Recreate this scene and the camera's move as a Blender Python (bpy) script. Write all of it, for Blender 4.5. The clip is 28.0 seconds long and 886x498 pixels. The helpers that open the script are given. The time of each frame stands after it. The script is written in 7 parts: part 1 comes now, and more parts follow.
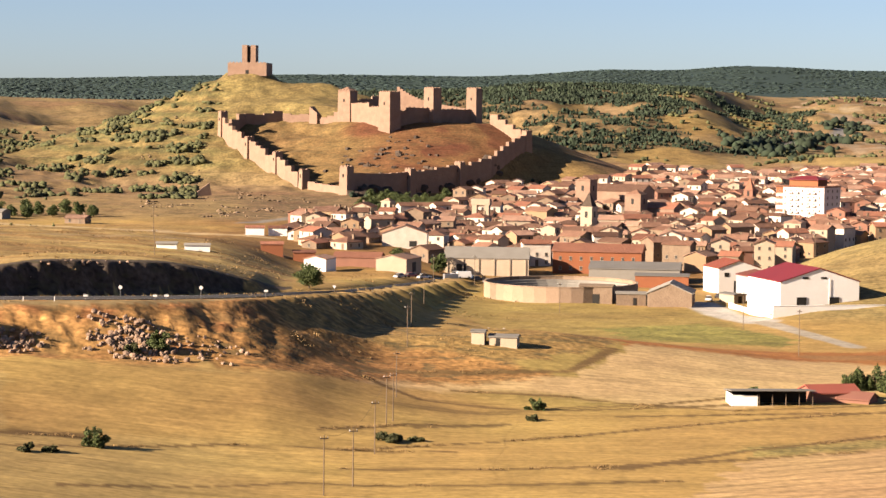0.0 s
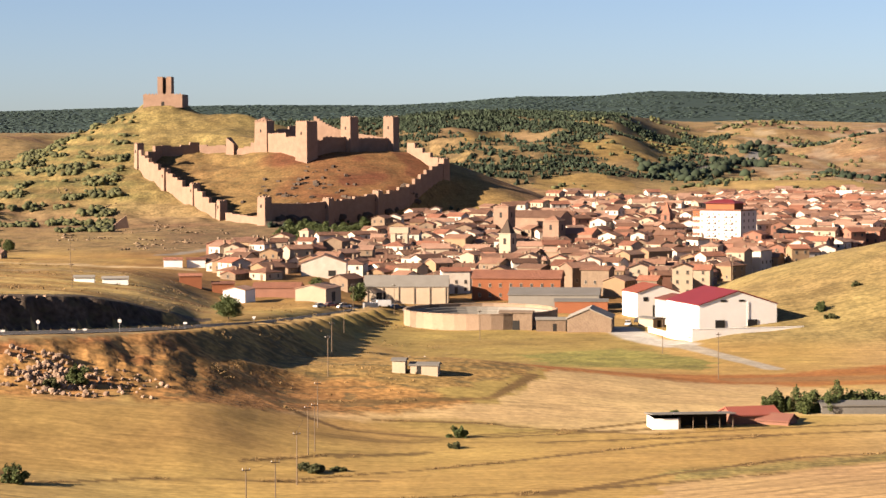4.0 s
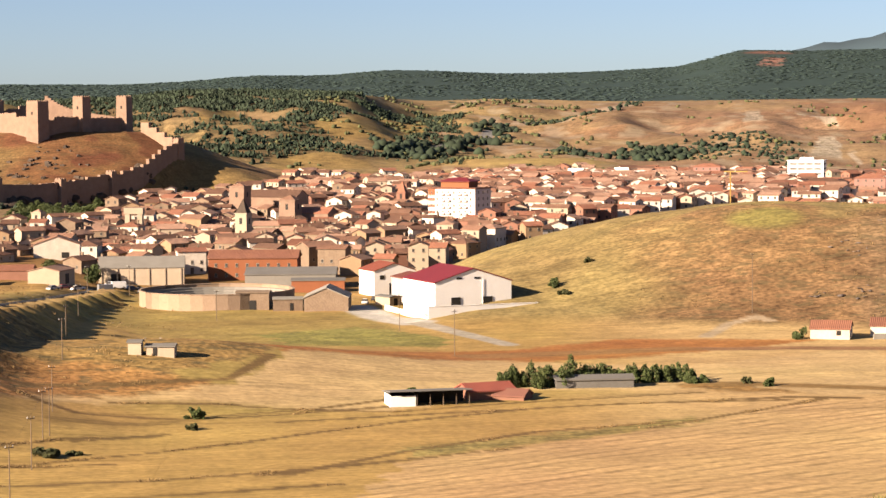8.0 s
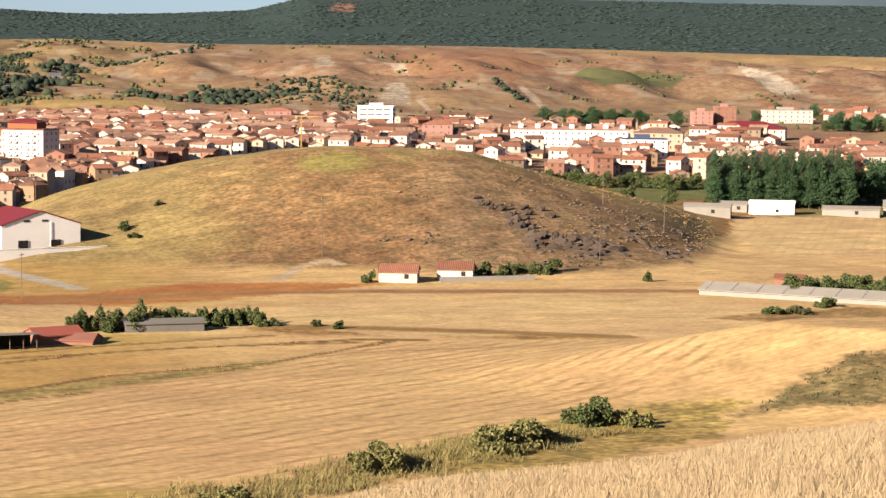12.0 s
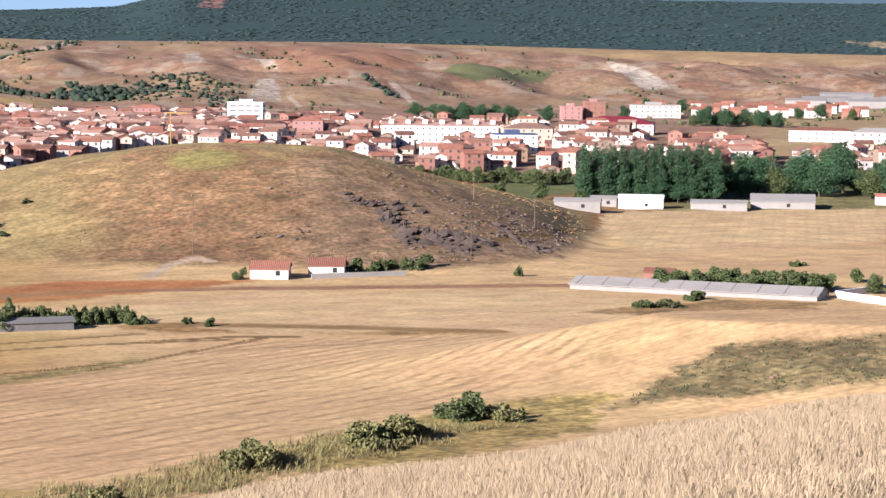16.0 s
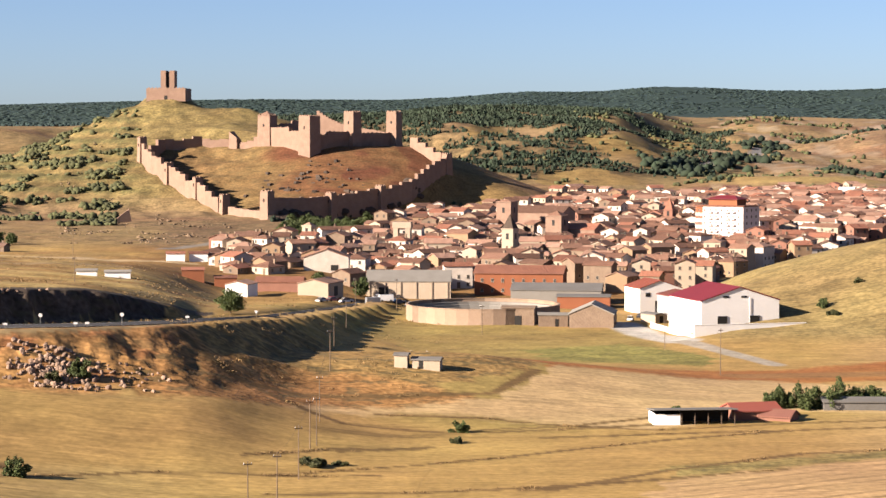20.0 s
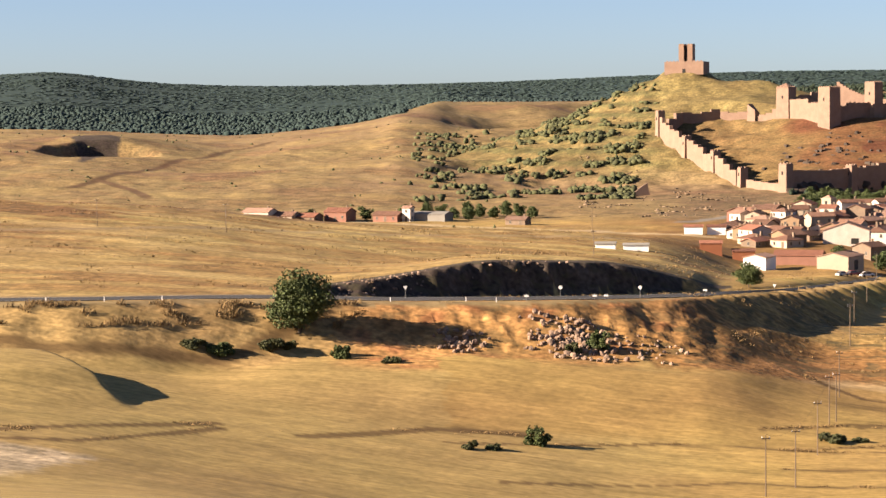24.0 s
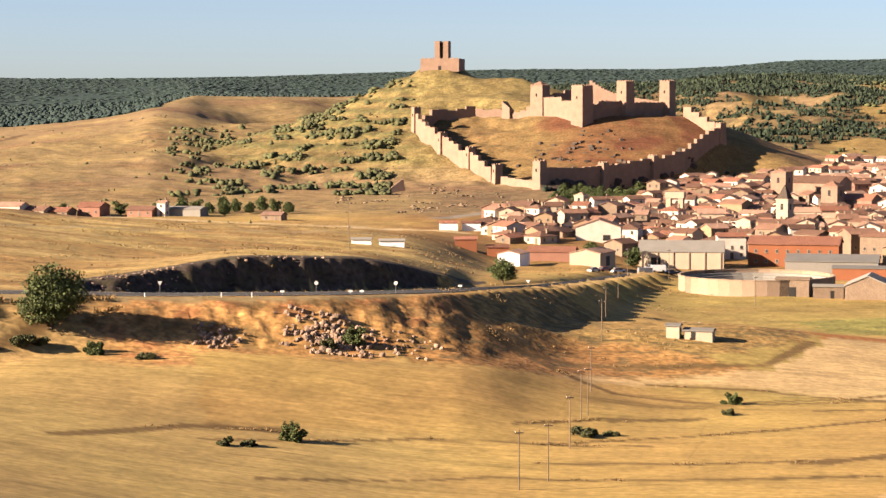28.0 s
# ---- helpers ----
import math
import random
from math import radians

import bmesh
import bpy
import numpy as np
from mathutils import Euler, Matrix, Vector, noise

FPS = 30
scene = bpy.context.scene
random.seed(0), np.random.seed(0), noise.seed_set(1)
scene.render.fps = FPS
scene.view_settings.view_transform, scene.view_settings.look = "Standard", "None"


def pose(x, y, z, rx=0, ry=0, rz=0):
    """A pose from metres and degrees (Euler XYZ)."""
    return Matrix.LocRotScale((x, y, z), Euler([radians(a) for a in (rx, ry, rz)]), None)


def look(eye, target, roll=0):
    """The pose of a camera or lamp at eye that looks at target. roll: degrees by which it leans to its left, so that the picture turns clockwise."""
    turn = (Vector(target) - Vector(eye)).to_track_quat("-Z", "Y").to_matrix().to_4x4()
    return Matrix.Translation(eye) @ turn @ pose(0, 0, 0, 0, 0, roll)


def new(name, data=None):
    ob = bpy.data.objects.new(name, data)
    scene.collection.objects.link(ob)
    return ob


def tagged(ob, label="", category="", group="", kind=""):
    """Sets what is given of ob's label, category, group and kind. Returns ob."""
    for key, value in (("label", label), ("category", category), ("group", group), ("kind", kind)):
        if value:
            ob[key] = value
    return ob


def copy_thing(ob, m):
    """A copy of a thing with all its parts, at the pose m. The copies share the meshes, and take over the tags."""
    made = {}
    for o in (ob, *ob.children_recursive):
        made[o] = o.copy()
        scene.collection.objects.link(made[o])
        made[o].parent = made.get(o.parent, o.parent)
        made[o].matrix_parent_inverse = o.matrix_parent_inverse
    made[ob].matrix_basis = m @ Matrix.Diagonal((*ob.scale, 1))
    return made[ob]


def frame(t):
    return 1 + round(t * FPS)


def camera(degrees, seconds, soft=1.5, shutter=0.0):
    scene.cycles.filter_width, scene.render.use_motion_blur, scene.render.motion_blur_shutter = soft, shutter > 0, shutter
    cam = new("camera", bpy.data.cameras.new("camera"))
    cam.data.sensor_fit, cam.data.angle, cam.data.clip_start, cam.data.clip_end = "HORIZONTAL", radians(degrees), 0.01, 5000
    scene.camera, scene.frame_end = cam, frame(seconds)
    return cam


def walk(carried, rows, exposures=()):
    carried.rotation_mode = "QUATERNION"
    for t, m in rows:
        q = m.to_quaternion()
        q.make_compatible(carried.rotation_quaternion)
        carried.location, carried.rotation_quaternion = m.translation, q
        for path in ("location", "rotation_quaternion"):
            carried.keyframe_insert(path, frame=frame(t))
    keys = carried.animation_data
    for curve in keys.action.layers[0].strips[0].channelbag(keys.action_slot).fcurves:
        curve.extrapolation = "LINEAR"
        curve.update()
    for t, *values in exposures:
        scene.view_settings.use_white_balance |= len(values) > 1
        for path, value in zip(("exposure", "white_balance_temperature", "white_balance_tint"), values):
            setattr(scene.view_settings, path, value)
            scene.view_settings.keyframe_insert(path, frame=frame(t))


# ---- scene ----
EYE = (0.0, 0.0, 50.0)
FOV = 23.06
# seconds, turn to the right, tilt up, lean to the left (degrees)
PATH = [(0, -0.037, -3.438, 0.665),
        (0.5, -0.097, -3.193, 0.707),
        (1, -0.419, -2.915, 0.330),
        (1.5, -0.267, -2.891, 0.315),
        (2, -0.968, -2.915, 0.052),
        (2.5, -2.219, -2.543, -0.092),
        (3, -1.348, -2.385, -0.106),
        (3.5, 0.716, -2.716, 0.028),
        (4, 2.097, -2.680, -0.157),
        (4.5, 2.854, -2.685, -0.623),
        (5, 3.707, -2.713, -0.881),
        (5.5, 4.282, -2.789, -1.024),
        (6, 4.871, -2.868, -1.031),
        (6.5, 5.767, -2.904, -0.878),
        (7, 5.947, -3.112, -0.959),
        (7.5, 8.023, -2.899, -0.360),
        (8, 9.049, -3.261, -0.362),
        (8.5, 10.541, -3.748, -0.259),
        (9, 11.578, -3.712, -0.286),
        (9.5, 13.468, -3.560, -0.078),
        (10, 14.577, -3.844, -0.145),
        (10.5, 15.639, -3.970, 0.038),
        (11, 17.541, -4.288, -0.088),
        (11.5, 18.874, -4.767, 0.524),
        (12, 20.364, -4.717, 0.677),
        (12.5, 22.037, -4.783, 0.775),
        (13, 23.170, -5.006, 0.668),
        (13.5, 24.839, -5.154, 0.938),
        (14, 26.670, -5.123, 1.019),
        (14.5, 28.591, -4.809, 1.111),
        (15, 29.333, -4.488, 1.119),
        (15.5, 27.624, -4.438, 0.945),
        (16, 23.768, -4.789, 0.529),
        (16.5, 20.911, -4.759, 0.485),
        (17, 19.647, -4.383, 0.678),
        (17.5, 17.738, -4.675, 0.742),
        (18, 14.987, -4.743, 0.683),
        (18.5, 10.942, -4.798, 0.362),
        (19, 7.372, -4.385, 0.139),
        (19.5, 4.332, -3.671, -0.039),
        (20, 2.030, -2.815, 0.059),
        (20.5, -0.099, -1.790, 0.562),
        (21, -1.688, -1.255, 0.492),
        (21.5, -2.528, -1.415, 0.386),
        (22, -3.408, -1.902, 0.199),
        (22.5, -5.116, -2.350, -0.114),
        (23, -8.184, -2.943, -0.487),
        (23.5, -9.857, -2.986, -0.486),
        (24, -11.592, -3.453, -0.640),
        (24.5, -13.917, -3.412, -1.001),
        (25, -16.078, -2.719, -1.126),
        (25.5, -17.452, -2.799, -1.125),
        (26, -14.942, -3.104, -0.654),
        (26.5, -12.304, -3.227, -0.246),
        (27, -9.828, -3.636, -0.109),
        (27.5, -6.969, -3.438, -0.033),
        (28, -5.150, -3.610, -0.076)]
cam = camera(FOV, 28.0, soft=1.5)
walk(cam, [(t, pose(*EYE, 90 + tilt, 0, -turn) @ pose(0, 0, 0, 0, 0, lean)) for t, turn, tilt, lean in PATH],
     [(0, 2.22, 6100, 19), (9, 2.12, 6150, 19), (12, 2.04, 5800, 17), (13.5, 2.05, 5600, 19), (15.5, 2.07, 4800, 23), (19, 2.12, 4950, 21), (20, 2.17, 5600, 19), (22, 2.25, 5900, 19), (25, 2.35, 6050, 19), (28, 2.42, 6200, 20)])

# ---- light ----
SUN_AZ, SUN_EL = -113.0, 21.0   # degrees to the right of ahead, and above the horizon
world = bpy.data.worlds.new("world")
scene.world = world
world.use_nodes = True
wt = world.node_tree
sky = wt.nodes.new("ShaderNodeTexSky")
sky.sky_type, sky.sun_disc = "NISHITA", False
sky.sun_elevation, sky.sun_rotation = radians(SUN_EL), radians(SUN_AZ)
sky.altitude = 1100
sky.air_density, sky.dust_density, sky.ozone_density = 0.75, 1.4, 1.5
wt.links.new(sky.outputs[0], wt.nodes["Background"].inputs[0])
wt.nodes["Background"].inputs[1].default_value = 0.027
sun = new("sun", bpy.data.lights.new("sun", "SUN"))
sun.data.energy, sun.data.angle, sun.data.color = 5.0, radians(0.5), (1.0, 0.79, 0.52)
sa, se = radians(SUN_AZ), radians(SUN_EL)
sun.matrix_world = look((math.sin(sa) * math.cos(se) * 100, math.cos(sa) * math.cos(se) * 100, math.sin(se) * 100), (0, 0, 0))

# ---- lie of the land ----
def step(e0, e1, v):
    k = np.clip((v - e0) / (e1 - e0), 0, 1)
    return k * k * (3 - 2 * k)


def along(v, xs, ys):
    """A smooth line through the heights ys at xs, with no overshoot."""
    xs, ys = np.asarray(xs, float), np.asarray(ys, float)
    h, g = np.diff(xs), np.diff(ys) / np.diff(xs)
    m = np.zeros(len(xs))
    same = g[1:] * g[:-1] > 0
    m[1:-1][same] = 2 * g[1:][same] * g[:-1][same] / (g[1:] + g[:-1])[same]
    v = np.clip(v, xs[0], xs[-1])
    i = np.clip(np.searchsorted(xs, v) - 1, 0, len(h) - 1)
    k = (v - xs[i]) / h[i]
    return ys[i] * (1 + 2 * k) * (1 - k) ** 2 + h[i] * m[i] * k * (1 - k) ** 2 + ys[i + 1] * k * k * (3 - 2 * k) + h[i] * m[i + 1] * k * k * (k - 1)


def smax(a, b, k=3.0):
    h = np.clip(0.5 + 0.5 * (a - b) / k, 0, 1)
    return b * (1 - h) + a * h + k * h * (1 - h)


def ripple(x, y, size, seed):
    """Smooth uneven ground: a few crossed waves of about that size."""
    rng = np.random.RandomState(seed)
    out = 0.0
    for i in range(7):
        a, p, q = rng.uniform(0, 6.28), rng.uniform(0, 6.28), rng.uniform(0.6, 1.9)
        out = out + np.sin((x * math.cos(a) + y * math.sin(a)) * 6.28 * q / size + p + 1.3 * np.sin((x * math.sin(a) - y * math.cos(a)) * 3.1 / size + p)) / q
    return out / 4.0


# the country road, by bearing: distance and height
ROAD_AZ = [-60, -40, -27, -21.8, -16, -12.8, -10.5, -8.4, -7, -6, -5, -4.2, -3.5, -2.7, -0.5, 1.0]
ROAD_D = [520, 410, 380, 378, 388, 391, 393, 397, 404, 412, 424, 442, 466, 503, 610, 690]
ROAD_Z = [24.0, 22.0, 20.0, 19.6, 18.36, 17.38, 17.1, 16.8, 16.3, 15.8, 15.0, 13.9, 12.2, 9.6, 4.0, 1.0]
# the rock cutting beyond it runs off at a slant
CUT_AZ = [-60, -40, -27, -21.8, -16, -12.8, -8.4, -5, -2.7, -0.5, 1.0]
CUT_D = [520, 410, 380, 378, 390, 410, 436, 462, 522, 642, 702]
CUT_Z = [24, 22, 20, 19.6, 18.2, 15.8, 13.6, 12.4, 9.1, 1.6, 0.6]


def tongue(x, y):
    """A terrace that ends in a steep bank towards the sunless side."""
    q = (x + 154) * 0.687 - (y - 340) * 0.727                  # along the crest
    e = (x + 154) * 0.727 + (y - 340) * 0.687 + 0.5 * ripple(x, y, 13, 18) - 3.0 * np.sin(np.clip((q - 20) / 52, 0, 1) * 3.14159)
    h = along(q, [18, 26, 38, 54, 66, 78], [0, 1.8, 3.4, 3.0, 1.2, 0])
    return h * step(1.6, -1.6, e) * (1 - step(6, 46, -e))


def knoll(x, y, cx, cy, flat_x, flat_y, turn, top, slope):
    c, s = math.cos(radians(turn)), math.sin(radians(turn))
    u, v = (x - cx) * c + (y - cy) * s, -(x - cx) * s + (y - cy) * c
    r = np.hypot(u / flat_x, v / flat_y)
    out = np.hypot(u, v) * np.clip(1 - 1 / np.maximum(r, 1e-6), 0, 1)
    return top - slope * out


def ground(x, y):
    """The height of the land."""
    x, y = np.asarray(x, float), np.asarray(y, float)
    d = np.hypot(x, y)
    a = np.degrees(np.arctan2(x, y))
    # valley floor, rising gently through the town
    z = np.interp(d, [0, 800, 1250, 2000, 5000], [0, 0, 12, 20, 30])
    # left-hand fields stand higher
    left = along(a, [-60, -27, -22, -17, -10, -5, -0.5], [20, 14, 11.6, 7.8, 3.4, 0.8, 0.0])
    z = z + left * (1 - step(700, 900, d))
    # hillside behind the country road
    crest = along(a, [-60, -27.5, -25.8, -19.5, -14.3, -6.3, -3], [44, 32, 29, 25, 18.5, 12.5, 3])
    rd, rz = along(a, ROAD_AZ, ROAD_D), along(a, ROAD_AZ, ROAD_Z)
    cd, cz = along(a, CUT_AZ, CUT_D), along(a, CUT_AZ, CUT_Z)
    back = np.where(d < 650, cz + (crest - cz) * step(0, 1, (d - cd) / (650 - cd)), crest + (5 - crest) * step(650, 850, d))
    back = np.where(d < cd, rz + (cz - 0.3 - rz) * np.clip((d - rd - 5) / np.maximum(cd - rd - 5, 1), 0, 1), back)
    inroad = step(-62, -58, a) * (1 - step(-1.5, 0.5, a))
    z = np.where(d > rd, z + (smax(back, z) - z) * inroad, z)
    # rock cutting beyond the road
    dr = d - cd + 1.6 * ripple(x, y, 11, 6) + 0.8 * ripple(x, y, 4, 7)
    mound = along(a, [-16, -14.75, -12.8, -10, -7.6, -5.2, -4.2], [0, 1.2, 3.6, 6.6, 6.2, 2.2, 0])
    z = z + mound * step(6, 11.5, dr) * (d - cd > 5) * (1 - step(30, 110, d - cd))
    # road bed and its bank
    toe = along(a, [-60, -27, -21, -17, -15.4, -12.8, -11, -9, -7, -5.5, -4.5, -3.5, -2.5, -1.5, -0.5, 1], [480, 352, 350, 358, 364, 367, 369, 371, 371, 370, 370, 376, 400, 470, 580, 675]) + 0.8 * ripple(x, y, 34, 8) - 1
    z = z + along(a, [-19, -15.5, -13, -10.5, -8, -5.5, -4, -2, 1.5], [0, 3.4, 5.0, 6.0, 6.0, 5.8, 5.8, 4.4, 0]) * step(312, 374 + 50 * step(-5, -1, a), d) * (d < rd)
    bank = np.clip((d - toe) / (rd - 6 - toe), 0, 1)
    bank = (0.55 * bank + 0.45 * step(0, 1, bank)) * (1 + 0.06 * ripple(x, y, 12, 9) * step(0, 0.3, bank) * step(0, 0.3, 1 - bank))
    rough = (0.3 * ripple(x, y, 6, 14) + 0.3 * ripple(x, y, 2.6, 15)) * bank * (1 - bank) * 4 * step(-15, -12.5, a)
    turnoff = 1 - step(-4.9, -3.7, a)
    z = np.where((d <= rd + 5), z + (rz - z) * bank * inroad * turnoff + rough * inroad * turnoff, z)
    # embankment where the road swings away towards the town
    ra = np.arange(-6.5, 0.6, 0.25)
    rdd, rzz = along(ra, ROAD_AZ, ROAD_D), along(ra, ROAD_AZ, ROAD_Z)
    ex, ez = np.full(x.shape, 1e9), np.zeros(x.shape)
    for k in range(len(ra)):
        o = np.hypot(x - rdd[k] * math.sin(radians(ra[k])), y - rdd[k] * math.cos(radians(ra[k])))
        ez = np.where(o < ex, rzz[k], ez)
        ex = np.minimum(ex, o)
    off = np.maximum(ex - 6 + 0.7 * ripple(x, y, 16, 23), 0)
    z = np.where((d <= rd + 5) & (a > -7), np.maximum(z, ez - 0.62 * off - 0.25 * (1 - step(0, 3, off))), z)
    # brown shoulder of ground in front of the embankment
    sd = along(a, [-5.6, -4.3, -3.1, -2.2, -0.7, 0.6], [396, 408, 413, 418, 428, 440])
    sz = along(a, [-6.6, -5.6, -5.2, -4.3, -3.7, -3.1, -2.2, -0.7, 0.6, 2], [5, 12.2, 12.6, 11.8, 10.6, 9.3, 7.4, 5.3, 4.0, 0]) + 0.25 * ripple(x, y, 15, 27)
    z = np.where((d < rd - 8) & (a > -7), smax(z, sz - np.where(d < sd, along(a, [-6.2, -5.2, -4.0], [0.42, 0.27, 0.18]), 0.04) * np.abs(d - sd), 0.8), z)
    z = np.where(np.abs(d - rd) < 5, z + (rz - z) * inroad, z)
    # tongue of raised ground with a steep end, near on the left
    z = z + tongue(x, y)
    # far slopes behind the town
    foot = along(a, [-30, -13, -8, -5, 0, 3, 8, 11, 15, 20, 30, 40], [1000, 1050, 1250, 1400, 1450, 1400, 1400, 1400, 1420, 1500, 1850, 1900])
    edge = along(a, [-30, -13, -11, -8, -5, 0, 3, 6.5, 9, 11, 14, 20, 30, 40], [1700, 1800, 2200, 2300, 2200, 2100, 2000, 2050, 2500, 2400, 2300, 2300, 2400, 2400])
    top = along(a, [-30, -24.7, -23, -21.3, -19, -17, -15.4, -13.6, -12.4, -11.5, -8, -5, 0, 3, 6.5, 8.5, 10, 11, 14, 20, 30, 36, 40], [43, 43, 45, 43.6, 40, 37.8, 41, 48, 58, 66, 66, 76, 76, 82, 80, 78, 79, 78, 74, 75, 70, 67, 78])
    k = np.clip((d - foot) / (edge - foot), 0, 1)
    k = 0.6 * k + 0.4 * k * k * (3 - 2 * k)
    base = z
    z = base + (top - base) * k
    gully = (ripple(x, y, 420, 3) * 7 + ripple(x, y, 120, 4) * 6 + ripple(x, y, 50, 5) * 1.6) * k * (1 - k) * 4
    z = z + gully * (1 - 0.7 * step(-9, -12, a))
    # hollow quarry on the far slope
    z = z + 6 * np.exp(-((a + 20.5) / 1.7) ** 2 - ((d - 1500) / 75) ** 2)
    qx, qy = x + 495 + 2.5 * ripple(x, y, 20, 43), y - 1325
    z = np.minimum(z, 17.5 + 1.1 * np.maximum(np.hypot(qx, qy * 0.8) - 27, 0) + 40 * step(1270, 1240, y + 0.2 * x + 99))
    # wooded ridges on the horizon
    ridge = along(a, [-60, -27.4, -24.7, -23.3, -21.8, -20, -18.6, -15.7, -13, -10, -7, -3.2, 0, 2, 4.5, 5.7, 7.9, 11, 15.1, 16, 17, 18.5, 20.5, 27, 36, 60],
                  [1.25, 1.2, 1.2, 1.26, 1.33, 1.14, 1.0, 0.91, 0.92, 0.97, 1.06, 1.15, 1.14, 1.2, 1.36, 1.36, 1.49, 1.38, 1.52, 1.72, 1.94, 1.91, 1.93, 1.85, 1.75, 1.7])
    rz2 = 47.5 + 4500 * np.tan(np.radians(ridge))
    start = along(a, [-30, -13, -9, 0, 8, 20, 40], [1900, 2000, 2500, 2500, 2900, 2900, 2900])
    low = along(a, [-30, -13, -9, 10], [8, 6, 0, 0]) * step(0, 300, d - edge) * (1 - step(2300, 3000, d))
    z = z - low + (rz2 - z) * np.clip((d - start) / (4500 - start), 0, 1) ** 1.15 * (d > start)
    # castle hill
    z = smax(z, knoll(x, y, -131, 1444, 14, 14, 0, 78, 0.46), 6)
    z = smax(z, knoll(x, y, -100, 1428, 26, 10, -25, 71, 0.27), 5)
    z = smax(z, knoll(x, y, -75, 1375, 22, 60, 40, 56, 0.42), 8)
    z = smax(z, knoll(x, y, -16, 1312, 50, 30, 0, 47.5, 0.36), 5)
    # steep rocky drop under the castle's front wall
    e, q = (x + 51) * 0.766 - (y - 1146) * 0.643, (x + 51) * 0.643 + (y - 1146) * 0.766
    z = z - 14 * step(1.5, 13, e) * (1 - step(24, 70, e)) * step(-6, 8, q) * (1 - step(130, 175, q))
    # terraces and rocky steps on the castle hill
    rough = (1 - step(0.8, 1.15, np.hypot((x + 110) / 200, (y - 1370) / 220))) * (1 - step(-3.6, -2.6, a) * step(1140, 1160, d))
    z = z + rough * (1.1 * ripple(x, y, 42, 24) + 0.7 * ripple(x, y, 15, 25) + 0.9 * np.sin(z * 6.283 / 7 + 1.5 * ripple(x, y, 90, 33)))
    # low golden knoll behind the town
    z = smax(z, knoll(x, y, 290, 1460, 40, 30, 0, 27, 0.16), 5)
    # brown swell in the fields below the road
    z = smax(z, knoll(x, y, -10, 438, 32, 11, 10, 6.6, 0.12), 1.5)
    # hill with the outcrop
    z = smax(z, hill(x, y), 4)
    # scrubby knoll on the near side of the fields
    z = smax(z, knoll(x, y, 214, 300, 40, 12, -25, 9.0, 0.19), 3)
    # the hillside under the viewer
    s1 = along(a, [-180, -60, -20, -10, 5, 15, 20, 25, 28, 30, 35, 40, 60, 180], [0.05, 0.12, 0.163, 0.19, 0.22, 0.192, 0.172, 0.163, 0.153, 0.147, 0.132, 0.126, 0.12, 0.05])
    brk = along(a, [10, 20, 40, 60], [80, 80, 105, 140])
    near = 48.4 - s1 * d - 0.14 * np.maximum(d - brk, 0) * along(a, [-30, 12, 22, 60], [0, 0, 1, 1])
    z = smax(z, np.where(d < 420, near, -50), 4)
    z = smax(z, np.where(np.abs(a) > 70, 40 - 0.01 * d, -80), 10)
    return z


def hill(x, y):
    d = np.hypot(x, y)
    a = np.degrees(np.arctan2(x, y))
    t = along(a, [7, 9.9, 12.4, 15, 17.6, 20.5, 22, 23.5, 25.8, 27.5, 29], [-8, 10, 18.5, 24, 26.8, 26.2, 22.5, 17.5, 10, 1, -8])
    c = along(a, [7, 12, 18, 24, 28], [620, 650, 645, 640, 660])
    f = np.where(d < c, np.clip((c - d) / 135, 0, 2), np.clip((d - c) / 230, 0, 2))
    f = f * f * (3 - 2 * np.clip(f, 0, 1)) * (f < 1) + (f >= 1) * f
    return t - (t + 2) * np.minimum(f, 1) - 8 * np.maximum(f - 1, 0)


def at(az, d):
    """Plan place on a bearing (degrees to the right of ahead) at a distance."""
    return d * math.sin(radians(az)), d * math.cos(radians(az))


def gz(x, y):
    return float(ground(x, y))

# ---- materials ----
def nodes_of(name):
    m = bpy.data.materials.new(name)
    m.use_nodes = True
    return m, m.node_tree.nodes, m.node_tree.links, m.node_tree.nodes["Principled BSDF"]


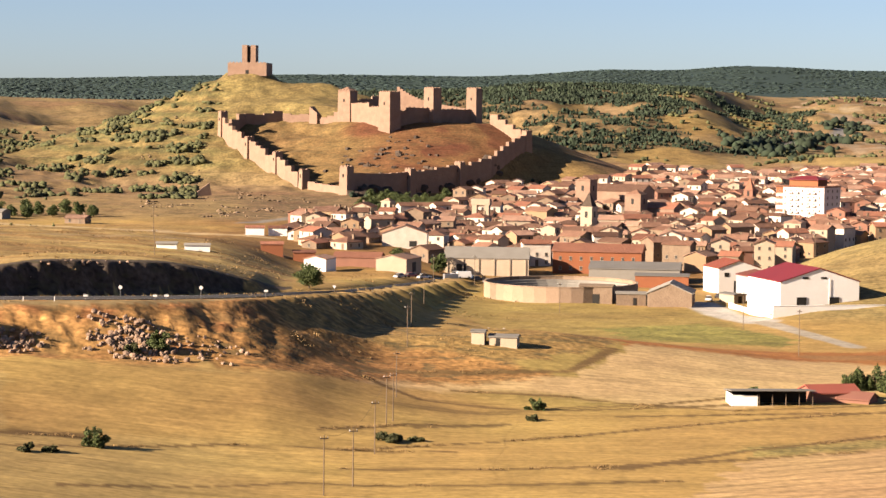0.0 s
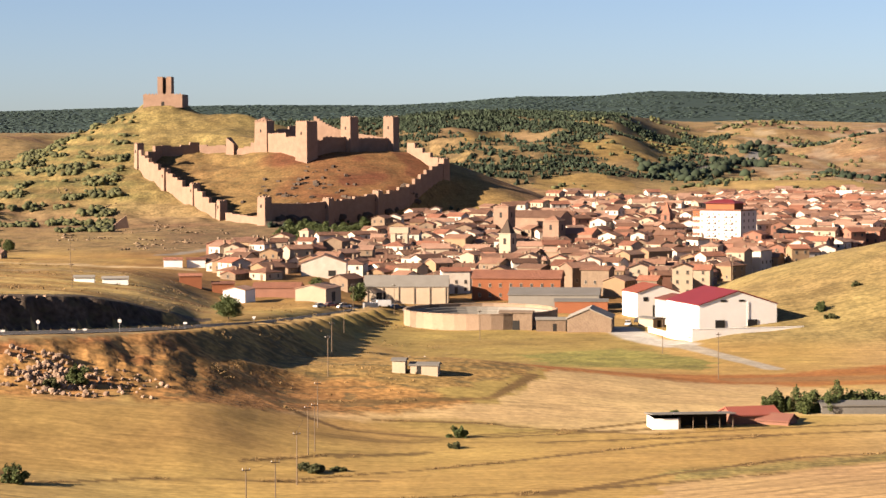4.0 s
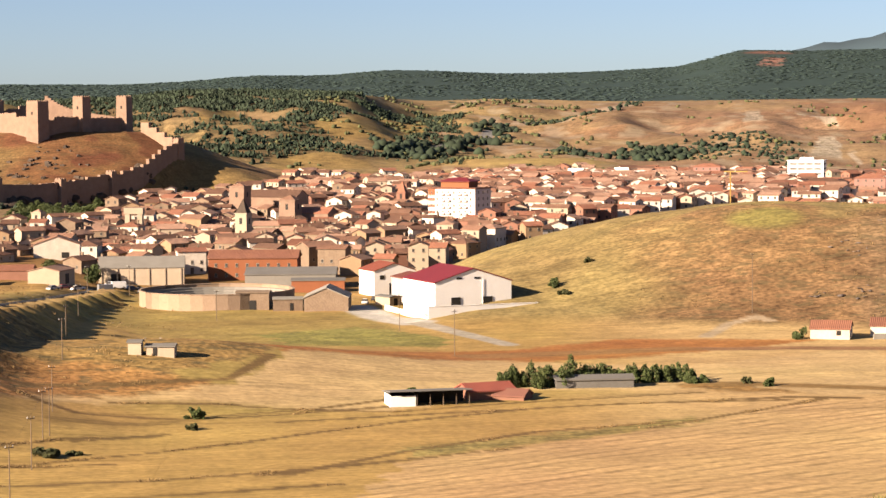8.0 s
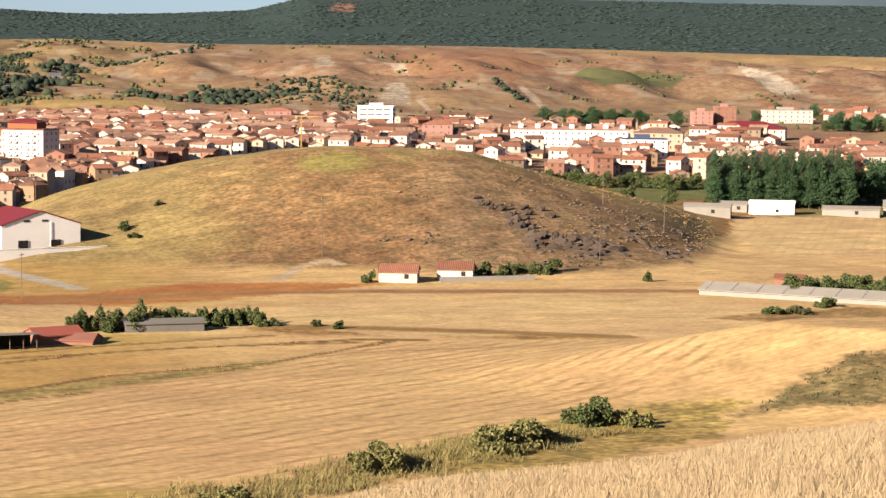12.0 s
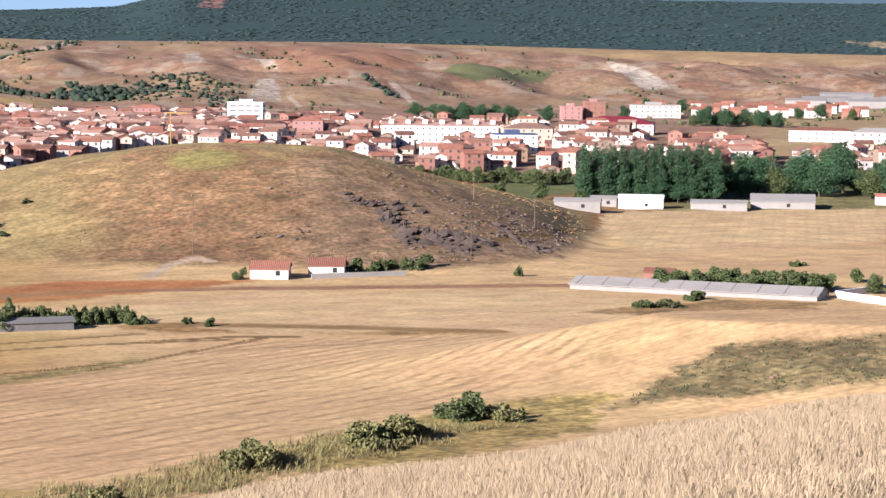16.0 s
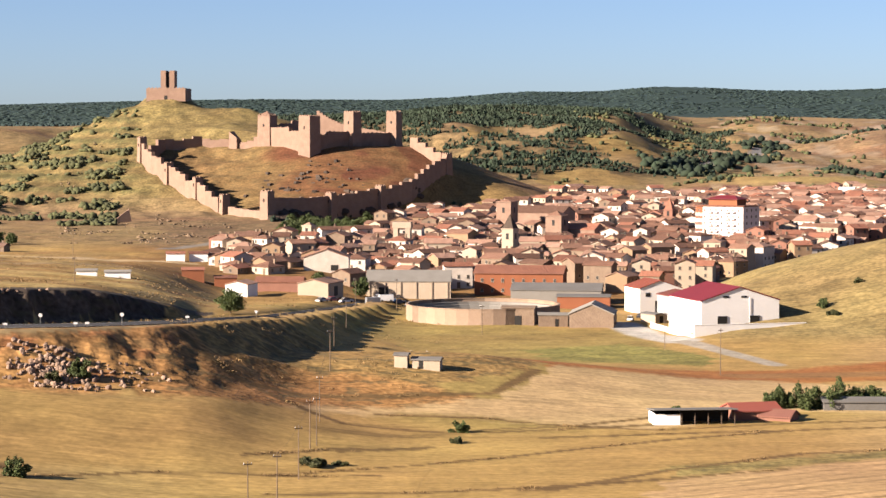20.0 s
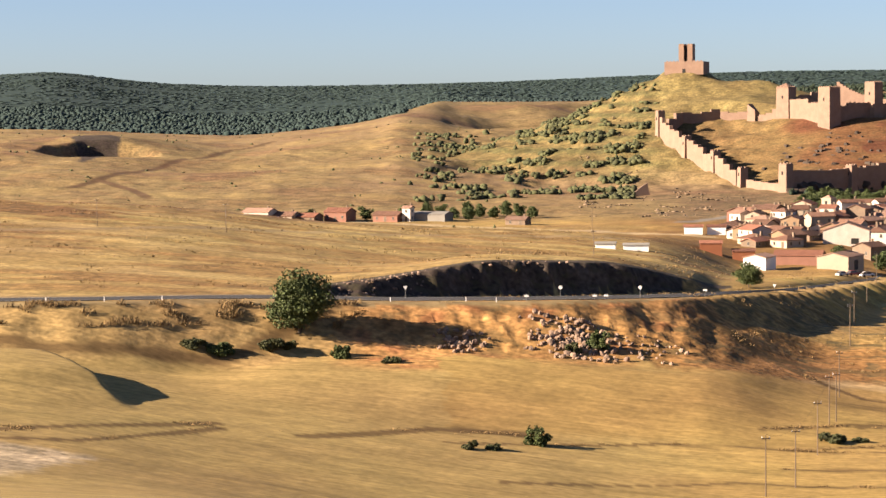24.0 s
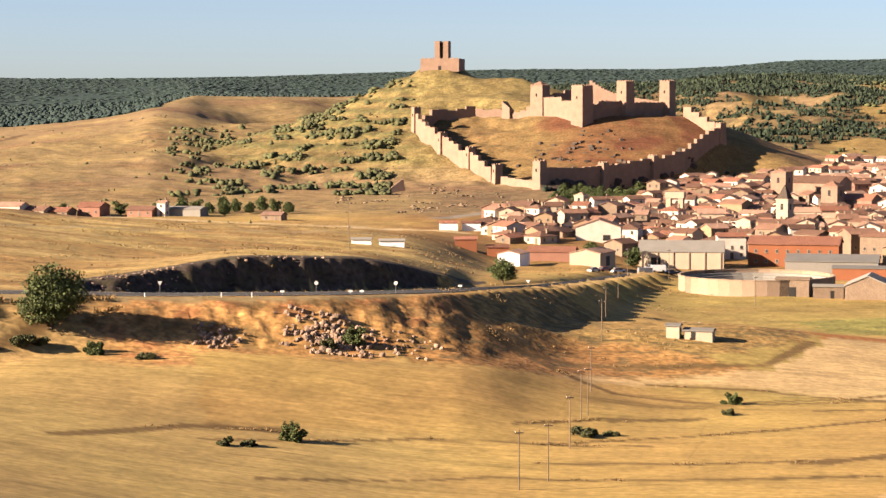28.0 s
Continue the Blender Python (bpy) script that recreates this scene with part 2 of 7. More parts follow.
def mat(name, col, col2=None, rough=0.9, size=2.0, fine=0.25, bump=0.3, metal=0.0, vary=0.12, island=False, spec=0.25):
    """A surface with stains about size metres across and grain of fine metres; vary: from piece to piece."""
    m, n, l, b = nodes_of(name)
    col2 = col2 or tuple(c * 0.72 for c in col)
    tc = n.new("ShaderNodeTexCoord")
    big, small = n.new("ShaderNodeTexNoise"), n.new("ShaderNodeTexNoise")
    big.inputs["Scale"].default_value, small.inputs["Scale"].default_value = 1 / size, 1 / fine
    big.inputs["Detail"].default_value, small.inputs["Detail"].default_value = 4, 3
    for t in (big, small):
        l.new(tc.outputs["Object"], t.inputs["Vector"])
    add = n.new("ShaderNodeMath")
    add.operation = "MULTIPLY_ADD"
    add.inputs[1].default_value, add.inputs[2].default_value = 0.45, 0.0
    l.new(small.outputs[0], add.inputs[0])
    sub = n.new("ShaderNodeMath")
    sub.operation = "MULTIPLY_ADD"
    sub.inputs[1].default_value = 0.9
    l.new(big.outputs[0], sub.inputs[0])
    l.new(add.outputs[0], sub.inputs[2])
    ramp = n.new("ShaderNodeMapRange")
    ramp.inputs[1].default_value, ramp.inputs[2].default_value = 0.4, 0.95
    l.new(sub.outputs[0], ramp.inputs[0])
    mix = n.new("ShaderNodeMix")
    mix.data_type = "RGBA"
    mix.inputs["A"].default_value, mix.inputs["B"].default_value = (*col, 1), (*col2, 1)
    l.new(ramp.outputs[0], mix.inputs["Factor"])
    hsv = n.new("ShaderNodeHueSaturation")
    if island:
        src = n.new("ShaderNodeNewGeometry").outputs["Random Per Island"]
    else:
        src = n.new("ShaderNodeObjectInfo").outputs["Random"]
    vr = n.new("ShaderNodeMapRange")
    vr.inputs[3].default_value, vr.inputs[4].default_value = 1 - vary, 1 + vary
    l.new(src, vr.inputs[0])
    l.new(vr.outputs[0], hsv.inputs["Value"])
    l.new(mix.outputs["Result"], hsv.inputs["Color"])
    l.new(hsv.outputs[0], b.inputs["Base Color"])
    b.inputs["Roughness"].default_value, b.inputs["Metallic"].default_value = rough, metal
    b.inputs["Specular IOR Level"].default_value = spec
    if bump:
        bp = n.new("ShaderNodeBump")
        bp.inputs["Strength"].default_value, bp.inputs["Distance"].default_value = bump, fine * 0.6
        l.new(small.outputs[0], bp.inputs["Height"])
        l.new(bp.outputs[0], b.inputs["Normal"])
    return m


def roof_mat(name, col, col2, pitch=0.45):
    """Clay tiles in courses down the slope."""
    m = mat(name, col, col2, 0.85, 3.0, 0.5, 0.0, vary=0.36)
    n, l, b = m.node_tree.nodes, m.node_tree.links, m.node_tree.nodes["Principled BSDF"]
    tc, w = n.new("ShaderNodeTexCoord"), n.new("ShaderNodeTexWave")
    w.wave_type, w.bands_direction = "BANDS", "X"
    w.inputs["Scale"].default_value, w.inputs["Distortion"].default_value = 0.314 / pitch, 0.6
    l.new(tc.outputs["Object"], w.inputs["Vector"])
    bp = n.new("ShaderNodeBump")
    bp.inputs["Strength"].default_value, bp.inputs["Distance"].default_value = 0.6, 0.12
    l.new(w.outputs[0], bp.inputs["Height"])
    l.new(bp.outputs[0], b.inputs["Normal"])
    return m


def ground_mat():
    """Fields and dry grass: the colour of each plot, with tufts, patches and furrows."""
    m, n, l, b = nodes_of("land")
    geo = n.new("ShaderNodeNewGeometry")
    plot, rows = n.new("ShaderNodeVertexColor"), n.new("ShaderNodeVertexColor")
    plot.layer_name, rows.layer_name = "plot", "furrow"
    sep = n.new("ShaderNodeSeparateColor")
    l.new(rows.outputs[0], sep.inputs[0])

    def noise_at(size, detail, stretch=None, turn=0.0):
        t = n.new("ShaderNodeTexNoise")
        t.inputs["Scale"].default_value, t.inputs["Detail"].default_value = 1 / size, detail
        if stretch:
            mp = n.new("ShaderNodeMapping")
            mp.inputs["Scale"].default_value = stretch
            mp.inputs["Rotation"].default_value = (0, 0, radians(turn))
            l.new(geo.outputs["Position"], mp.inputs["Vector"])
            l.new(mp.outputs[0], t.inputs["Vector"])
        else:
            l.new(geo.outputs["Position"], t.inputs["Vector"])
        return t

    def rng(src, a, bb, c, d):
        r = n.new("ShaderNodeMapRange")
        for i, v in enumerate((a, bb, c, d)):
            r.inputs[1 + i].default_value = v
        l.new(src, r.inputs[0])
        return r.outputs[0]

    def mul(a, bb):
        k = n.new("ShaderNodeMath")
        k.operation = "MULTIPLY"
        l.new(a, k.inputs[0])
        l.new(bb, k.inputs[1])
        return k.outputs[0]

    wide, patch, tuft = noise_at(45, 4), noise_at(7, 5), noise_at(1.3, 5)
    streak = noise_at(14, 5, (0.3, 1.6, 1), 8)
    # rough ground carries more contrast than mown stubble
    rough = sep.outputs[2]

    def more(src, low, high):
        k = n.new("ShaderNodeMix")
        l.new(rng(rough, 0.0, 0.5, 0.4, 1.0), k.inputs["Factor"])
        k.inputs["A"].default_value = 1.0
        l.new(rng(src, 0.3, 0.7, low, high), k.inputs["B"])
        return k.outputs["Result"]
    v = mul(more(wide.outputs[0], 0.8, 1.18), more(patch.outputs[0], 0.66, 1.3))
    v = mul(v, more(tuft.outputs[0], 0.5, 1.42))
    v = mul(v, rng(streak.outputs[0], 0.35, 0.65, 0.9, 1.08))
    # thin dark wisps of trampled straw lying across the slope
    wisp = noise_at(5, 4, (0.12, 1.5, 1), -8)
    v = mul(v, rng(wisp.outputs[0], 0.6, 0.68, 1.0, 0.78))
    thin = noise_at(1.2, 3, (0.14, 1.5, 1), -4)
    v = mul(v, rng(thin.outputs[0], 0.36, 0.66, 1.1, 0.84))
    # furrows: two directions of drilling
    def furrow(turn, gap, mask):
        mp = n.new("ShaderNodeMapping")
        mp.inputs["Rotation"].default_value = (0, 0, radians(turn))
        l.new(geo.outputs["Position"], mp.inputs["Vector"])
        w = n.new("ShaderNodeTexWave")
        w.wave_type, w.bands_direction = "BANDS", "X"
        w.inputs["Scale"].default_value, w.inputs["Distortion"].default_value = 0.314 / gap, 2.6
        w.inputs["Detail"].default_value, w.inputs["Detail Scale"].default_value = 3, 0.6
        l.new(mp.outputs[0], w.inputs["Vector"])
        broken = mul(rng(w.outputs[0], 0.06, 0.45, 1, 0), rng(patch.outputs[0], 0.42, 0.6, 0.12, 1.0))
        return mul(broken, mask)

    f1, f2 = furrow(FURROW_A, 3.7, sep.outputs[0]), furrow(FURROW_B, 3.6, sep.outputs[1])
    fsum = n.new("ShaderNodeMath")
    l.new(f1, fsum.inputs[0])
    l.new(f2, fsum.inputs[1])
    v = mul(v, rng(fsum.outputs[0], 0, 1, 1.03, 0.64))
    # scrubby, rocky ground: dark tufts and pale stones
    scr = mul(rng(noise_at(3.4, 8, (0.7, 1.0, 2.2), 35).outputs[0], 0.52, 0.6, 0, 0.85), sep.outputs[2])
    hsv = n.new("ShaderNodeHueSaturation")
    l.new(v, hsv.inputs["Value"])
    l.new(plot.outputs[0], hsv.inputs["Color"])
    l.new(rng(wide.outputs[0], 0.3, 0.7, 0.493, 0.508), hsv.inputs["Hue"])
    mx = n.new("ShaderNodeMix")
    mx.data_type = "RGBA"
    l.new(scr, mx.inputs["Factor"])
    l.new(hsv.outputs[0], mx.inputs["A"])
    mx.inputs["B"].default_value = (0.06, 0.055, 0.028, 1)
    l.new(mx.outputs["Result"], b.inputs["Base Color"])
    b.inputs["Roughness"].default_value, b.inputs["Specular IOR Level"].default_value = 0.95, 0.1
    h = n.new("ShaderNodeMath")
    h.operation = "MULTIPLY_ADD"
    h.inputs[1].default_value = 0.6
    l.new(tuft.outputs[0], h.inputs[0])
    l.new(patch.outputs[0], h.inputs[2])
    bp = n.new("ShaderNodeBump")
    bp.inputs["Distance"].default_value = 0.6
    l.new(rng(rough, 0.0, 0.6, 0.06, 0.5), bp.inputs["Strength"])
    l.new(h.outputs[0], bp.inputs["Height"])
    l.new(bp.outputs[0], b.inputs["Normal"])
    return m


FURROW_A, FURROW_B = 60.0, 33.0
M_LAND = ground_mat()
M_ASPH = mat("asphalt", (0.04368, 0.0415, 0.03931), (0.03058, 0.0297, 0.02883), 0.9, 4, 0.3, 0.2)
M_LINE = mat("road_paint", (0.432, 0.4262, 0.4032), None, 0.7, 1, 0.1, 0.1)
M_DUST = mat("dust", (0.2048, 0.1638, 0.1065), (0.1638, 0.1229, 0.07371), 0.95, 5, 0.5, 0.2)
M_STONE = mat("sandstone", (0.212, 0.143, 0.104), (0.15, 0.099, 0.072), 0.9, 4, 0.8, 0.5, vary=0.06)
M_RUBBLE = mat("rubble", (0.225, 0.16, 0.115), (0.13, 0.088, 0.062), 0.9, 1.5, 0.4, 0.5, vary=0.3)
M_ROCK = mat("rock", (0.0585, 0.0429, 0.0312), (0.0312, 0.0234, 0.01872), 0.9, 3, 0.6, 0.7, vary=0.2)
WALLS = [mat("white_render", (0.46, 0.415, 0.36), (0.34, 0.3, 0.255), 0.85, 3, 0.5, 0.15),
         mat("cream_render", (0.31, 0.255, 0.19), (0.25, 0.205, 0.152), 0.85, 3, 0.5, 0.15),
         mat("ochre_render", (0.2184, 0.1485, 0.08736), (0.1747, 0.1179, 0.06989), 0.85, 3, 0.5, 0.15),
         mat("pink_brick", (0.1922, 0.0961, 0.06552), (0.1485, 0.07426, 0.05242), 0.9, 3, 0.4, 0.2),
         mat("rubble_wall", (0.1747, 0.131, 0.09173), (0.1223, 0.08736, 0.06115), 0.95, 2, 0.5, 0.4)]
ROOFS = [roof_mat("clay_tiles", (0.2, 0.088, 0.053), (0.145, 0.064, 0.041)),
         roof_mat("old_tiles", (0.165, 0.092, 0.06), (0.112, 0.062, 0.042)),
         roof_mat("pale_tiles", (0.25, 0.155, 0.11), (0.175, 0.105, 0.074)),
         roof_mat("brown_tiles", (0.115, 0.06, 0.038), (0.075, 0.04, 0.027))]
M_WHITE = mat("white_paint", (0.66, 0.65, 0.63), (0.58, 0.57, 0.55), 0.7, 5, 0.4, 0.08, vary=0.03)
M_RED = mat("red_sheet", (0.1179, 0.01529, 0.01966), (0.0961, 0.0131, 0.01747), 0.6, 6, 0.4, 0.1, vary=0.05)
M_GREY = mat("grey_sheet", (0.131, 0.1267, 0.1179), (0.0961, 0.09173, 0.08299), 0.7, 6, 0.4, 0.1)
M_FIBRE = mat("fibre_cement", (0.1949, 0.1856, 0.1671), (0.1531, 0.1439, 0.1253), 0.9, 4, 0.4, 0.2)
M_BRICK = mat("orange_brick", (0.1959, 0.0724, 0.03194), (0.1618, 0.05962, 0.02768), 0.9, 3, 0.3, 0.2, vary=0.05)
M_DARK = mat("dark_opening", (0.01638, 0.01474, 0.0131), (0.009828, 0.009173, 0.008518), 0.7, 2, 0.3, 0.1)
M_METAL = mat("galvanised", (0.1966, 0.1966, 0.1922), (0.1529, 0.1529, 0.1485), 0.5, 1, 0.2, 0.1, metal=0.7)
M_WOOD = mat("pole_wood", (0.125, 0.095, 0.066), (0.085, 0.062, 0.044), 0.9, 1, 0.1, 0.3)
M_GLASS = mat("window_glass", (0.06, 0.055, 0.05), (0.04, 0.037, 0.034), 0.15, 2, 0.5, 0.0, spec=0.5)
M_FRAME = mat("window_frame", (0.2184, 0.1922, 0.1572), None, 0.6, 1, 0.2, 0.1)
M_LEAF = mat("leaves", (0.06, 0.078, 0.022), (0.038, 0.052, 0.016), 0.75, 1.5, 0.4, 0.0, vary=0.35, island=True)
M_POPLAR = mat("poplar_leaves", (0.032, 0.066, 0.024), (0.021, 0.046, 0.018), 0.7, 1.5, 0.4, 0.0, vary=0.3, island=True)
M_YLEAF = mat("yellow_leaves", (0.09828, 0.1023, 0.01229), (0.06961, 0.07781, 0.01229), 0.75, 1.5, 0.4, 0.0, vary=0.3, island=True)
M_SCRUB = mat("scrub_leaves", (0.062, 0.066, 0.025), (0.04, 0.044, 0.018), 0.85, 1.5, 0.4, 0.0, vary=0.35, island=True)
M_PINE = mat("pine_wood", (0.02048, 0.03072, 0.01638), (0.0131, 0.02252, 0.0131), 0.9, 60, 2.0, 0.0, vary=0.4, island=True)
# pines of the far woods, bluer than near ones: haze painted in
M_HAZE_RIDGE = mat("far_pines_hazed", (0.022, 0.038, 0.035), (0.0165, 0.03, 0.028), 0.95, 220, 12.0, 0.0, vary=0.12, island=True)
# mountain colour with the haze of distance mixed in as blue
M_HAZE_BLUE = mat("far_mountain_hazed", (0.04095, 0.06552, 0.0819), (0.03276, 0.05528, 0.07137), 0.95, 300, 40.0, 0.0, vary=0.0)
M_BARK = mat("bark", (0.06961, 0.05324, 0.03685), (0.04095, 0.03276, 0.02252), 0.9, 0.6, 0.1, 0.5)
M_STRAW = mat("straw", (0.235, 0.186, 0.112), (0.186, 0.142, 0.082), 0.9, 3, 0.4, 0.0, vary=0.2, island=True)

# ---- the land as one sheet ----
def inside(px, py, poly):
    """Which of the places lie in a plot."""
    r = np.zeros(px.shape, bool)
    j = len(poly) - 1
    for i in range(len(poly)):
        (xi, yi), (xj, yj) = poly[i], poly[j]
        if yi != yj:
            r ^= ((yi > py) != (yj > py)) & (px < (xj - xi) * (py - yi) / (yj - yi) + xi)
        j = i
    return r


def near_line(px, py, pts):
    best = np.full(px.shape, 1e9)
    for (x0, y0), (x1, y1) in zip(pts[:-1], pts[1:]):
        k = np.clip(((px - x0) * (x1 - x0) + (py - y0) * (y1 - y0)) / ((x1 - x0) ** 2 + (y1 - y0) ** 2), 0, 1)
        best = np.minimum(best, np.hypot(px - x0 - k * (x1 - x0), py - y0 - k * (y1 - y0)))
    return best


STRAW, BROWN, OLIVE, PALE = (0.63, 0.425, 0.145), (0.43, 0.245, 0.085), (0.52, 0.385, 0.125), (0.81, 0.59, 0.285)
GREENPL = [(773, 1779), (849, 1886), (935, 1862), (885, 1780), (786, 1721)]
SOIL, GREEN, RUST, GREYB = (0.55, 0.27, 0.09), (0.4, 0.36, 0.105), (0.43, 0.26, 0.11), (0.36, 0.28, 0.13)
WOODS = (0.07, 0.1, 0.065)
DITCH = (0.28, 0.18, 0.07)
KNOLL = [(149, 279), (160, 286), (169, 291), (180, 296), (194, 290), (199, 287), (230, 283), (224, 268), (187, 269), (173, 272), (157, 278)]
# plots of land: corners in plan, colour, furrows (first drilling, second drilling), scrub
PLOTS = [
    ([(-43, 472), (-23, 487), (6, 490), (35, 449), (34, 435), (5, 400), (-23, 395), (-38, 422)], (0.5, 0.32, 0.115), 0, 0, 0.75),
    ([(-74, 361), (-38, 364), (-23, 366), (2, 372), (11, 360), (-19, 329), (-63, 310)], STRAW, 0, 0, 0),
    ([(12, 602), (45, 578), (69, 576), (76, 486), (28, 485), (8, 526)], OLIVE, 0, 0, 0.15),
]
PLOTS += [
    ([(37, 521), (64, 536), (81, 497), (76, 480), (43, 490)], GREEN, 0, 0, 0.3),
    ([(30, 454), (57, 470), (90, 472), (120, 490), (165, 478), (118, 454), (97, 448), (60, 443), (38, 437)], (0.56, 0.25, 0.08), 0, 0, 0.05),
    ([(24, 403), (39, 442), (82, 451), (117, 432), (173, 463), (150, 403), (105, 396), (76, 401), (51, 375), (15, 388), (-16, 380), (-17, 394)], PALE, 0, 0, 0),
]
PLOTS += [
    ([(45, 320), (77, 336), (104, 354), (127, 375), (157, 371), (176, 365), (161, 306), (147, 303), (131, 291), (106, 273), (85, 258), (60, 252), (20, 250)], (0.8, 0.55, 0.26), 1, 0, 0),
    ([(45, 321), (47, 332), (76, 344), (99, 357), (101, 352), (77, 337)], (0.5, 0.4, 0.14), 0, 0, 0.4),
    ([(108, 402), (127, 404), (153, 391), (176, 386), (178, 368), (157, 372), (135, 384), (114, 391)], (0.5, 0.3, 0.1), 0, 0, 0.45),
    ([(112, 417), (154, 440), (214, 443), (240, 387), (210, 348), (184, 346), (175, 373), (132, 382)], PALE, 0, 0, 0),
]
PLOTS += [
    ([(311, 589), (359, 674), (495, 654), (425, 552), (364, 529), (291, 518)], PALE, 0, 0.35, 0),
    ([(496, 653), (530, 645), (456, 548), (427, 552)], (0.62, 0.27, 0.11), 0, 0, 0),
    ([(205, 394), (220, 401), (246, 406), (264, 394), (250, 380), (215, 384)], (0.45, 0.29, 0.115), 0, 0, 0.4),
    ([(-300, 640), (-222, 574), (-194, 544), (-215, 535), (-260, 562), (-330, 600)], (0.4, 0.23, 0.09), 0, 0, 0.5),
    (KNOLL, (0.34, 0.265, 0.115), 0, 0, 0.7),
]
PLOTS += [
    ([(82, 257), (115, 281), (139, 292), (155, 289), (140, 265), (100, 245)], OLIVE, 0, 0, 0.5),
    ([(543, 1787), (600, 1962), (616, 1966), (559, 1774)], (0.66, 0.54, 0.4), 0, 0, 0.6),
    ([(634, 1918), (650, 1836), (640, 1815), (631, 1843)], (0.7, 0.58, 0.43), 0, 0, 0.3),
]
PLOTS += [
    ([(525, 1558), (584, 1707), (595, 1695), (551, 1557)], (0.62, 0.52, 0.39), 0, 0, 0.7),
    ([(1007, 1888), (1018, 1864), (989, 1734), (947, 1703), (971, 1790)], (0.7, 0.6, 0.46), 0, 0, 0.4),
    ([(684, 1669), (692, 1675), (668, 1572), (655, 1560)], (0.68, 0.55, 0.4), 0, 0, 0.3),
]
PLOTS += [
    ([(563, 1578), (568, 1577), (552, 1515), (550, 1524)], (0.64, 0.52, 0.38), 0, 0, 0.3),
    ([(684, 2070), (802, 2061), (842, 1950), (690, 1693), (630, 1750)], (0.42, 0.24, 0.14), 0, 0, 0.1),
    ([(1187, 3807), (1230, 3800), (1310, 4025), (1270, 4030)], (0.42, 0.22, 0.17), 0, 0, 0),
]
PLOTS += [
    ([(1871, 2767), (1969, 2658), (1811, 2536)], (0.55, 0.42, 0.24), 0, 0, 0),
    ([(312, 700), (335, 690), (372, 745), (420, 770), (560, 700), (590, 760), (440, 840), (340, 790)], (0.2, 0.22, 0.075), 0, 0, 0.2),
    # dark plot in the quarry: the hollow's shadow put into the ground colour
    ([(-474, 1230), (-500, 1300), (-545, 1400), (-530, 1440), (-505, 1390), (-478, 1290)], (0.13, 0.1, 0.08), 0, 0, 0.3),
]
PLOTS += [
    ([(-44, 377), (-39, 392), (-31, 406), (-22, 411), (-16, 418), (-3, 420), (6, 414), (17, 406), (21, 401), (5, 391), (-9, 388), (-20, 376), (-30, 370), (-38, 370)], (0.6, 0.33, 0.115), 0, 0, 0.75),
    ([(-121, 231), (-107, 239), (-90, 238), (-92, 213), (-103, 198)], (0.95, 0.76, 0.48), 0, 0, 0.35),
]
GLADES = [[(160, 1680), (190, 1713), (297, 1986), (278, 1823), (222, 1653), (188, 1625)], [(75, 1734), (112, 1816), (116, 1748), (82, 1694)], [(122, 1531), (156, 1556), (190, 1536), (189, 1492), (138, 1445), (115, 1483)]]
LANES = [([(376, 1919), (417, 1975), (435, 1956), (485, 2035), (550, 2184)], 7.0, (0.6, 0.47, 0.33)), ([(238, 1627), (272, 1678), (303, 1730), (337, 1829), (332, 1871)], 6.0, (0.3, 0.3, 0.3)), ([(-84, 912), (-66, 962), (-49, 1019), (-32, 1058)], 4.0, (0.4, 0.36, 0.3))]
LANES += [([(-37, 410), (-23, 395), (5, 400), (24, 407), (34, 433)], 1.3, DITCH), ([(-19, 392), (-4, 374), (21, 371), (52, 382)], 1.0, DITCH), ([(-4, 346), (10, 354)], 1.2, DITCH)]
LANES += [([(26, 309), (45, 327), (70, 345), (94, 352)], 0.9, DITCH), ([(-15, 322), (20, 341), (49, 361), (76, 374)], 0.7, DITCH), ([(-14, 306), (9, 308), (31, 314), (43, 319)], 0.9, DITCH), ([(30, 365), (92, 377), (123, 376)], 0.9, DITCH)]
LANES += [([(88, 376), (126, 380), (136, 376)], 1.0, DITCH), ([(115, 404), (132, 397), (151, 386), (174, 371)], 3.0, (0.42, 0.27, 0.1)), ([(126, 467), (156, 462), (191, 453), (227, 445)], 3.5, (0.42, 0.24, 0.12)), ([(89, 345), (132, 378)], 0.8, DITCH), ([(236, 512), (271, 540), (309, 590)], 1.5, DITCH)]
LANES += [([(-121, 232), (-109, 238), (-97, 249), (-89, 281)], 1.0, DITCH), ([(-78, 286), (-73, 294), (-65, 309), (-53, 314)], 1.7, DITCH), ([(-169, 325), (-134, 330), (-107, 344), (-77, 413)], 1.6, (0.3, 0.19, 0.08)), ([(-48, 271), (-21, 291), (9, 295), (33, 300)], 0.8, DITCH), ([(-61, 298), (-32, 320), (2, 324)], 0.6, DITCH)]
LANES += [([(-65, 308), (-58, 312), (-52, 313)], 1.1, DITCH), ([(-19, 336), (-5, 348), (9, 352)], 0.9, DITCH), ([(18, 373), (37, 380), (52, 391)], 0.9, DITCH)]
LANES += [([(22, 309), (41, 318), (65, 329)], 0.7, DITCH), ([(-7, 366), (7, 366), (18, 372)], 2.4, (0.42, 0.28, 0.1))]
LANES += [([(2, 385), (22, 385), (51, 374), (73, 382), (111, 390)], 0.7, DITCH), ([(-240, 926), (-180, 882), (-120, 850), (-66, 800)], 5.0, (0.72, 0.55, 0.3)), ([(-112, 241), (-102, 261), (-91, 285)], 1.3, DITCH)]
LANES += [([(80, 460), (128, 467)], 4.5, (0.45, 0.25, 0.1))]
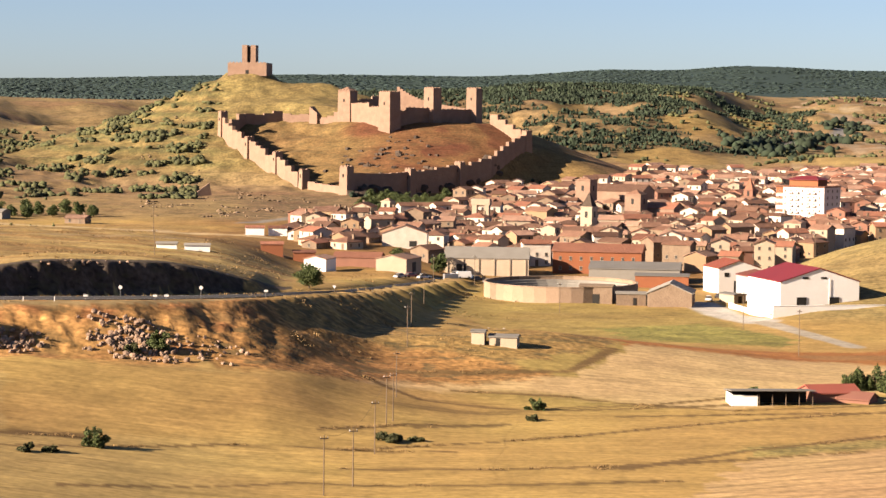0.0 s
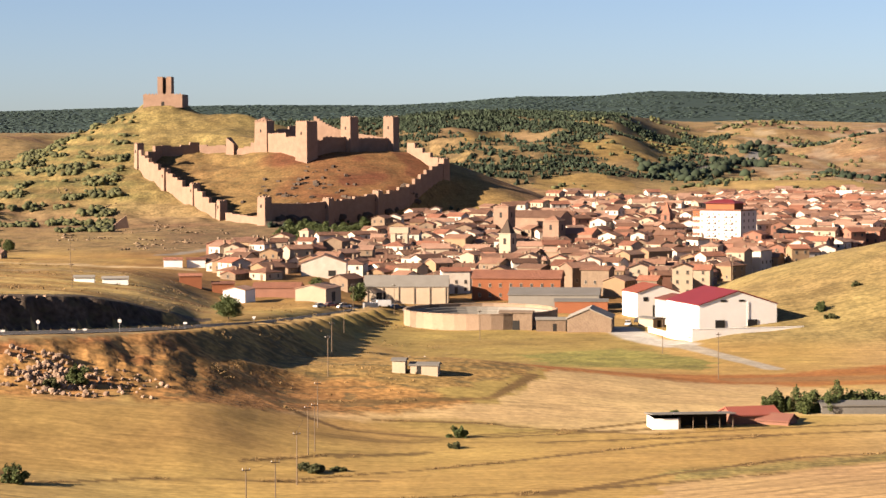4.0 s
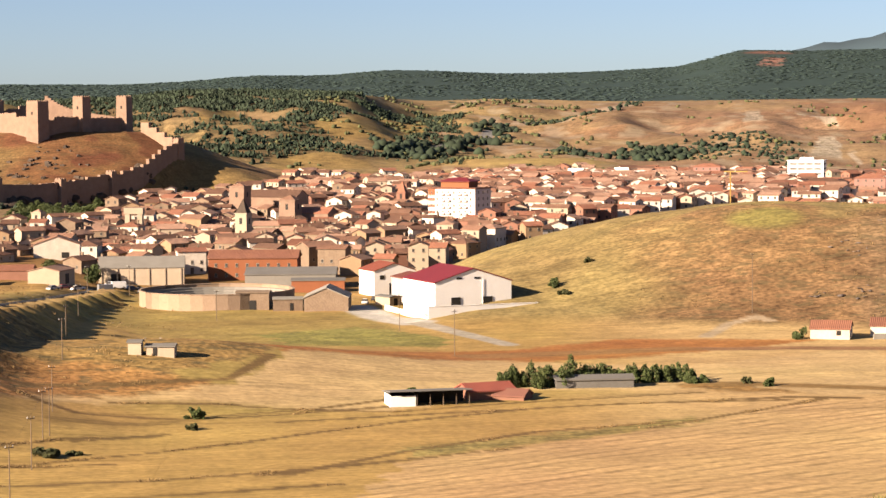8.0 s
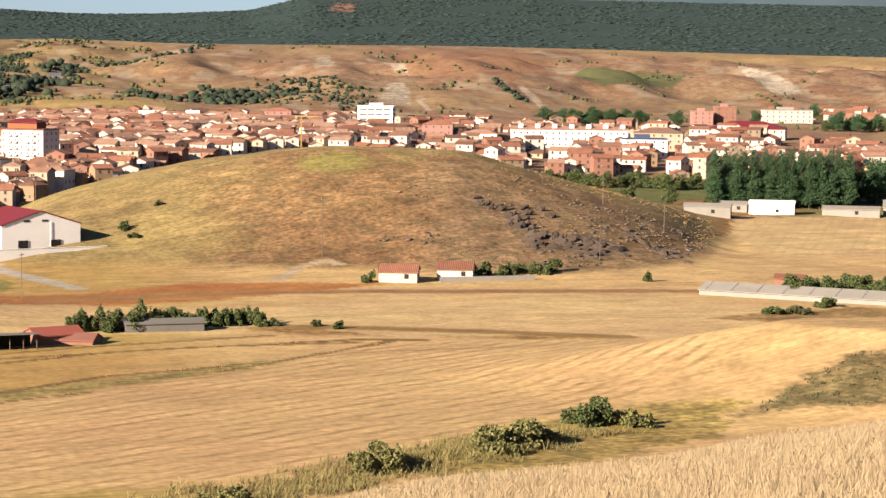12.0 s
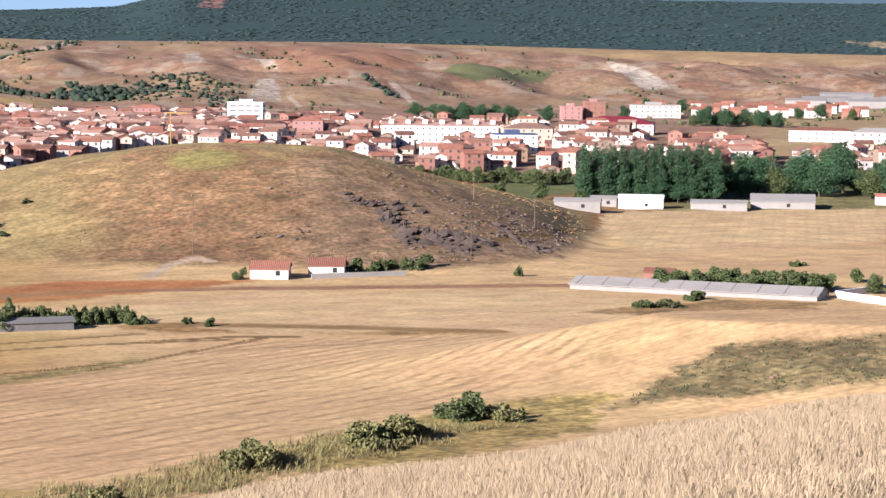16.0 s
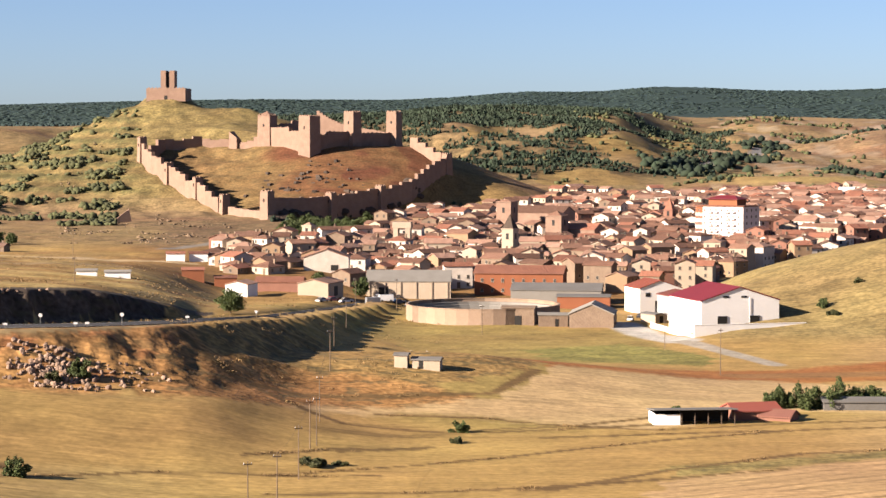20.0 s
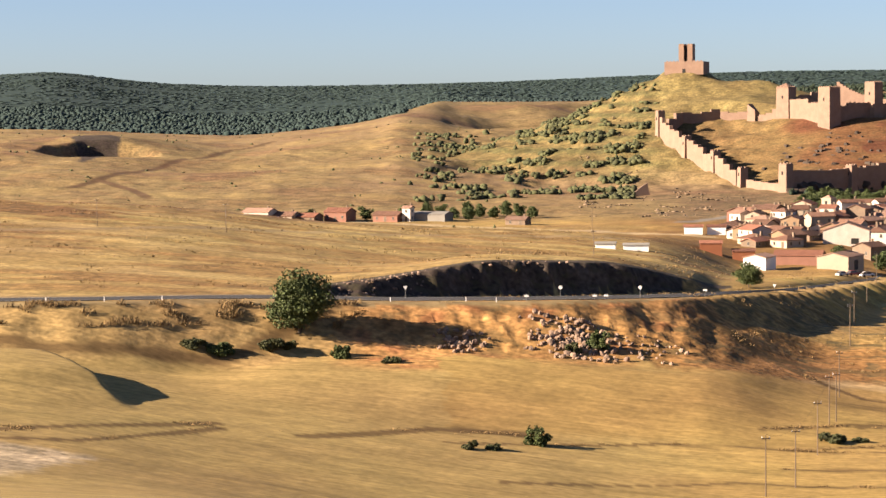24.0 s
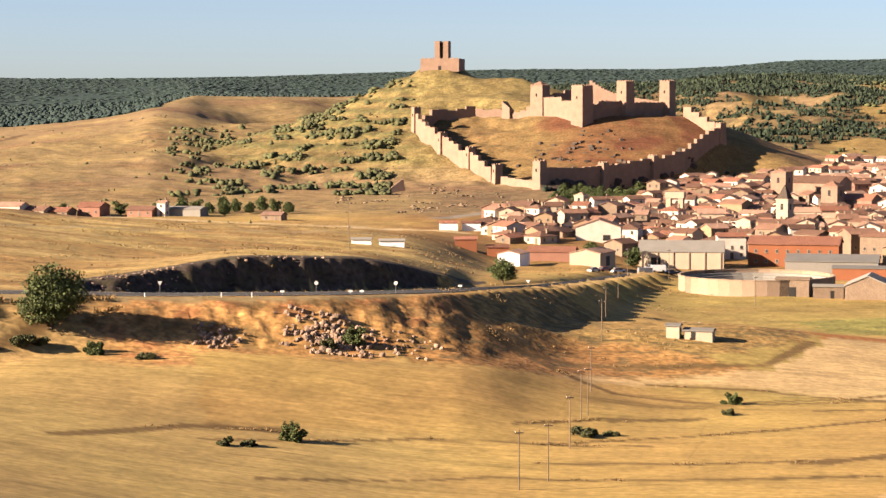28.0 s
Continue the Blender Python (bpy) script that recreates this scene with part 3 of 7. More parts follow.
LANES += [([(70, 596), (73, 560), (79, 540)], 5.0, (0.8, 0.77, 0.7)), ([(79, 540), (84, 515), (92, 484)], 2.4, (0.62, 0.56, 0.45))]
LANES += [([(140, 490), (152, 512), (161, 518), (163, 513)], 1.6, (0.66, 0.52, 0.34))]
LANES += [([(-423, 1084), (-422, 1110), (-424, 1139), (-427, 1244), (-444, 1437), (-436, 1523)], 3.2, (0.2, 0.12, 0.06)), ([(-420, 1124), (-388, 1084), (-367, 1045)], 3.0, (0.25, 0.15, 0.08))]
LANES += [([(-234, 466), (-190, 510), (-150, 585), (-72, 658)], 3.0, (0.52, 0.38, 0.19))]


def land_colour(x, y, z):
    d, a = np.hypot(x, y), np.degrees(np.arctan2(x, y))
    n1, n2, n3 = ripple(x, y, 160, 11), ripple(x, y, 45, 12), ripple(x, y, 600, 13)
    col = np.empty((*x.shape, 3))
    fur = np.zeros((*x.shape, 3))

    def lay(mask, c, f=0.0, g=0.0, s=0.0):
        k = np.asarray(mask, float)[..., None]
        col[:] = col * (1 - k) + np.array(c) * k
        fur[:] = fur * (1 - k) + np.array((f, g, s)) * k
    lay(np.ones(x.shape), STRAW)
    lay(step(0.1, 0.5, n1) * (d < 900), OLIVE, 0, 0, 0.05)
    lay(step(11, 16, a) * (d < 720), (0.78, 0.545, 0.25))
    lay(step(-3, -8, a) * (d < 430), (0.63, 0.45, 0.168))
    band = ripple(x * 0.3, y * 1.7, 44, 41) + 0.5 * ripple(x * 0.35, y * 1.6, 15, 42)
    lay((a < -4) * (d > 385) * (d < 900), (0.6, 0.42, 0.155), 0, 0, 0.3)
    lay(step(0.1, 0.5, band) * (a < -4) * (d > 385) * (d < 900) * 0.75, (0.5, 0.29, 0.105), 0, 0, 0.45)
    lay(step(-13, -15, a) * step(640, 660, d) * (1 - step(880, 960, d)) * 0.85, (0.44, 0.255, 0.12), 0, 0, 0.4)
    lay(step(0.2, 0.6, -band + 0.3 * n2) * (a < -5) * (d > 385) * (d < 660) * 0.6, (0.78, 0.57, 0.24), 0, 0, 0.25)
    lay(step(620, 700, d) * step(-9, -4, a), BROWN, 0, 0, 0.2)              # under the town
    lay(step(900, 1000, d), (0.45, 0.32, 0.145), 0, 0, 0.4)
    lay(step(900, 1000, d) * step(8, 16, a), (0.43, 0.27, 0.165), 0, 0, 0.35)                                # far slopes
    lay(step(0.0, 0.5, n3) * step(1000, 1200, d) * 0.8, (0.46, 0.32, 0.17), 0, 0, 0.15)
    lay(step(0.2, 0.5, n1) * step(1000, 1200, d) * 0.6, (0.36, 0.2, 0.115), 0, 0, 0.3)
    lay(step(0.35, 0.6, n2 + 0.5 * n1) * step(1300, 1500, d) * (a > 9) * 0.7, (0.52, 0.42, 0.29), 0, 0, 0)
    far = step(900, 1000, d) * (1 - step(1700, 1800, d)) * step(-7, -9, a)
    n4 = ripple(x, y, 70, 29) + 0.6 * ripple(x, y, 24, 30)
    lay(far * step(0.15, 0.6, n4) * 0.7, (0.58, 0.41, 0.17), 0, 0, 0.2)
    lay(far * step(0.3, 0.7, -n4) * 0.6, (0.42, 0.26, 0.115), 0, 0, 0.5)
    lay(step(2250, 2320, d) * (a > 8), (0.5, 0.35, 0.17))
    lay(inside(x, y, GREENPL), (0.2, 0.21, 0.09))
    lay((1 - step(0.7, 1, np.hypot((x - 290) / 75, (y - 1455) / 60))), (0.52, 0.37, 0.15), 0, 0, 0.1)
    # castle hill
    r = np.hypot((x + 110) / 190, (y - 1390) / 190)
    lay((1 - step(0.75, 1.05, r)), (0.37, 0.28, 0.112), 0, 0, 0.4)
    lay((1 - step(0.75, 1.05, r)) * step(-5.4, -6.4, a) * (np.mod(z, 7) < 3), (0.26, 0.23, 0.09), 0, 0, 0.6)
    lay((1 - step(0.75, 1.1, np.hypot((x + 5) / 100, (y - 1250) / 100))), (0.37, 0.25, 0.1), 0, 0, 0.1)
    lay(inside(x, y, WARD), (0.35, 0.23, 0.095), 0, 0, 0.35)
    lay(inside(x, y, WARD) * step(-3.1, -1.6, a + 0.8 * n2), (0.32, 0.165, 0.072), 0, 0, 0.3)
    lay(inside(x, y, WARD) * step(0.1, 0.4, n2) * step(-3, -2, a), (0.24, 0.1, 0.052), 0, 0, 0.2)
    # the hill with the outcrop
    hz = hill(x, y)
    onhill = step(-1, 2, hz) * (d > 480) * (d < 900) * (a > 7)
    lay(onhill, (0.44, 0.33, 0.135), 0, 0, 0.25)
    lay(onhill * step(12.5, 16.5, a + n2) * step(0.75, 0.95, (680 - d) / 60 + 0.3 * n2), (0.4, 0.245, 0.115), 0, 0, 0.5)
    lay(onhill * step(18.5, 21, a + n2) * (1 - step(600, 640, d + 15 * n2)), (0.4, 0.27, 0.145), 0, 0, 0.5)
    lay(onhill * (1 - step(0.5, 1, np.hypot((x - 186) / 14, (y - 590) / 16))) * 0.8, GREEN, 0, 0, 0.2)
    # rocky slope below the castle
    lay(step(-6.5, -4.8, a + n2) * (1 - step(-1, 0.3, a + n2)) * step(920, 970, d + 20 * n2) * (1 - step(1110, 1150, d)), (0.36, 0.24, 0.13), 0, 0, 0.8)
    # banks of the country road
    rd = along(a, ROAD_AZ, ROAD_D)
    by = (a > -60) * (a < 0.5)
    lay(by * step(-32, -24, d - rd + 6 * n2) * (d < rd), (0.7, 0.47, 0.19), 0, 0, 0.3)
    lay(by * step(-15, -13.5, a) * step(-40, -30, d - rd + 4 * n2) * (d < rd - 4) * step(-2.4, -3.4, a), (0.72, 0.4, 0.145), 0, 0, 0.5)
    lay(by * step(-15, -13.5, a) * step(-40, -30, d - rd + 4 * n2) * (d < rd - 4) * step(-3.4, -4.4, a) * step(0.1, 0.5, ripple(x, y, 12, 27)), (0.6, 0.28, 0.11), 0, 0, 0.5)
    lay(by * (np.abs(d - rd) > 4.6) * (np.abs(d - rd) < 8), (0.5, 0.37, 0.18))
    # cutting face kept nearly black: its shade is put into the ground colour
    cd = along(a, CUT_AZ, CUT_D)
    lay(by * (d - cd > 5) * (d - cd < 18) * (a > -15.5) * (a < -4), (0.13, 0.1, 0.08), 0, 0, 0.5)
    # hillside under the viewer
    lay((d < 130) * (a > -40), (0.48, 0.375, 0.2))
    # woods
    wood = np.where(a < -12.5, d > 1780, d > 2650) & (np.abs(a) < 100)
    wood |= (a > -12.5) & (a < -6) & (d > 2350)
    wood |= (a > -3) & (a + 1.6 * n2 < 9.3) & (d > 1480 + 60 * n2) & (n1 + 0.6 * n2 > -0.25 - 0.4 * (a < 6)) & (z > 26)
    lay(wood, WOODS)
    lay(wood * (a > -3) * (a < 12) * (d < 2300) * 0.85, (0.3, 0.205, 0.1), 0, 0, 0.6)
    for glade in GLADES:
        lay(inside(x, y, glade), (0.46, 0.32, 0.12), 0, 0, 0.25)
    # woods turn bluer with distance: haze put into the ground colour
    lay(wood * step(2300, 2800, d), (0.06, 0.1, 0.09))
    lay((1 - step(0.5, 1, np.hypot((x - 1330) / 60, (y - 4200) / 60))), (0.3, 0.14, 0.1))
    lay(step(29, 30, a) * step(668, 676, d) * (1 - step(890, 940, d)), (0.31, 0.28, 0.105), 0, 0, 0.3)
    lay(step(31, 32.5, a) * step(1060, 1100, d) * (1 - step(1800, 1860, d)), (0.52, 0.38, 0.18), 0, 0, 0.15)
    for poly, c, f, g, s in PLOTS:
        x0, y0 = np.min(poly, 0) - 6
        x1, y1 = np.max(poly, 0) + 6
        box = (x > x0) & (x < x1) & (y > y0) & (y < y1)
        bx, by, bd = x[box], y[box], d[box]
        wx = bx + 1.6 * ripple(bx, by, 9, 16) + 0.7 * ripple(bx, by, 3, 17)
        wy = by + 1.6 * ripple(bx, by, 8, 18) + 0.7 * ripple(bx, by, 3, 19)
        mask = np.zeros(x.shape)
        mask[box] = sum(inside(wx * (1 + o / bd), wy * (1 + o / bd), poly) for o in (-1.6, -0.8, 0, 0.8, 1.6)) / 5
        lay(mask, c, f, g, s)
    for pts, w, c in LANES:
        lay(1 - step(w * 0.8, w * 1.3, near_line(x, y, pts) + 0.3 * n2), c)
    return col * 0.39, fur


WARD = [(-133, 1300), (-100, 1228), (-73, 1182), (-51, 1147), (-19, 1179), (7, 1207), (24, 1227), (48, 1265), (29, 1295), (-77, 1322), (-100, 1330)]
azs = np.concatenate([np.arange(-180, -62, 4.0), np.arange(-62, -30, 1.0), np.arange(-30, 42, 0.075), np.arange(43, 62, 1.0), np.arange(62, 180, 4.0)])
ds = np.concatenate([[2.0, 4, 6, 9, 13, 18, 24], np.arange(30, 120, 4.0), np.arange(120, 240, 6.0), np.arange(240, 520, 1.5), np.arange(520, 720, 2.0), np.arange(720, 1500, 5.0), np.arange(1500, 2600, 11.0), np.arange(2600, 4540, 45.0), [4580, 4700, 4880]])
AA, DD = np.meshgrid(np.radians(azs), ds)
GX, GY = DD * np.sin(AA), DD * np.cos(AA)
GZ = ground(GX, GY)
GZ = GZ + ripple(GX, GY, 23, 21) * (0.05 + 0.3 * step(450, 700, DD)) * step(120, 250, DD) + ripple(GX, GY, 8, 22) * 0.04 * step(120, 250, DD) * (np.abs(DD - along(np.degrees(AA), ROAD_AZ, ROAD_D)) > 6)
GZ[-1] -= 60
nd, na = GX.shape
verts = np.concatenate([np.stack([GX, GY, GZ], -1).reshape(-1, 3), [[0, 0, 48.4]]])
ii = np.arange(nd * na).reshape(nd, na)
nxt = np.roll(ii, -1, 1)
quads = np.stack([ii[:-1], nxt[:-1], nxt[1:], ii[1:]], -1).reshape(-1, 4)[:, ::-1]
tris = np.stack([np.full(na, nd * na), nxt[0], ii[0]], -1)[:, ::-1]


def fast_mesh(name, verts, quads, tris=None, mats=(), smooth=True, midx=None):
    """A mesh from arrays of corners, quads and triangles."""
    me = bpy.data.meshes.new(name)
    nq, nt = len(quads), 0 if tris is None else len(tris)
    me.vertices.add(len(verts))
    me.vertices.foreach_set("co", np.asarray(verts, np.float32).ravel())
    me.loops.add(4 * nq + 3 * nt)
    me.polygons.add(nq + nt)
    idx = np.asarray(quads, np.int32).ravel()
    start = np.arange(nq) * 4
    if nt:
        idx = np.concatenate([idx, np.asarray(tris, np.int32).ravel()])
        start = np.concatenate([start, 4 * nq + np.arange(nt) * 3])
    me.loops.foreach_set("vertex_index", idx.astype(np.int32))
    me.polygons.foreach_set("loop_start", start.astype(np.int32))
    if midx is not None:
        me.polygons.foreach_set("material_index", np.asarray(midx, np.int32))
    me.polygons.foreach_set("use_smooth", np.full(nq + nt, smooth))
    for m in mats:
        me.materials.append(m)
    me.update(calc_edges=True)
    return me


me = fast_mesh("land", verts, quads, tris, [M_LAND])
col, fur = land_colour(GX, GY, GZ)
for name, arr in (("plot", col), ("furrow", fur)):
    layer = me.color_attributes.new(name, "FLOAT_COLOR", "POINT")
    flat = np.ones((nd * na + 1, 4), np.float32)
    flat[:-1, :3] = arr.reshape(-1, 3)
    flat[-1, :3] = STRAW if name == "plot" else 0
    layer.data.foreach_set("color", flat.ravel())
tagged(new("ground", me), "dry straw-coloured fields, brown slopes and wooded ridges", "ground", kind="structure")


# ---- helpers for things ----
def part(name, me, parent, m=None, label=""):
    ob = new(name, me)
    ob.parent = parent
    if m is not None:
        ob.matrix_basis = m
    return tagged(ob, label)


def thing(name, m, label, category, group="", kind=""):
    ob = new(name)
    ob.empty_display_size = 0.5
    ob.matrix_basis = m
    return tagged(ob, label, category, group, kind)


def soup(name, verts, faces, mats, midx=None, smooth=False):
    me = bpy.data.meshes.new(name)
    me.from_pydata([tuple(v) for v in verts], [], faces)
    for m in mats:
        me.materials.append(m)
    if midx is not None:
        me.polygons.foreach_set("material_index", midx)
    if smooth:
        me.polygons.foreach_set("use_smooth", [True] * len(faces))
    me.update()
    return me


BOX_F = [(0, 3, 2, 1), (4, 5, 6, 7), (0, 1, 5, 4), (1, 2, 6, 5), (2, 3, 7, 6), (3, 0, 4, 7)]


def box_v(x0, x1, y0, y1, z0, z1, taper=0.0):
    t = taper
    return [(x0, y0, z0), (x1, y0, z0), (x1, y1, z0), (x0, y1, z0), (x0 + t, y0 + t, z1), (x1 - t, y0 + t, z1), (x1 - t, y1 - t, z1), (x0 + t, y1 - t, z1)]


def boxes(name, items, mats, midx=None):
    """One mesh out of several boxes."""
    v, f, mi = [], [], []
    for i, b in enumerate(items):
        o = len(v)
        v += box_v(*b)
        f += [tuple(o + k for k in q) for q in BOX_F]
        mi += [midx[i] if midx else 0] * 6
    return soup(name, v, f, mats, mi)


def prism(name, r0, r1, h, mats, sides=10, z0=0.0, smooth=True):
    v = [(r0 * math.cos(6.2832 * i / sides), r0 * math.sin(6.2832 * i / sides), z0) for i in range(sides)]
    v += [(r1 * math.cos(6.2832 * i / sides), r1 * math.sin(6.2832 * i / sides), z0 + h) for i in range(sides)]
    f = [(i, (i + 1) % sides, sides + (i + 1) % sides, sides + i) for i in range(sides)]
    f += [tuple(range(sides - 1, -1, -1)), tuple(range(sides, 2 * sides))]
    return soup(name, v, f, mats, smooth=False)

# ---- castle ----
def merlons(length, gap=1.5, wide=0.9, deep=0.6, tall=1.1, z=0.0, y=0.0):
    n = max(2, int(length / gap))
    return [(-length / 2 + (i + 0.5) * length / n - wide / 2, -length / 2 + (i + 0.5) * length / n + wide / 2, y - deep / 2, y + deep / 2, z, z + tall) for i in range(n)]


MERLON = boxes("merlon", [(-0.5, 0.5, -0.3, 0.3, -0.05, 0.62)], [M_STONE])


def castle_tower(x, y, w, l, h, turn, label, ruined=False, sink=3.0):
    z = gz(x, y)
    t = thing("castle_tower", pose(x, y, z - sink, 0, 0, turn), label, "tower", "castle towers")
    H = h + sink
    v = box_v(-w / 2, w / 2, -l / 2, l / 2, 0, H, 0.35)
    f = list(BOX_F)
    if ruined:
        v[4] = (v[4][0], v[4][1], H * 0.98)
        v[5] = (v[5][0], v[5][1], H * 0.72)
        v[6] = (v[6][0], v[6][1], H * 0.6)
        f = [(0, 3, 2, 1), (4, 5, 6), (4, 6, 7), (0, 1, 5, 4), (1, 2, 6, 5), (2, 3, 7, 6), (3, 0, 4, 7)]
    part("shaft", soup("shaft", v, f, [M_STONE]), t)
    if not ruined:
        a, b = w / 2 - 0.3, l / 2 - 0.3
        part("parapet", boxes("parapet", [(-a, a, -b, -b + 0.7, H, H + 0.9), (-a, a, b - 0.7, b, H, H + 0.9), (-a, -a + 0.7, -b + 0.7, b - 0.7, H, H + 0.9), (a - 0.7, a, -b + 0.7, b - 0.7, H, H + 0.9)], [M_STONE]), t)
        for side, L, m in ((0, w, pose(0, -b + 0.35, H + 0.9)), (1, l, pose(-a + 0.35, 0, H + 0.9, 0, 0, 90)), (2, w, pose(0, b - 0.35, H + 0.9)), (3, l, pose(a - 0.35, 0, H + 0.9, 0, 0, 90))):
            for q in merlons(L - 1.0, 1.7, 1.0, 0.62, 0.6):
                part("merlon", MERLON, t, m @ pose((q[0] + q[1]) / 2, 0, 0))
        for (px, py, tz, k) in ((0, -w * 0 - l / 2, 0.72, 0), (-w / 2, 0, 0.66, 90)):
            part("slit_window", boxes("slit_window", [(-0.35, 0.35, -0.14, 0.2, 0, 1.7)], [M_DARK]), t, pose(px * 0.985, py * 0.985, H * tz, 0, 0, k))
    return t


def curtain_wall(p, q, h, thick=1.6, label="sandstone curtain wall with worn battlements", steps=6, worn=0.25, sink=4.0, crown=True, h2=None):
    """A wall that climbs with the ground in steps."""
    (x0, y0), (x1, y1) = p, q
    L = math.hypot(x1 - x0, y1 - y0)
    ang = math.degrees(math.atan2(y1 - y0, x1 - x0))
    zs = [gz(x0 + (x1 - x0) * (i + 0.5) / steps, y0 + (y1 - y0) * (i + 0.5) / steps) for i in range(steps)]
    zb = min(zs)
    t = thing("curtain_wall", pose((x0 + x1) / 2, (y0 + y1) / 2, zb - sink, 0, 0, ang), label, "wall", "castle walls")
    rng = random.Random(int(x0 * 7 + y0))
    it, mer = [], []
    for i, zz in enumerate(zs):
        a, b = -L / 2 + L * i / steps, -L / 2 + L * (i + 1) / steps
        hh = h + ((h2 if h2 else h) - h) * (i + 0.5) / steps
        top = zz - zb + sink + hh + rng.uniform(-worn, worn)
        it.append((a, b, -thick / 2, thick / 2, 0, top))
        if crown:
            n = max(1, int((b - a) / 2.3))
            for k in range(n):
                if rng.random() < 0.85:
                    c = a + (k + 0.5) * (b - a) / n
                    mer.append((c, -thick / 2 + 0.34, top - rng.uniform(0.0, 0.25)))
    part("masonry", boxes("masonry", it, [M_STONE]), t)
    for q in mer:
        part("merlon", MERLON, t, pose(*q))
    return t


TALL = "tall square sandstone castle tower with battlements"
castle_tower(-59, 1305, 9, 9, 17.5, -30, "sandstone gate tower with a shallow pyramid cap on the castle hill")
gate = bpy.data.objects["castle_tower"]
part("cap", prism("cap", 6.2, 0.3, 2.4, [ROOFS[2]], 4, 0, False), gate, pose(0, 0, 21.4, 0, 0, 45))
castle_tower(-33, 1272, 9.5, 9.5, 21, -42, TALL)
castle_tower(-8, 1293, 8, 8, 19.5, -40, TALL)
castle_tower(17, 1316, 7.5, 7.5, 20, -32, TALL)
castle_tower(-79, 1318, 6, 6, 11, -30, "broken stub of a sandstone castle tower", True)
curtain_wall((-33, 1272), (-8, 1293), 8.5, 2, steps=5)
curtain_wall((-8, 1293), (17, 1316), 8, 2, steps=5)
curtain_wall((17, 1316), (6, 1332), 7, 2, steps=3)
curtain_wall((-30, 1338), (14, 1324), 15.5, 2, "high pale sandstone back wall of the keep sloping down", steps=24, worn=0.1, h2=8.5, crown=False)
curtain_wall((-59, 1305), (-37, 1276), 11, 3, "sandstone entrance range beside the gate tower", steps=3)
curtain_wall((-59, 1309), (-31, 1322), 12, 2, steps=4)
curtain_wall((-79, 1318), (-63, 1308), 4.5, 2, "low ruined sandstone wall", steps=4, worn=1.2, crown=False)
# outer ward
curtain_wall((-133, 1298), (-124, 1272), 12, 2, steps=3, label="worn sandstone curtain wall of the outer ward", crown=False, sink=9)
curtain_wall((-124, 1272), (-101, 1228), 11, 2, steps=7, label="worn sandstone curtain wall of the outer ward", crown=False, sink=9)
curtain_wall((-101, 1228), (-88, 1204), 10, 2, steps=4, label="worn sandstone curtain wall of the outer ward", crown=False, sink=9)
curtain_wall((-88, 1204), (-80, 1190), 8, 2, steps=2, label="worn sandstone curtain wall of the outer ward", crown=False, sink=9)
curtain_wall((-74, 1182), (-53, 1148), 4, 2, "low broken sandstone wall", steps=5, worn=0.8, crown=False)
curtain_wall((-51, 1146), (-19, 1178), 11, 2, label="worn sandstone curtain wall of the outer ward", steps=9, worn=0.9, crown=False, sink=12)
curtain_wall((-19, 1178), (8, 1206), 11, 2, steps=4, label="worn sandstone curtain wall of the outer ward", crown=False, sink=9)
curtain_wall((8, 1206), (25, 1226), 10, 2, steps=3, label="worn sandstone curtain wall of the outer ward", crown=False, sink=9)
curtain_wall((25, 1226), (49, 1265), 9, 2, steps=7, label="worn sandstone curtain wall of the outer ward", crown=False, sink=9)
curtain_wall((49, 1265), (27, 1296), 7, 2, steps=5, label="worn sandstone curtain wall of the outer ward", crown=False, sink=9)
curtain_wall((-133, 1298), (-122, 1320), 7, 2, steps=3, label="worn sandstone curtain wall of the outer ward", crown=False, sink=9)
curtain_wall((-122, 1320), (-100, 1330), 6, 2, steps=4, label="worn sandstone curtain wall of the outer ward", crown=False, sink=9)
curtain_wall((-100, 1330), (-78, 1324), 4, 2, steps=4, label="worn sandstone curtain wall of the outer ward", crown=False, sink=9)
for wx, wy, wh in ((-133, 1298, 13), (-113, 1251, 11.5), (-94, 1216, 11), (-77, 1186, 9)):
    castle_tower(wx, wy, 5, 5, wh, -62, "small square wall tower of pale sandstone")
castle_tower(-52, 1146, 6, 6, 14, -40, "square corner tower of the castle's outer wall")
castle_tower(-19, 1177, 5, 5, 13, -40, "small square wall tower of pale sandstone")
castle_tower(8, 1205, 5, 5, 13, -40, "small square wall tower of pale sandstone")
castle_tower(47, 1262, 5, 5, 10, -50, "small square wall tower of pale sandstone")

# rocks in the ward
rr = random.Random(31)
wr = thing("ward_rocks", pose(0, 0, 0), "dark low rocks breaking the grass inside the castle wall", "rocks")
for k in range(60):
    bx, by = rr.gauss(-30, 16), rr.gauss(1225, 16)
    s = rr.uniform(0.8, 2.2)
    part("rock", boxes("ward_rock", [(-s, s, -s * 0.6, s * 0.6, -0.6, s * 0.5, s * 0.25)], [M_ROCK]), wr, pose(bx, by, gz(bx, by), rr.uniform(-8, 8), rr.uniform(-8, 8), rr.uniform(0, 180)))

# lone tower on the summit
tx, ty = at(-5.15, 1444)
t = thing("watch_tower", pose(tx, ty, 76.5, 0, 0, -8), "tall sandstone keep with a dark recess above a square wall", "tower")
part("outer_wall", boxes("outer_wall", [(-13, 13, -9, -7.8, 0, 8.6), (-13, 13, 7.8, 9, 0, 8.6), (-13, -11.8, -7.8, 7.8, 0, 8.6), (11.8, 13, -7.8, 7.8, 0, 8.6)], [M_STONE]), t)
for q in merlons(25, 2.2):
    part("merlon", MERLON, t, pose((q[0] + q[1]) / 2, -8.4, 8.6))
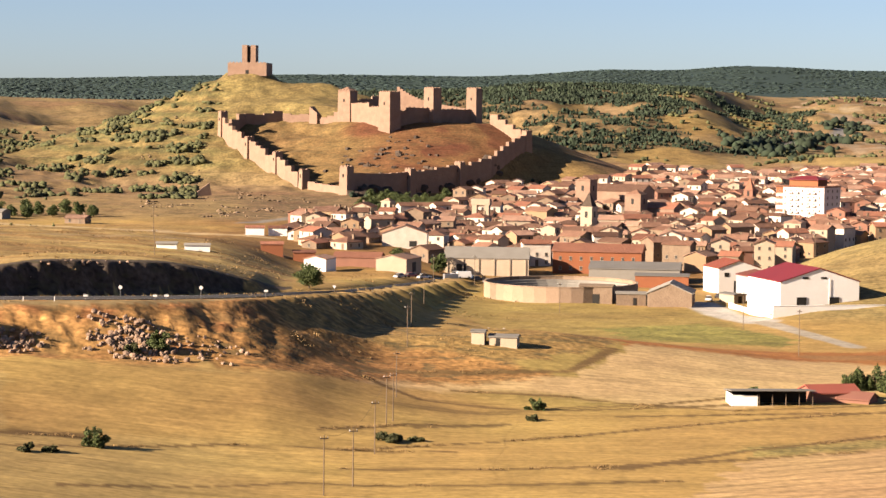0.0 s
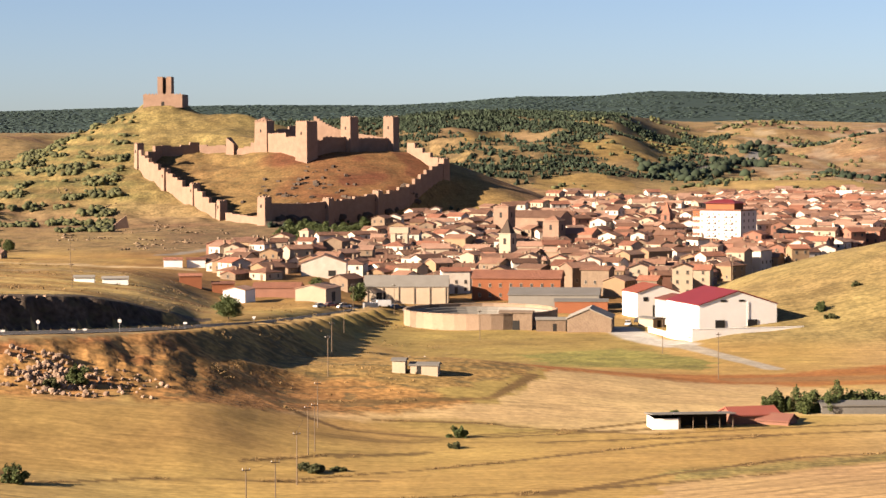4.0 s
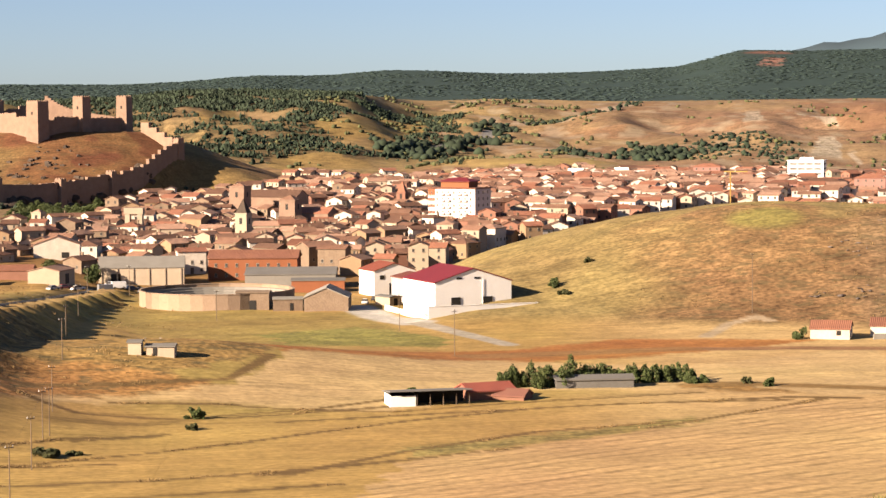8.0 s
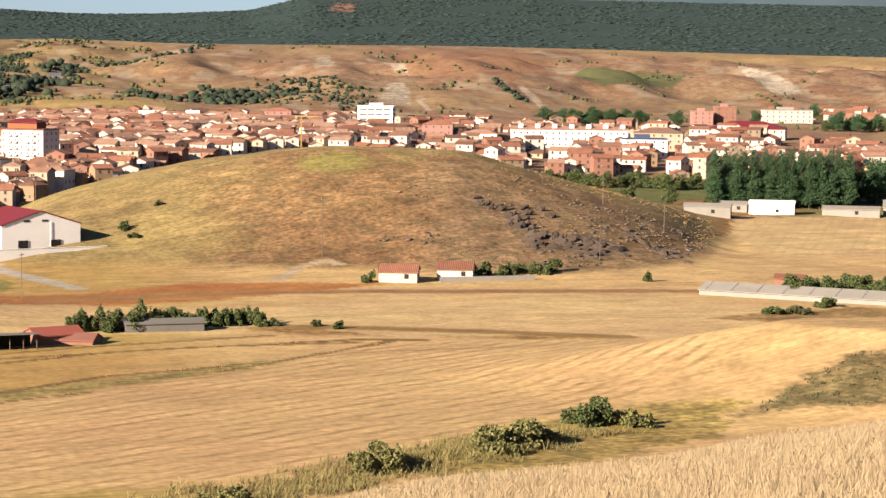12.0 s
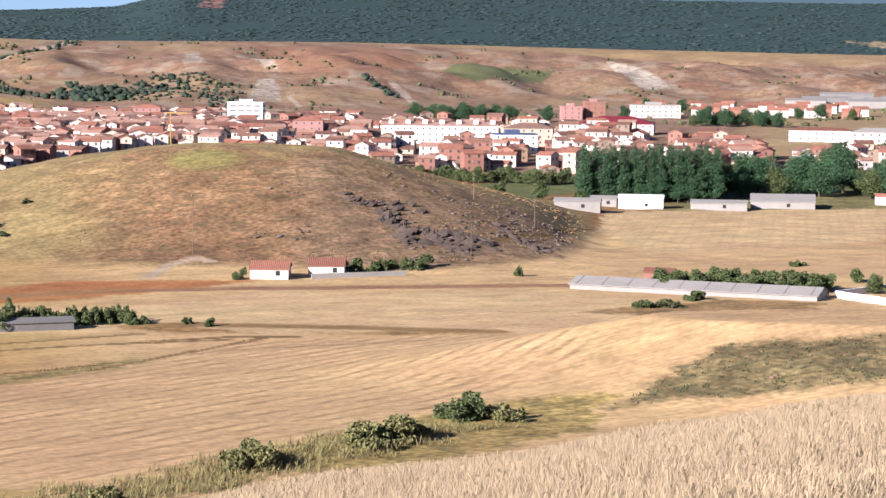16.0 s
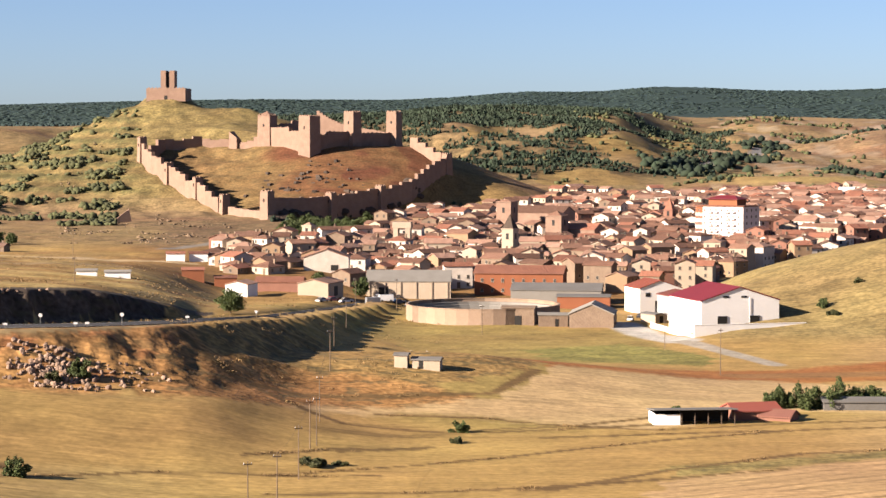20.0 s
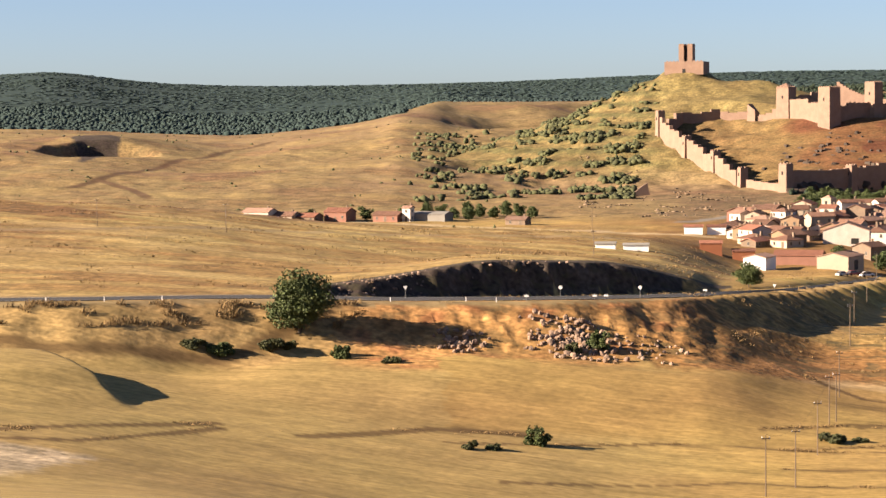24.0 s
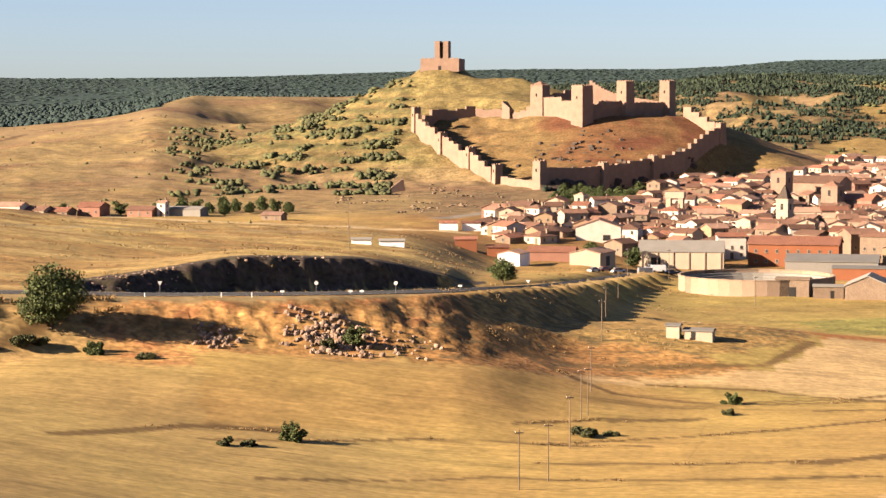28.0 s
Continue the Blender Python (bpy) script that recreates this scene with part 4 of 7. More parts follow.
part("shaft", boxes("shaft", [(-4.6, -1.2, -4, 4, 0, 20.3), (1.2, 4.6, -4, 4, 0, 20.3), (-1.2, 1.2, -2.4, 4, 0, 19.6)], [M_STONE]), t)
part("doorway", boxes("doorway", [(-1.0, 1.0, -9.12, -8.9, 0.5, 3.8)], [M_DARK]), t)
# near-black sheet across the recess's back, standing in for its shade
part("slit", boxes("slit", [(-1.15, 1.15, -2.55, -2.42, 9, 19)], [M_DARK]), t)


# ---- houses ----
WIN = boxes("window", [(-0.46, 0.46, -0.06, 0.1, 0, 1.2), (-0.36, 0.36, -0.09, 0.0, 0.1, 1.1), (-0.54, 0.54, -0.14, 0.05, -0.1, 0.0)], [M_FRAME, M_GLASS], [0, 1, 0])
DOOR = boxes("door", [(-0.6, 0.6, -0.07, 0.1, 0, 2.2), (-0.5, 0.5, -0.1, 0.0, 0, 2.1)], [M_FRAME, M_WOOD], [0, 1])
CHIM = boxes("chimney", [(-0.35, 0.35, -0.35, 0.35, 0, 1.5), (-0.45, 0.45, -0.45, 0.45, 1.5, 1.65)], [WALLS[4]])


def gable_parts(w, l, h, rise, over=0.4, thick=0.22, base=-2.0):
    """Corners and faces of a gabled body and of its two roof slabs, ridge along x."""
    bv = [(-w / 2, -l / 2, base), (w / 2, -l / 2, base), (w / 2, l / 2, base), (-w / 2, l / 2, base), (-w / 2, -l / 2, h), (w / 2, -l / 2, h), (w / 2, l / 2, h), (-w / 2, l / 2, h), (-w / 2, 0, h + rise), (w / 2, 0, h + rise)]
    bf = [(0, 1, 5, 4), (2, 3, 7, 6), (1, 2, 6, 9, 5), (3, 0, 4, 8, 7), (0, 3, 2, 1), (4, 5, 9, 8), (6, 7, 8, 9)]
    k = rise / (l / 2)
    W, Y, e = w / 2 + over, l / 2 + over, h - k * over + 0.03
    rv = []
    for s in (-1, 1):
        rv += [(-W, s * Y, e), (W, s * Y, e), (W, 0, h + rise + 0.03), (-W, 0, h + rise + 0.03), (-W, s * Y, e + thick), (W, s * Y, e + thick), (W, 0, h + rise + 0.03 + thick), (-W, 0, h + rise + 0.03 + thick)]
    rf = [(0, 3, 2, 1), (4, 5, 6, 7), (0, 1, 5, 4), (1, 2, 6, 5), (3, 0, 4, 7)]
    rf += [tuple(8 + i for i in reversed(q)) for q in rf]
    return bv, bf, rv, rf


def hip_roof(w, l, h, rise, over=0.4):
    W, Y = w / 2 + over, l / 2 + over
    r = max(W - Y, 0.4)
    v = [(-W, -Y, h), (W, -Y, h), (W, Y, h), (-W, Y, h), (-W, -Y, h + 0.2), (W, -Y, h + 0.2), (W, Y, h + 0.2), (-W, Y, h + 0.2), (-r, 0, h + rise + 0.2), (r, 0, h + rise + 0.2)]
    f = [(0, 3, 2, 1), (0, 1, 5, 4), (1, 2, 6, 5), (2, 3, 7, 6), (3, 0, 4, 7), (4, 5, 9, 8), (5, 6, 9), (6, 7, 8, 9), (7, 4, 8)]
    return v, f


LOOK = {0: "white rendered", 1: "cream rendered", 2: "ochre rendered", 3: "pink brick", 4: "rough stone"}


def house(x, y, w, l, h, turn, wall, roof, storeys=2, hip=False, group="town houses", label="", name="house", rise=None, wins=6, mats=None, base=None, chimney=True):
    z = gz(x, y) if base is None else base
    label = label or "%s %s-storey house with a %s roof of clay tiles" % (LOOK[wall], {1: "one", 2: "two", 3: "three", 4: "four"}.get(storeys, "many"), "hipped" if hip else "gabled")
    t = thing(name, pose(x, y, z, 0, 0, turn), label, "house" if name == "house" else name.replace("_", " "), group)
    wm, rm = mats if mats else (WALLS[wall], ROOFS[roof])
    rise = rise if rise is not None else l * 0.19
    bv, bf, rv, rf = gable_parts(w, l, h, rise)
    if hip:
        rv, rf = hip_roof(w, l, h, rise)
        bv, bf = box_v(-w / 2, w / 2, -l / 2, l / 2, -2, h), BOX_F
    part("wall", soup("wall", bv, bf, [wm]), t)
    part("roof", soup("roof", rv, rf, [rm]), t)
    if chimney:
        part("chimney", CHIM, t, pose(w * 0.28, l * 0.12, h + rise * 0.6))
    # openings on the sides that look down the valley
    n = 0
    for k, (L, off) in enumerate(((w, l / 2), (l, w / 2), (w, l / 2), (l, w / 2))):
        a = radians(turn + 90 * k)
        nx, ny = math.sin(a), -math.cos(a)
        if (nx * -x + ny * -y) / math.hypot(x, y) < 0.25:
            continue
        cols = max(1, int(L / 3.2))
        for s in range(storeys):
            for c in range(cols):
                if n >= wins:
                    break
                u = (c + 0.5) * L / cols - L / 2
                zz = h * (s + 0.35) / storeys
                if s == 0 and c == cols // 2 and k % 2 == 0:
                    part("door", DOOR, t, pose(0, 0, 0, 0, 0, 90 * k) @ pose(u, -off, 0.05))
                else:
                    part("window", WIN, t, pose(0, 0, 0, 0, 0, 90 * k) @ pose(u, -off, zz))
                n += 1
    return t


# places kept free for the larger buildings, streets and squares: x, y, radius
FREE = [(-15, 752, 17), (-24, 728, 15), (-10, 715, 14), (13, 700, 30), (-14, 775, 17), (50, 712, 32), (62, 675, 28), (33, 612, 34), (62, 590, 16), (97, 575, 38), (88, 655, 24), (158, 955, 24), (57, 858, 9), (83, 942, 14), (-23, 880, 8), (15, 898, 12), (80, 1020, 22), (148, 1054, 9), (415, 1235, 24), (465, 1060, 55), (-38, 662, 18), (-14, 664, 14), (-27, 685, 14), (0, 660, 22), (112, 905, 14), (520, 1130, 25)]
rng = random.Random(5)
sites = []
dd = 705.0
while dd < 1720:
    gap = 10.6 if dd < 1300 else 14
    az = -4.6 + rng.uniform(0, 0.5)
    while az < 40:
        az += math.degrees((gap + rng.uniform(-2, 2)) / dd)
        d = dd + rng.uniform(-3, 3)
        x, y = at(az, d)
        lo = float(np.interp(az, [-5, -3, 0, 7, 8.5, 10.2, 11.5, 13, 15, 20, 22, 28, 31, 35, 40], [800, 740, 715, 715, 720, 840, 850, 930, 1040, 1060, 960, 950, 960, 1010, 900]))
        hi = float(np.interp(az, [-5, -3.6, -1, 1, 3, 5, 8, 12, 20, 27, 33, 40], [870, 890, 900, 1110, 1180, 1330, 1370, 1390, 1400, 1290, 1060, 1080]))
        if not lo < d < hi or any((x - a) ** 2 + (y - b) ** 2 < r * r for a, b, r in FREE):
            continue
        if knoll(x, y, -16, 1312, 50, 30, 0, 47.5, 0.36) > np.interp(d, [0, 800, 1250, 2000], [0, 0, 12, 20]) + 3:
            continue
        if az > 21 and ((x * 0.9 - y * 0.5) % 60 < 14 or rng.random() < 0.12) or rng.random() < 0.07:
            continue
        sites.append((d, az, x, y))
    dd += gap + rng.uniform(-1, 1)
sites.sort()
far_v, far_f, far_m = [], [], []
FAR_MATS = WALLS + ROOFS + [M_GLASS]
GLASS_SLOT = len(FAR_MATS) - 1


def far_house(x, y, w, l, h, turn, wall, roof, storeys):
    m = pose(x, y, gz(x, y), 0, 0, turn)
    bv, bf, rv, rf = gable_parts(w, l, h, l * 0.19)
    items = [(bv, bf, wall), (rv, rf, 5 + roof)]
    for k, (L, off) in enumerate(((w, l / 2), (l, w / 2), (w, l / 2), (l, w / 2))):
        a = radians(turn + 90 * k)
        if (math.sin(a) * -x - math.cos(a) * -y) / math.hypot(x, y) < 0.25:
            continue
        cols = max(1, int(L / 3.4))
        for s in range(storeys):
            for c in range(cols):
                u, zz = (c + 0.5) * L / cols - L / 2, h * (s + 0.35) / storeys
                r = pose(0, 0, 0, 0, 0, 90 * k)
                items.append(([r @ Vector(p) for p in box_v(u - 0.5, u + 0.5, -off - 0.05, -off + 0.1, zz, zz + 1.3)], BOX_F, GLASS_SLOT))
    for v, f, mi in items:
        o = len(far_v)
        far_v.extend(tuple(m @ Vector(p)) for p in v)
        far_f.extend(tuple(o + i for i in q) for q in f)
        far_m.extend([mi] * len(f))


for i, (d, az, x, y) in enumerate(sites):
    modern = (az > 9 and d > 880)
    w, l = rng.uniform(6, 11.5), rng.uniform(5.5, 8.8)
    st = rng.choice([2, 2, 3]) if not modern else rng.choice([1, 2, 2, 3])
    if d < 830 and az < 1:
        st = rng.choice([1, 1, 2])
        w = min(w, 9.5)
    h = st * 2.6 + rng.uniform(-1.0, 1.8)
    turn = rng.choice([-22, -22, 68, 68, 0, -50, 30]) + rng.uniform(-15, 15)
    bright = 9.3 < az < 18 and d > 1000
    wall = rng.choices(range(5), [7, 5, 3, 1, 3] if not modern else [12, 2, 0, 3, 0] if bright else [8, 2, 1, 4, 1])[0]
    roof = rng.choices(range(4), [2, 5, 3, 4] if not modern else [2, 2, 6, 1] if bright else [6, 3, 2, 2])[0]
    if bright:
        st = 3 if i % 3 else 2
        h = st * 2.6 + 0.8
    if i < 285:
        house(x, y, w, l, h, turn, wall, roof, st, rng.random() < 0.2, wins=6 if d < 900 else 4)
    else:
        far_house(x, y, w, l, h, turn, wall, roof, st)
tagged(new("far_houses", soup("far_houses", far_v, far_f, FAR_MATS, far_m)), "far rows of white and brick houses with clay roofs", "houses", kind="stuff")


# ---- larger buildings ----
def shed(name, x, y, w, l, h, rise, turn, wm, rm, label, base=None, openings=(), category="warehouse"):
    """A gabled hall, ridge along its own x. openings: side, place along it, width, sill, head."""
    z = gz(x, y) if base is None else base
    t = thing(name, pose(x, y, z, 0, 0, turn), label, category)
    bv, bf, rv, rf = gable_parts(w, l, h, rise, 0.25, 0.25)
    part("wall", soup("wall", bv, bf, [wm]), t)
    part("roof", soup("roof", rv, rf, [rm]), t)
    for k, u, wd, z0, z1 in openings:
        off = (l / 2, w / 2)[k % 2]
        part("window" if z0 > 0.3 else "door", boxes("opening", [(u - wd / 2, u + wd / 2, -off - 0.08, -off + 0.3, z0, z1)], [M_DARK]), t, pose(0, 0, 0, 0, 0, 90 * k))
    return t


# white hall with the red roof
HT = -77
hall = shed("industrial_hall", 94.0, 567.5, 23, 21.6, 8.6, 3.4, HT, M_WHITE, M_RED, "large white rendered hall with a dark red sheet roof", 0.6,
            [(1, -4.0, 1.6, 9.4, 9.9), (1, 1.0, 1.6, 9.4, 9.9)])
for u in (-5.0, 4.0):
    part("grille_window", boxes("grille", [(u - 1.3, u + 1.3, -11.65, -11.3, 2.6, 4.7)], [M_DARK]), hall, pose(0, 0, 0, 0, 0, 90))
part("downpipe", prism("downpipe", 0.06, 0.06, 9, [M_WHITE], 8), hall, pose(11.65, 2.5, 0.4))
yw = thing("yard_wall", pose(0, 0, 0), "long white yard wall in front of the hall", "wall")
for (x0, y0), (x1, y1) in (((77, 584), (83, 546)), ((83, 546), (113, 553))):
    L, a = math.hypot(x1 - x0, y1 - y0), math.degrees(math.atan2(y1 - y0, x1 - x0))
    part("wall_panel", boxes("wall_panel", [(0, L, -0.15, 0.15, -2, 1.4), (0, L, -0.22, 0.22, 1.4, 1.52)], [M_WHITE]), yw, pose(x0, y0, gz((x0 + x1) / 2, (y0 + y1) / 2) - 0.2, 0, 0, a))
shed("workshop", 85, 640, 13, 13, 7.2, 2.2, -77, M_WHITE, roof_mat("red_tiles", (0.1638, 0.0455, 0.0273), (0.1274, 0.0364, 0.02275)), "white workshop with a red tiled roof beside the hall", 0, [(1, 0, 3.5, 0, 3.6), (1, -4, 1.4, 4.8, 6)])
shed("office_block", 89.5, 612, 10, 11, 6.8, 1.2, -77, mat("grey_render", (0.26, 0.26, 0.265), (0.21, 0.21, 0.215)), roof_mat("red_tiles_dull", (0.1365, 0.0455, 0.03185), (0.1092, 0.0364, 0.0273)), "grey rendered office with a low red roof", 0, [(1, 2.5, 3.2, 4.2, 5.6)])
for k, (gx, gy) in enumerate(((80, 600),)):
    shed("white_outbuilding", gx, gy, 7, 4, 2.3, 0.3, -62, WALLS[1], M_GREY, "low white flat-roofed outbuilding in the hall's yard", 0, [(1, 0, 1.2, 0, 2)])

# long brick block
br = thing("brick_block", pose(51, 713, 0, 0, 0, -10), "long two-storey orange brick block with a tiled roof", "building")
bv, bf, rv, rf = gable_parts(29, 15, 7.2, 2.2)
part("wall", soup("wall", bv, bf, [M_BRICK]), br)
part("roof", soup("roof", rv, rf, [ROOFS[0]]), br)
part("gable_render", boxes("gable_render", [(-14.6, -14.52, -7.4, 7.4, 0, 7.1)], [WALLS[0]]), br)
for i in range(8):
    for s in range(2):
        part("window", WIN, br, pose(-12 + i * 3.4, -7.5, 1.2 + s * 3.2))
# grey-roofed warehouse
wh = shed("warehouse", 14, 703, 27, 18, 5.4, 3.0, -3, WALLS[1], M_FIBRE, "long pale warehouse with a grey fibre-cement roof", 0, [(0, -8, 3, 0, 3.6)])
for i in range(6):
    part("buttress", boxes("buttress", [(-12.5 + i * 5 - 0.2, -12.5 + i * 5 + 0.2, -9.25, -8.98, 0, 5.2)], [WALLS[1]]), wh)
shed("low_warehouse", 60, 678, 28, 20, 4.2, 1.6, -8, M_FIBRE, M_GREY, "low warehouse with a dull grey sheet roof", 0)
shed("brick_annexe", 66, 655, 16, 8, 3.4, 0.5, -8, M_BRICK, M_GREY, "low brick annexe with a grey roof", 0)
shed("stone_barn", 62, 590, 14, 12, 3.6, 2.6, 80, WALLS[4], M_FIBRE, "grey stone barn with a fibre-cement gable roof", 0, [(1, -4, 1, 0, 2)])
shed("stone_barn", 51, 590, 8, 5, 3.0, 0.4, -4, WALLS[4], M_FIBRE, "low rough lean-to barn with a flat grey roof", 0, [(0, 1, 0.9, 0, 2)])
# bullring
M_ADOBE = mat("adobe_render", (0.235, 0.172, 0.122), (0.185, 0.132, 0.092), 0.9, 4, 0.6, 0.2, vary=0.1)
ring = thing("bullring", pose(33, 612, 0), "round bullring with a pale rendered outer wall and stepped stands", "bullring")
N = 40
for i in range(N):
    a0 = 360 * i / N
    R, s = 21.5, 2 * 21.5 * math.tan(math.pi / N) / 2 + 0.03
    part("wall_panel", boxes("wall_panel", [(-s, s, -0.2, 0.2, -2, 4.3), (-s, s, -0.35, 0.3, 4.3, 4.5)], [M_ADOBE if i % 9 else WALLS[4]]), ring, pose(R * math.sin(radians(a0)), R * math.cos(radians(a0)), 0, 0, 0, -a0))
for k in range(4):
    sv, sf = [], []
    for i in range(N):
        for r, zz in ((20.9 - k * 1.1, 0.0), (20.9 - k * 1.1, 3.5 - k * 0.7), (19.8 - k * 1.1, 3.5 - k * 0.7), (19.8 - k * 1.1, 0.0)):
            sv.append((r * math.cos(6.2832 * i / N), r * math.sin(6.2832 * i / N), zz))
    for i in range(N):
        for j in range(4):
            a, b = i * 4 + j, i * 4 + (j + 1) % 4
            c, d_ = ((i + 1) % N) * 4 + (j + 1) % 4, ((i + 1) % N) * 4 + j
            sf.append((a, b, c, d_))
    part("stand", soup("stand", sv, sf, [M_FIBRE]), ring)
part("arena_floor", prism("arena_floor", 17, 17, 0.1, [M_DUST], 40, 0.02), ring)
shed("bullring_gate", 42, 594, 9, 5, 4.6, 0.4, -12, WALLS[4], WALLS[4], "brown stone gatehouse against the bullring", 0, [(0, 0, 2, 0, 2.6), (0, -3, 0.8, 2.2, 3.2)], "gatehouse")

# low white huts in the field below the bullring
shed("white_hut", 12, 426, 5.6, 3.0, 1.7, 0.35, -12, WALLS[1], M_GREY, "low white flat-roofed field hut in dry grass", None, [(0, -1, 0.8, 0, 1.5)], "hut")
shed("white_hut", 7, 426, 2.6, 2.2, 2.3, 0.3, -12, WALLS[1], M_GREY, "small white hut beside a longer one in dry grass", None, [], "hut")

# tall apartment block
M_FLATS = mat("pale_flats", (0.47, 0.415, 0.385), (0.4, 0.35, 0.325), 0.8, 4, 0.5, 0.1, vary=0.03)
ap = thing("apartment_block", pose(160, 957, gz(155, 950), 0, 0, -40) @ Matrix.Diagonal((0.9, 1, 1, 1)), "seven-storey white and pink apartment block with a red roof house", "apartment block")
part("wall", boxes("wall", [(-13.5, 13.5, -7, 7, -2, 17.5)], [M_FLATS]), ap)
part("brick_panel", boxes("brick_panel", [(-13.4, -9.4, -7.06, -6.9, 14.2, 17.3)], [M_BRICK]), ap)
for s in range(5):
    part("brick_panel", boxes("brick_panel", [(-13.4, -9.4, -7.06, -6.9, 0.6 + s * 2.85, 1.9 + s * 2.85)], [WALLS[3]]), ap)
part("roof", boxes("roof", [(-14, 14, -7.5, 7.5, 17.5, 18)], [ROOFS[0]]), ap)
rv, rf = hip_roof(17, 9, 20.6, 1.6)
part("roof_house", boxes("roof_house", [(-8, 8, -4, 4, 18, 20.6)], [M_BRICK]), ap)
part("upper_roof", soup("upper_roof", rv, rf, [M_RED]), ap)
for s in range(6):
    part("string_course", boxes("string_course", [(-13.6, 13.6, -7.08, -6.9, s * 2.85 + 0.15, s * 2.85 + 0.4)], [M_FLATS]), ap)
    for c in range(8):
        u = -11.4 + c * 3.2
        if c in (2, 3, 5, 6):
            bal = part("balcony", boxes("balcony", [(u - 1.2, u + 1.2, -8.0, -7.0, s * 2.85 + 0.4, s * 2.85 + 0.52)], [M_FLATS]), ap)
            part("railing", boxes("railing", [(u - 1.2, u + 1.2, -8.0, -7.94, s * 2.85 + 0.52, s * 2.85 + 1.4)], [M_FLATS]), bal)
        part("window", WIN, ap, pose(u, -7.06, s * 2.85 + 1.1) @ Matrix.Diagonal((0.7, 1, 0.8, 1)))
    for c in range(3):
        part("window", WIN, ap, pose(0, 0, 0, 0, 0, 90) @ pose(-4 + c * 4, -13.56, s * 2.85 + 1.1))
# church towers and other landmarks
def church_tower(x, y, w, h, cap, label, wm, capm, belfry=True):
    t = thing("church_tower", pose(x, y, gz(x, y), 0, 0, -30), label, "church tower")
    part("shaft", boxes("shaft", [(-w / 2, w / 2, -w / 2, w / 2, -2, h), (-w / 2 - 0.25, w / 2 + 0.25, -w / 2 - 0.25, w / 2 + 0.25, h, h + 0.4)], [wm]), t)
    part("cap", prism("cap", w * 0.68, 0.15, cap, [capm], 4, 0, False), t, pose(0, 0, h + 0.4, 0, 0, 45))
    if belfry:
        for k in (0, 90, 270):
            part("belfry_opening", boxes("belfry_opening", [(-0.6, 0.6, -w / 2 - 0.06, -w / 2 + 0.3, h * 0.72, h * 0.72 + 2.4)], [M_DARK]), t, pose(0, 0, 0, 0, 0, k))
    return t


church_tower(57, 858, 5.0, 14, 5.5, "pale church tower with a pointed dark cap", WALLS[1], M_ROCK)
church_tower(83, 942, 7.5, 14, 2.0, "square stone church tower with a low tiled cap", M_STONE, ROOFS[1])
church_tower(-23, 880, 4.2, 11, 1.2, "pale rendered square tower with a low cap", WALLS[1], ROOFS[2])
church_tower(148, 1054, 4.5, 10, 5.5, "brick church tower with a tapering spire", WALLS[3], ROOFS[0])
church_tower(65, 1000, 7.5, 17, 1.2, "large square church tower of pale stone", M_STONE, ROOFS[1])
shed("church", 80, 1022, 34, 15, 11, 3, -28, M_STONE, ROOFS[1], "large stone church nave with a long brown tiled roof", None, [(0, -8, 1.2, 5, 8), (0, 6, 1.2, 5, 8)], "church")
shed("church", 92, 948, 22, 12, 8, 2.4, -28, M_STONE, ROOFS[0], "stone church nave with a clay roof", None, [], "church")
g = thing("bell_gable", pose(15, 897, gz(15, 897), 0, 0, -15), "pale stone bell gable with an open square arch", "gate")
part("pier", boxes("pier", [(-3.6, -1.6, -1.5, 1.5, -1, 12)], [WALLS[1]]), g)
part("pier", boxes("pier", [(1.6, 3.6, -1.5, 1.5, -1, 12)], [WALLS[1]]), g)
part("lintel", boxes("lintel", [(-4, 4, -1.7, 1.7, 12, 14.5)], [WALLS[1]]), g)
part("infill", boxes("infill", [(-1.6, 1.6, 0.2, 1.2, -1, 8)], [WALLS[2]]), g)
shed("gabled_house", -14, 778, 13, 16, 5.2, 2.8, 88, WALLS[0], ROOFS[1], "large white gable-fronted house with a clay roof", None, [(3, 3, 2.6, 0.6, 2.6), (1, 3, 2.6, 0.6, 2.6)], "house")
shed("white_shed", -38, 663, 10, 7, 3.6, 0.9, 75, M_WHITE, ROOFS[2], "small white shed with a pale roof", None, [])
shed("brick_shed", -27, 686, 15, 9, 2.8, 1.4, -6, WALLS[3], ROOFS[0], "low brick shed under a clay roof", None)
shed("stone_shed", -14, 668, 13, 10, 4.0, 1.2, 70, WALLS[1], ROOFS[2], "ochre shed with a dark doorway", None, [(1, 0, 3, 0, 3), (0, 0, 3, 0, 3)])
# white office block further off
wb = thing("white_office_block", pose(415, 1235, gz(415, 1235), 0, 0, -25), "white six-storey block with long dark window bands", "apartment block")
part("wall", boxes("wall", [(-10.5, 10.5, -8, 8, -2, 15.2)], [M_WHITE]), wb)
part("roof", boxes("roof", [(-10.9, 10.9, -8.4, 8.4, 15.2, 15.7), (-4, 4, -3, 3, 15.7, 17.2)], [M_WHITE]), wb)
for st_ in range(5):
    for k, off, reach in ((0, 8, 9.4), (90, 10.5, 7.0)):
        for c in range(4):
            u = -reach + c * reach / 2
            part("window_band", boxes("window_band", [(u + 0.25, u + reach / 2 - 0.25, -off - 0.05, -off + 0.3, st_ * 2.9 + 1.2, st_ * 2.9 + 2.4)], [M_GREY]), wb, pose(0, 0, 0, 0, 0, k))
lg = thing("terrace_block", pose(465, 1062, gz(465, 1062), 0, 0, -22), "long three-storey white terrace with a pale roof", "building")
bv, bf, rv, rf = gable_parts(62, 12, 9.5, 1.6)
